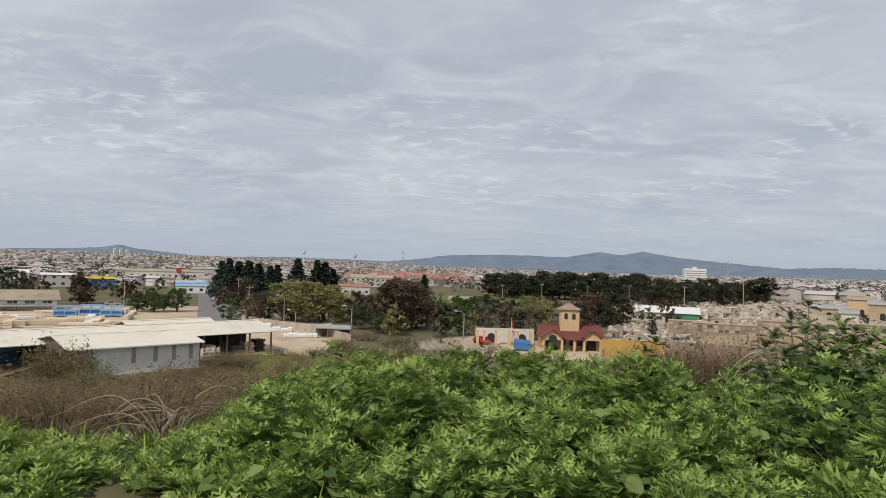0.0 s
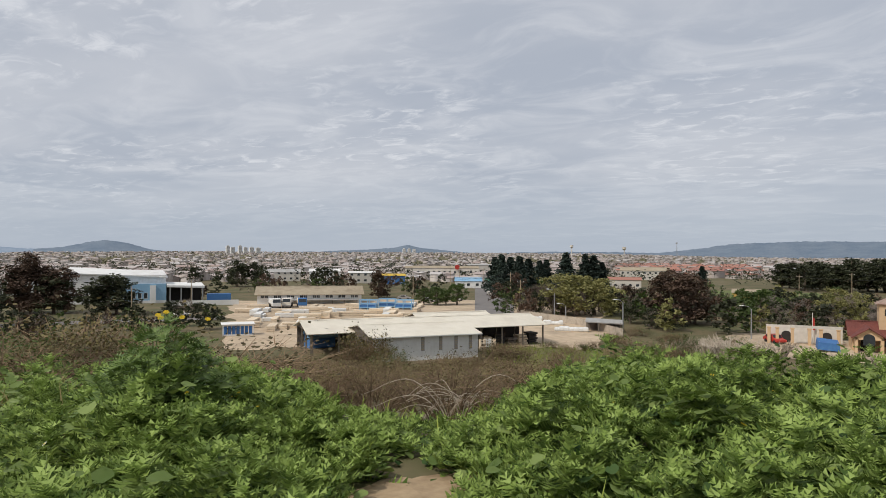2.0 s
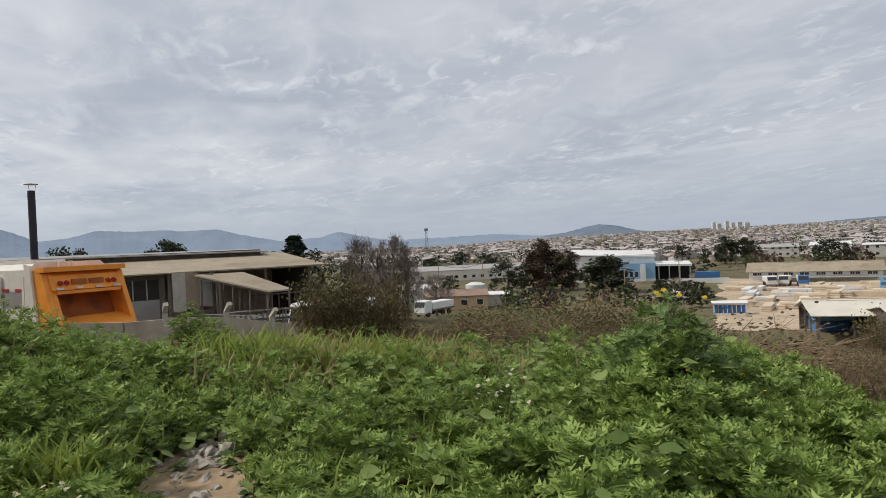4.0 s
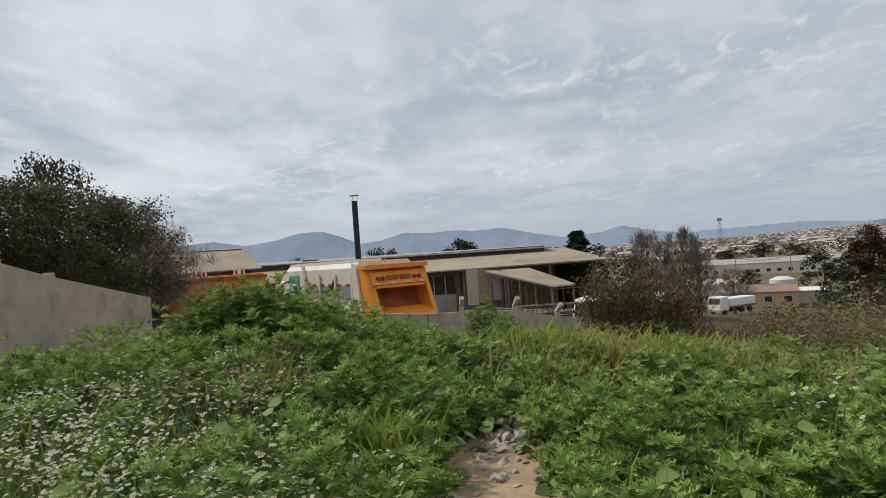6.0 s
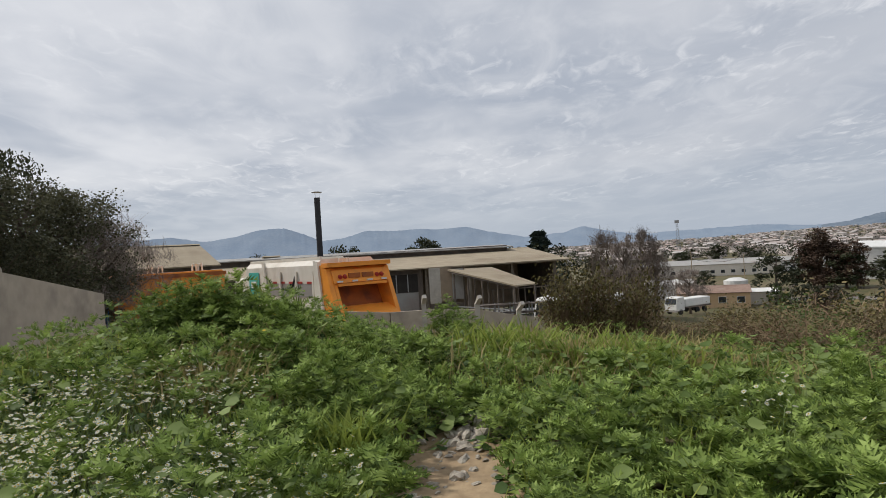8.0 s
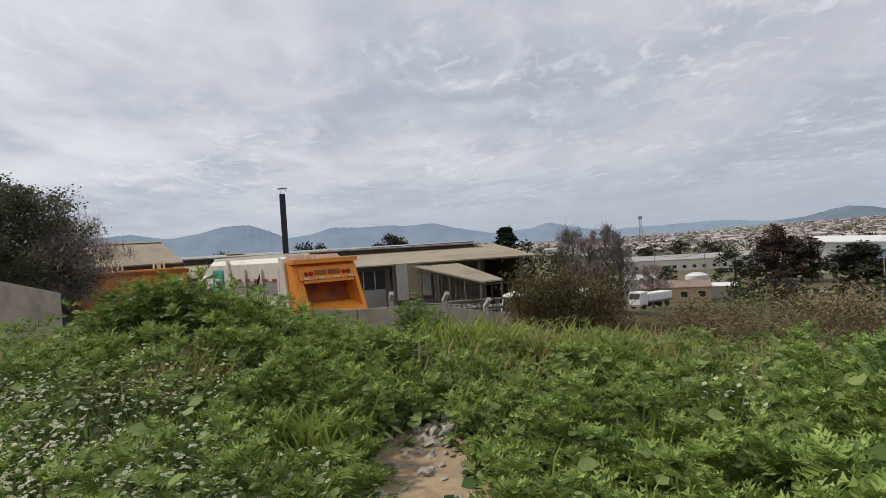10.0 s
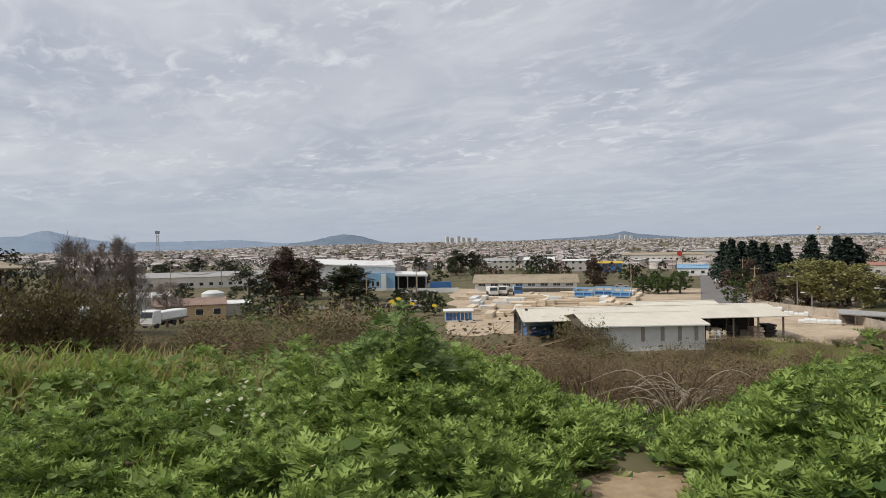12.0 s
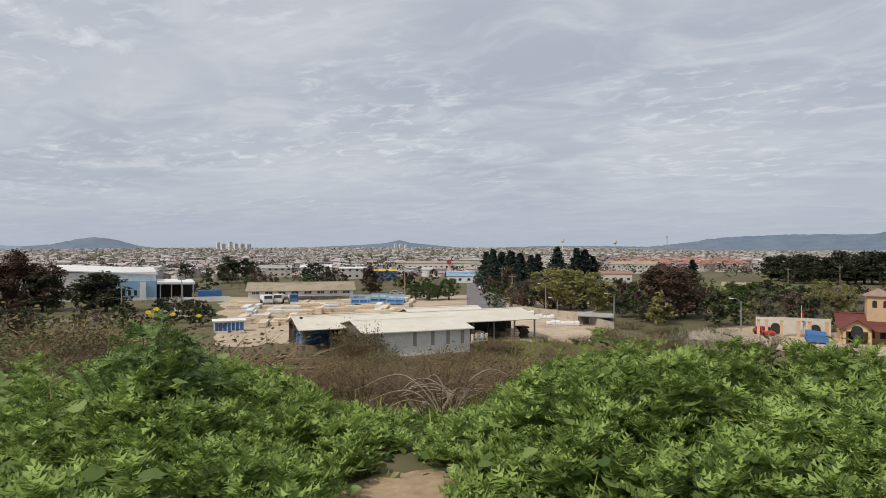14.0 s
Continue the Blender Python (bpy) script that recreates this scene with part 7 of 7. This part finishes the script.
# the closed thicket lower down, past counting
def thicket(name, n, az0, az1, d0, d1, srcs, label, seed, grow_=1.0):
    rng = np.random.default_rng(seed)
    az, d = np.radians(rng.uniform(az0, az1, n)), d0 + (d1 - d0) * rng.random(n) ** 0.8
    x, y = -np.sin(az) * d, np.cos(az) * d
    p = np.stack([x, y, land(x, y) - 0.05], -1)
    pick = rng.integers(0, len(srcs), n)
    t = tagged(new(name), label, "scrub", kind="stuff")
    for child in ("branchwork", "foliage"):
        got = []
        for k, src in enumerate(srcs):
            me = [c for c in src.children if c.name.startswith(child)]
            if not me or not (pick == k).any():
                continue
            me = me[0].data
            v = np.empty(len(me.vertices) * 3, np.float32)
            me.vertices.foreach_get("co", v)
            f = np.empty(len(me.loops), np.int32)
            me.loops.foreach_get("vertex_index", f)
            m = int((pick == k).sum())
            s_ = rng.uniform(1.1, 2.1, m) * (1 + d[pick == k] / 110) * grow_
            mt = turns(rng.uniform(0, 6.28, m), rng.uniform(-.12, .12, m), rng.uniform(-.12, .12, m), s_)
            high = s_ * rng.uniform(0.7, 1.1, m)
            k2 = np.minimum(1.0, lid(np.degrees(az[pick == k]), d[pick == k]) * rng.uniform(0.5, 1.05, m) / (high * 1.1))
            mt *= np.maximum(k2, 0.6)[:, None, None]
            mt[:, 2] *= (high / s_ * k2 / np.maximum(k2, 0.6))[:, None]
            got.append(spread((v.reshape(-1, 3), f.reshape(-1, 3)), mt, p[pick == k]))
        v, f = joined(got)
        o = tagged(new(child, big_mesh(child, v, [f], "twig" if child == "branchwork" else "scrub")), kind="stuff")
        o.parent = t


thicket("scrub_thicket", 140, 8, 62, 20, 74, [SC[0], SC[6], SC[2]], "closed brown and olive thicket down the slope", 3)
thicket("scrub_thicket_east", 46, -42, 8, 18, 66, [SC[0], SC[1]], "closed brown thicket below the cemetery", 4)
for ob in SC + [dead]:
    for c in ob.children_recursive + [ob]:
        bpy.data.objects.remove(c)

# ---------------------------------------------------------------- trees
def crown_arrays(rng, centres, radii, per, size, flat=1.0):
    """Leaf clumps: small tilted leaves gathered round each centre."""
    k = len(centres)
    c, r = np.repeat(centres, per, 0), np.repeat(radii, per)
    o = rng.normal(0, 1, (k * per, 3))
    o /= np.linalg.norm(o, axis=1, keepdims=True)
    o *= (rng.random(k * per) ** 0.45)[:, None]
    o[:, 2] *= flat
    p = c + o * r[:, None]
    lf = (np.array([(0, 0, 0), (0.42, 0.45, 0.1), (0, 1, -0.1), (-0.42, 0.5, 0.1)]), np.array([(0, 1, 2), (0, 2, 3)]))
    n = len(p)
    return spread(lf, turns(rng.uniform(0, 6.28, n), rng.uniform(-1.2, 1.2, n), rng.uniform(-1.2, 1.2, n), rng.uniform(0.6, 1.4, n) * size), p)


def tree(kind, seed, leafmat, label, clumps=34, per=34, size=0.06):
    """A tree 1 high, with trunk, limbs and a crown in its habit."""
    rng = np.random.default_rng(seed)
    t = thing("tree", Matrix.Translation((0, 0, -500)), label, "tree", "trees")
    m = Mesh()
    if kind == "conifer":
        m.tube([(0, 0, -0.03), (0.01, 0, 0.5), (0, 0, 0.98)], [0.025, 0.016, 0.003], 6)
        u = np.sort(rng.random(clumps)) ** 0.8
        a = np.arange(clumps) * 2.4 + rng.uniform(-.5, .5, clumps)
        w = 0.23 * (1 - u) ** 0.9 + 0.008
        rr = w * rng.uniform(0.35, 1.0, clumps)
        z = 0.06 + 0.90 * u
        cen = np.stack([np.cos(a) * rr, np.sin(a) * rr, z], -1)
        rad = 0.022 + 0.075 * (1 - u)
        flat = 0.55
    elif kind == "spread":
        m.tube([(0, 0, -0.03), (0.02, 0.01, 0.25), (0, 0, 0.6)], [0.035, 0.028, 0.01], 6)
        a = rng.uniform(0, 6.28, clumps)
        z = 0.12 + 0.78 * rng.random(clumps) ** 0.8
        w = 0.42 * np.sqrt(np.clip(1 - ((z - 0.48) / 0.47) ** 2, 0.02, 1)) * rng.uniform(0.75, 1.2, clumps)
        rr = w * np.sqrt(rng.random(clumps))
        cen = np.stack([np.cos(a) * rr, np.sin(a) * rr, z], -1)
        rad = rng.uniform(0.05, 0.13, clumps)
        flat = 0.75
    else:  # tall, ragged
        m.tube([(0, 0, -0.03), (0.015, 0.01, 0.4), (-0.01, 0, 0.9)], [0.022, 0.016, 0.005], 6)
        a = rng.uniform(0, 6.28, clumps)
        z = 0.10 + 0.84 * rng.random(clumps)
        w = 0.24 * np.sqrt(np.clip(1 - ((z - 0.45) / 0.52) ** 2, 0.03, 1)) * rng.uniform(0.7, 1.3, clumps)
        rr = w * np.sqrt(rng.random(clumps))
        cen = np.stack([np.cos(a) * rr, np.sin(a) * rr, z], -1)
        rad = rng.uniform(0.045, 0.10, clumps)
        flat = 0.8
    for c in cen[:: 3]:
        z0 = max(0.1, c[2] - 0.12 - 0.4 * math.hypot(c[0], c[1]))
        m.tube([(0, 0, z0), (c[0] * 0.5, c[1] * 0.5, (z0 + c[2]) / 2 - 0.01), tuple(c)], [0.010, 0.006, 0.002], 3)
    part("trunk", m, "bark", t)
    if leafmat == "bare":
        p = np.repeat(cen, per, 0) + rng.normal(0, 1, (len(cen) * per, 3)) * np.repeat(rad, per)[:, None] * 0.3
        q = p + (rng.normal(0, 1, p.shape) + np.array([0, 0, 0.45])) * np.repeat(rad, per)[:, None] * 0.42
        v, f = ribbons(p, q, size * 0.075)
    else:
        v, f = crown_arrays(rng, cen, rad, per, size, flat)
    o = tagged(new("crown", big_mesh("crown", v, [f], leafmat)), kind="stuff")
    o.parent = t
    return t


T = {
    "pine": [tree("conifer", s, "pine", "dark dense conifer rising over the road", 90, 40, 0.036) for s in (1, 2)],
    "gum": [tree("tall", s, "gum", "tall dark evergreen tree with a ragged crown", 48, 50, 0.036) for s in (3, 4)],
    "round": [tree("spread", s, "leaf", "rounded mid-green leafy tree", 70, 64, 0.036) for s in (5, 6)],
    "willow": [tree("spread", s, "willow", "yellow-green spring tree in new leaf", 52, 60, 0.034) for s in (7, 8)],
    "bare": [tree("spread", s, "bare", "bare grey-brown tree with fine twigs", 100, 70, 0.04) for s in (9, 10)],
    "rufous": [tree("tall", s, "rufous", "dark reddish-brown tree with a ragged crown", 60, 64, 0.029) for s in (11, 12)],
    "dusk": [tree("spread", s, "gum", "broad dark olive evergreen tree", 64, 60, 0.037) for s in (13, 14)],
}
R = random.Random(17)


def grow(kind, az, d, top, wide=1.0):
    """A tree at that direction and distance whose top stands at the given height over the horizon, in degrees."""
    p = at(az, d)
    h = EYE + d * math.tan(radians(top)) - p.z
    c = copy_thing(R.choice(T[kind]), pose(p.x, p.y, p.z, 0, 0, R.uniform(0, 360)))
    wide *= 1.25
    c.scale = (h * wide * R.uniform(0.92, 1.08), h * wide * R.uniform(0.92, 1.08), h)


TREES = (
    # the dark conifers and the spring trees by the road
    "pine 19.2 240 0.1 1.2;pine 18.6 236 0.35 1.2;pine 17.8 238 0.1 1.3;pine 17.0 232 0.2 1.3;pine 16.2 240 -0.05 1.3;pine 15.2 236 -0.2 1.1;pine 14.6 240 -0.1 1.0;pine 12.9 228 0.55 1.1;"
    "pine 11.2 226 0.45 1.1;pine 10.5 228 0.3 1.2;pine 9.8 230 -0.3 1.2;pine 18.2 230 -0.8 1.4;pine 16.6 228 -1.0 1.4;"
    "rufous 17.2 215 -1.3 1.0;willow 13.2 158 -1.35 1.2;willow 11.8 156 -1.2 1.3;willow 10.4 158 -1.5 1.2;willow 10.0 168 -2.2 0.85;willow 9.0 170 -2.4 0.8;willow 12.0 168 -2.3 0.9;bare 15.2 160 -2.4 0.9;bare 14.0 158 -2.2 0.9;bare 13.0 156 -2.7 0.9;"
    "bare 12.0 154 -2.8 0.9;bare 16.2 162 -2.9 0.9;bare 11.2 158 -2.8 0.8;round 17.4 190 -2.9 0.9;round 18.2 200 -2.6 0.8;dusk 16.6 205 -2.6 1.0;"
    "rufous 4.2 142 -0.9 1.1;rufous 3.2 140 -1.0 1.1;rufous 5.0 145 -1.5 1.0;rufous 2.2 146 -1.4 1.0;rufous 7.6 165 -2.2 1.0;rufous 8.4 170 -2.8 0.9;dusk 6.4 150 -3.2 1.0;dusk 7.4 140 -3.8 0.9;dusk 5.6 132 -4.2 0.9;"
    "pine 1.6 300 -0.6 1.2;dusk 0.6 170 -2.9 0.8;bare 1.2 150 -3.0 0.9;"
    # the middle row and the dark wood behind it
    "round -1.6 160 -2.4 0.9;round -2.8 158 -2.3 0.95;round -3.8 165 -2.9 0.9;dusk -5.6 168 -2.9 1.1;dusk -6.6 172 -2.6 1.0;willow -8.0 160 -2.0 1.1;willow -9.2 158 -2.3 1.0;dusk -9.8 175 -2.9 0.9;"
    "rufous -13.0 168 -1.7 1.2;rufous -13.9 172 -1.6 1.2;gum -15.0 175 -1.5 1.3;gum -16.0 178 -1.9 1.3;gum -14.4 170 -2.4 1.2;dusk -12.2 176 -2.6 1.0;round -0.4 165 -3.2 0.8;bare -7.4 150 -3.4 0.8;bare -10.6 150 -3.2 0.8;"
    # by the yard and the town's edge
    "rufous 29.7 214 -1.15 1.25;rufous 29.2 216 -1.9 1.2;round 25.6 184 -2.7 1.1;round 24.4 182 -2.6 1.1;round 22.6 184 -2.3 0.95;round 23.6 186 -2.9 1.0;"
    "gum 34.4 300 -0.9 1.2;gum 35.2 305 -1.0 1.2;gum 33.6 308 -1.2 1.2;dusk 40.4 300 -0.45 0.8;gum 41.9 298 -0.3 1.3;dusk 42.0 302 -1.0 0.9;dusk 45.3 330 -0.9 0.9;dusk 39.8 296 -1.0 0.8;"
    "gum 51.9 166 -1.45 1.8;gum 51.2 168 -1.7 1.8;dusk 52.6 168 -2.4 0.8;rufous 54.8 176 -0.9 1.1;gum 55.5 176 -1.3 1.4;rufous 57.0 178 0.25 0.9;rufous 56.4 178 -0.7 1.3;rufous 57.6 180 -0.7 1.4;gum 58.0 182 -1.2 1.2;"
    "rufous 44.6 230 -2.5 1.3;dusk 43.8 215 -2.9 1.2;dusk 47.0 158 -3.7 1.4;dusk 45.0 156 -3.9 1.3;bare 46.0 157 -3.6 1.0;round 33.4 205 -3.0 0.8;"
    # west
    "bare 73.4 112 1.35 0.42;bare 70.6 114 1.45 0.42;bare 72.0 110 0.8 0.5;bare 69.4 112 -0.8 0.5;pine 79.2 92 1.7 1.25;dusk 79.6 92 0.6 0.9;dusk 89.6 118 1.75 0.75;dusk 96.7 125 1.5 0.6;dusk 104.2 118 1.1 0.35;"
    "gum 60.2 150 -1.6 1.2;dusk 65.6 170 -2.7 0.9;bare 66.8 120 -2.4 0.8;gum 64.4 300 -0.6 1.2;dusk 67.0 290 -1.0 1.2;dusk 69.8 280 -1.0 1.2;dusk 62.2 300 -0.8 1.2;gum 74.6 200 -1.0 1.2;"
)
for row in "".join(TREES).split(";"):
    if row:
        kind, *num = row.split()
        grow(kind, *(float(x) for x in num))
for k in range(26):
    az = -4.3 - k * 0.52
    grow("gum", az, 330 + R.uniform(-14, 20), 0.08 + R.uniform(-0.5, 0.12), 1.5)
for k in range(20):
    az = -17.6 - k * 0.5
    grow(R.choice(("gum", "dusk")), az, 300 + R.uniform(-20, 60), R.uniform(-0.9, 0.0) if az > -26.5 else R.uniform(-1.2, -0.4), 1.3)
# undergrowth between the trees, past counting
def undergrowth(kind, mat, label, spots, seed):
    src = tree("spread", seed, mat, "x", 20, 24, 0.075)
    me = [c for c in src.children if c.name.startswith("crown")][0].data
    v, f = np.empty(len(me.vertices) * 3, np.float32), np.empty(len(me.loops), np.int32)
    me.vertices.foreach_get("co", v)
    me.loops.foreach_get("vertex_index", f)
    rng = np.random.default_rng(seed)
    p, hs, ws = [], [], []
    for az, d, top, wide in spots:
        g = at(az, d, -0.3)
        p.append(tuple(g))
        hs.append(EYE + d * math.tan(radians(top)) - g.z)
        ws.append(wide)
    n = len(p)
    mt = turns(rng.uniform(0, 6.28, n), np.zeros(n), np.zeros(n), np.array(hs))
    mt[:, :2] *= np.array(ws)[:, None, None]
    stuff(kind, spread((v.reshape(-1, 3), f.reshape(-1, 3)), mt, np.array(p)), mat, label, "bushes")
    for c in src.children_recursive + [src]:
        bpy.data.objects.remove(c)


SPOTS = [[] for _ in range(5)]
for k in range(160):
    az = R.uniform(-10.5, 19.0)
    d = R.uniform(126, 230) if az < 7 else R.uniform(148, 230)
    SPOTS[R.choice((0, 1, 2, 3, 4, 1, 0))].append((az, d, -1.7 - 2.0 * R.random() - (230 - d) * 0.008, R.uniform(0.9, 1.4)))
for k in range(46):
    SPOTS[R.randrange(4)].append((R.uniform(43.5, 61), R.uniform(118, 150), R.uniform(-5.2, -4.0), R.uniform(0.9, 1.3)))
for k in range(50):
    SPOTS[R.randrange(4)].append((R.uniform(20, 45), R.uniform(215, 340), R.uniform(-2.4, -1.5), 1.1))
for k in range(20):
    SPOTS[R.randrange(4)].append((R.uniform(-22, -10), R.uniform(175, 260), R.uniform(-2.8, -1.9), 1.1))
for (kind, mt_, lb), sp, sd in zip((("bare_undergrowth", "bare", "bare grey-brown undergrowth between the trees"), ("dark_undergrowth", "gum", "dark olive undergrowth between the trees"), ("green_undergrowth", "leaf", "green undergrowth between the trees"),
                                   ("brown_undergrowth", "rufous", "reddish-brown undergrowth between the trees"), ("yellow_undergrowth", "willow", "yellow-green undergrowth between the trees")), SPOTS, range(41, 46)):
    undergrowth(kind, mt_, lb, sp, sd)
grow("gum", -27.0, 300, 0.15, 1.6)
grow("gum", -26.4, 302, -0.1, 1.5)
for az, d, top in ((-30.6, 140, -3.2), (-32.4, 138, -3.2), (-33.8, 175, -2.4), (-18.5, 150, -3.8), (-36, 150, -2.6)):
    grow("dusk", az, d, top, 0.55)
# the great thorny tree behind the wall, with a taller one beyond
hedge = [tree("spread", s, "hedge", "great dark spreading tree behind the wall", 150, 120, 0.013) for s in (31, 32)]
tall = tree("spread", 33, "gum", "rounded dark tree standing over the rest", 70, 80, 0.02)
thorn = tree("spread", 34, "bare", "half-bare thorny tree at the edge of the thicket", 160, 90, 0.02)
for src, az, d, top, wide in ((hedge[0], 126.5, 25, 9.0, 1.2), (hedge[1], 121.3, 25.5, 8.7, 1.15), (hedge[0], 118.6, 26.5, 7.3, 0.9), (hedge[1], 131.5, 24, 9.2, 1.2), (tall, 122.8, 40, 11.0, 0.6), (thorn, 116.4, 27, 5.0, 1.15), (hedge[1], 121.0, 24.5, 3.6, 1.1), (hedge[0], 124, 23.5, 4.2, 1.1)):
    p = at(az, d)
    h = EYE + d * math.tan(radians(top)) - p.z
    c = copy_thing(src, pose(p.x, p.y, p.z, 0, 0, R.uniform(0, 360)))
    c.scale = (h * wide, h * wide, h)
for src in [x for k in T.values() for x in k] + hedge + [tall, thorn]:
    for c in src.children_recursive + [src]:
        bpy.data.objects.remove(c)

# trees of the town, past counting
n = 4200
az = np.radians(RNG.uniform(-42, 86, n))
d = 360 + 2900 * RNG.random(n) ** 1.35
x, y = -np.sin(az) * d, np.cos(az) * d
cen = np.stack([x, y, land(x, y) + RNG.uniform(2.5, 5.5, n)], -1)
v, f = crown_arrays(RNG, cen, RNG.uniform(1.8, 4.4, n), 34, 1.0, 0.9)
stuff("town_trees", (v, f), "gum", "dark trees scattered through the town", "trees")

# roadside wires
for (a0, d0), (a1, d1) in (((26.6, 185), (17.8, 210)), ((17.8, 210), (16.9, 170)), ((-5.5, 230), (-13.0, 260)), ((-13, 260), (-21, 240)), ((62.5, 180), (66.5, 190))):
    p, q = at(a0, d0, 8.4), at(a1, d1, 8.2)
    m = Mesh()
    for o in (-0.7, 0.7):
        m.tube([p.lerp(q, k / 8) + Vector((o, 0, -1.2 * math.sin(math.pi * k / 8))) for k in range(9)], [0.03] * 9, 4)
    one("power_line", m, "rubber", "thin black power lines sagging between poles", "cable", "power lines")
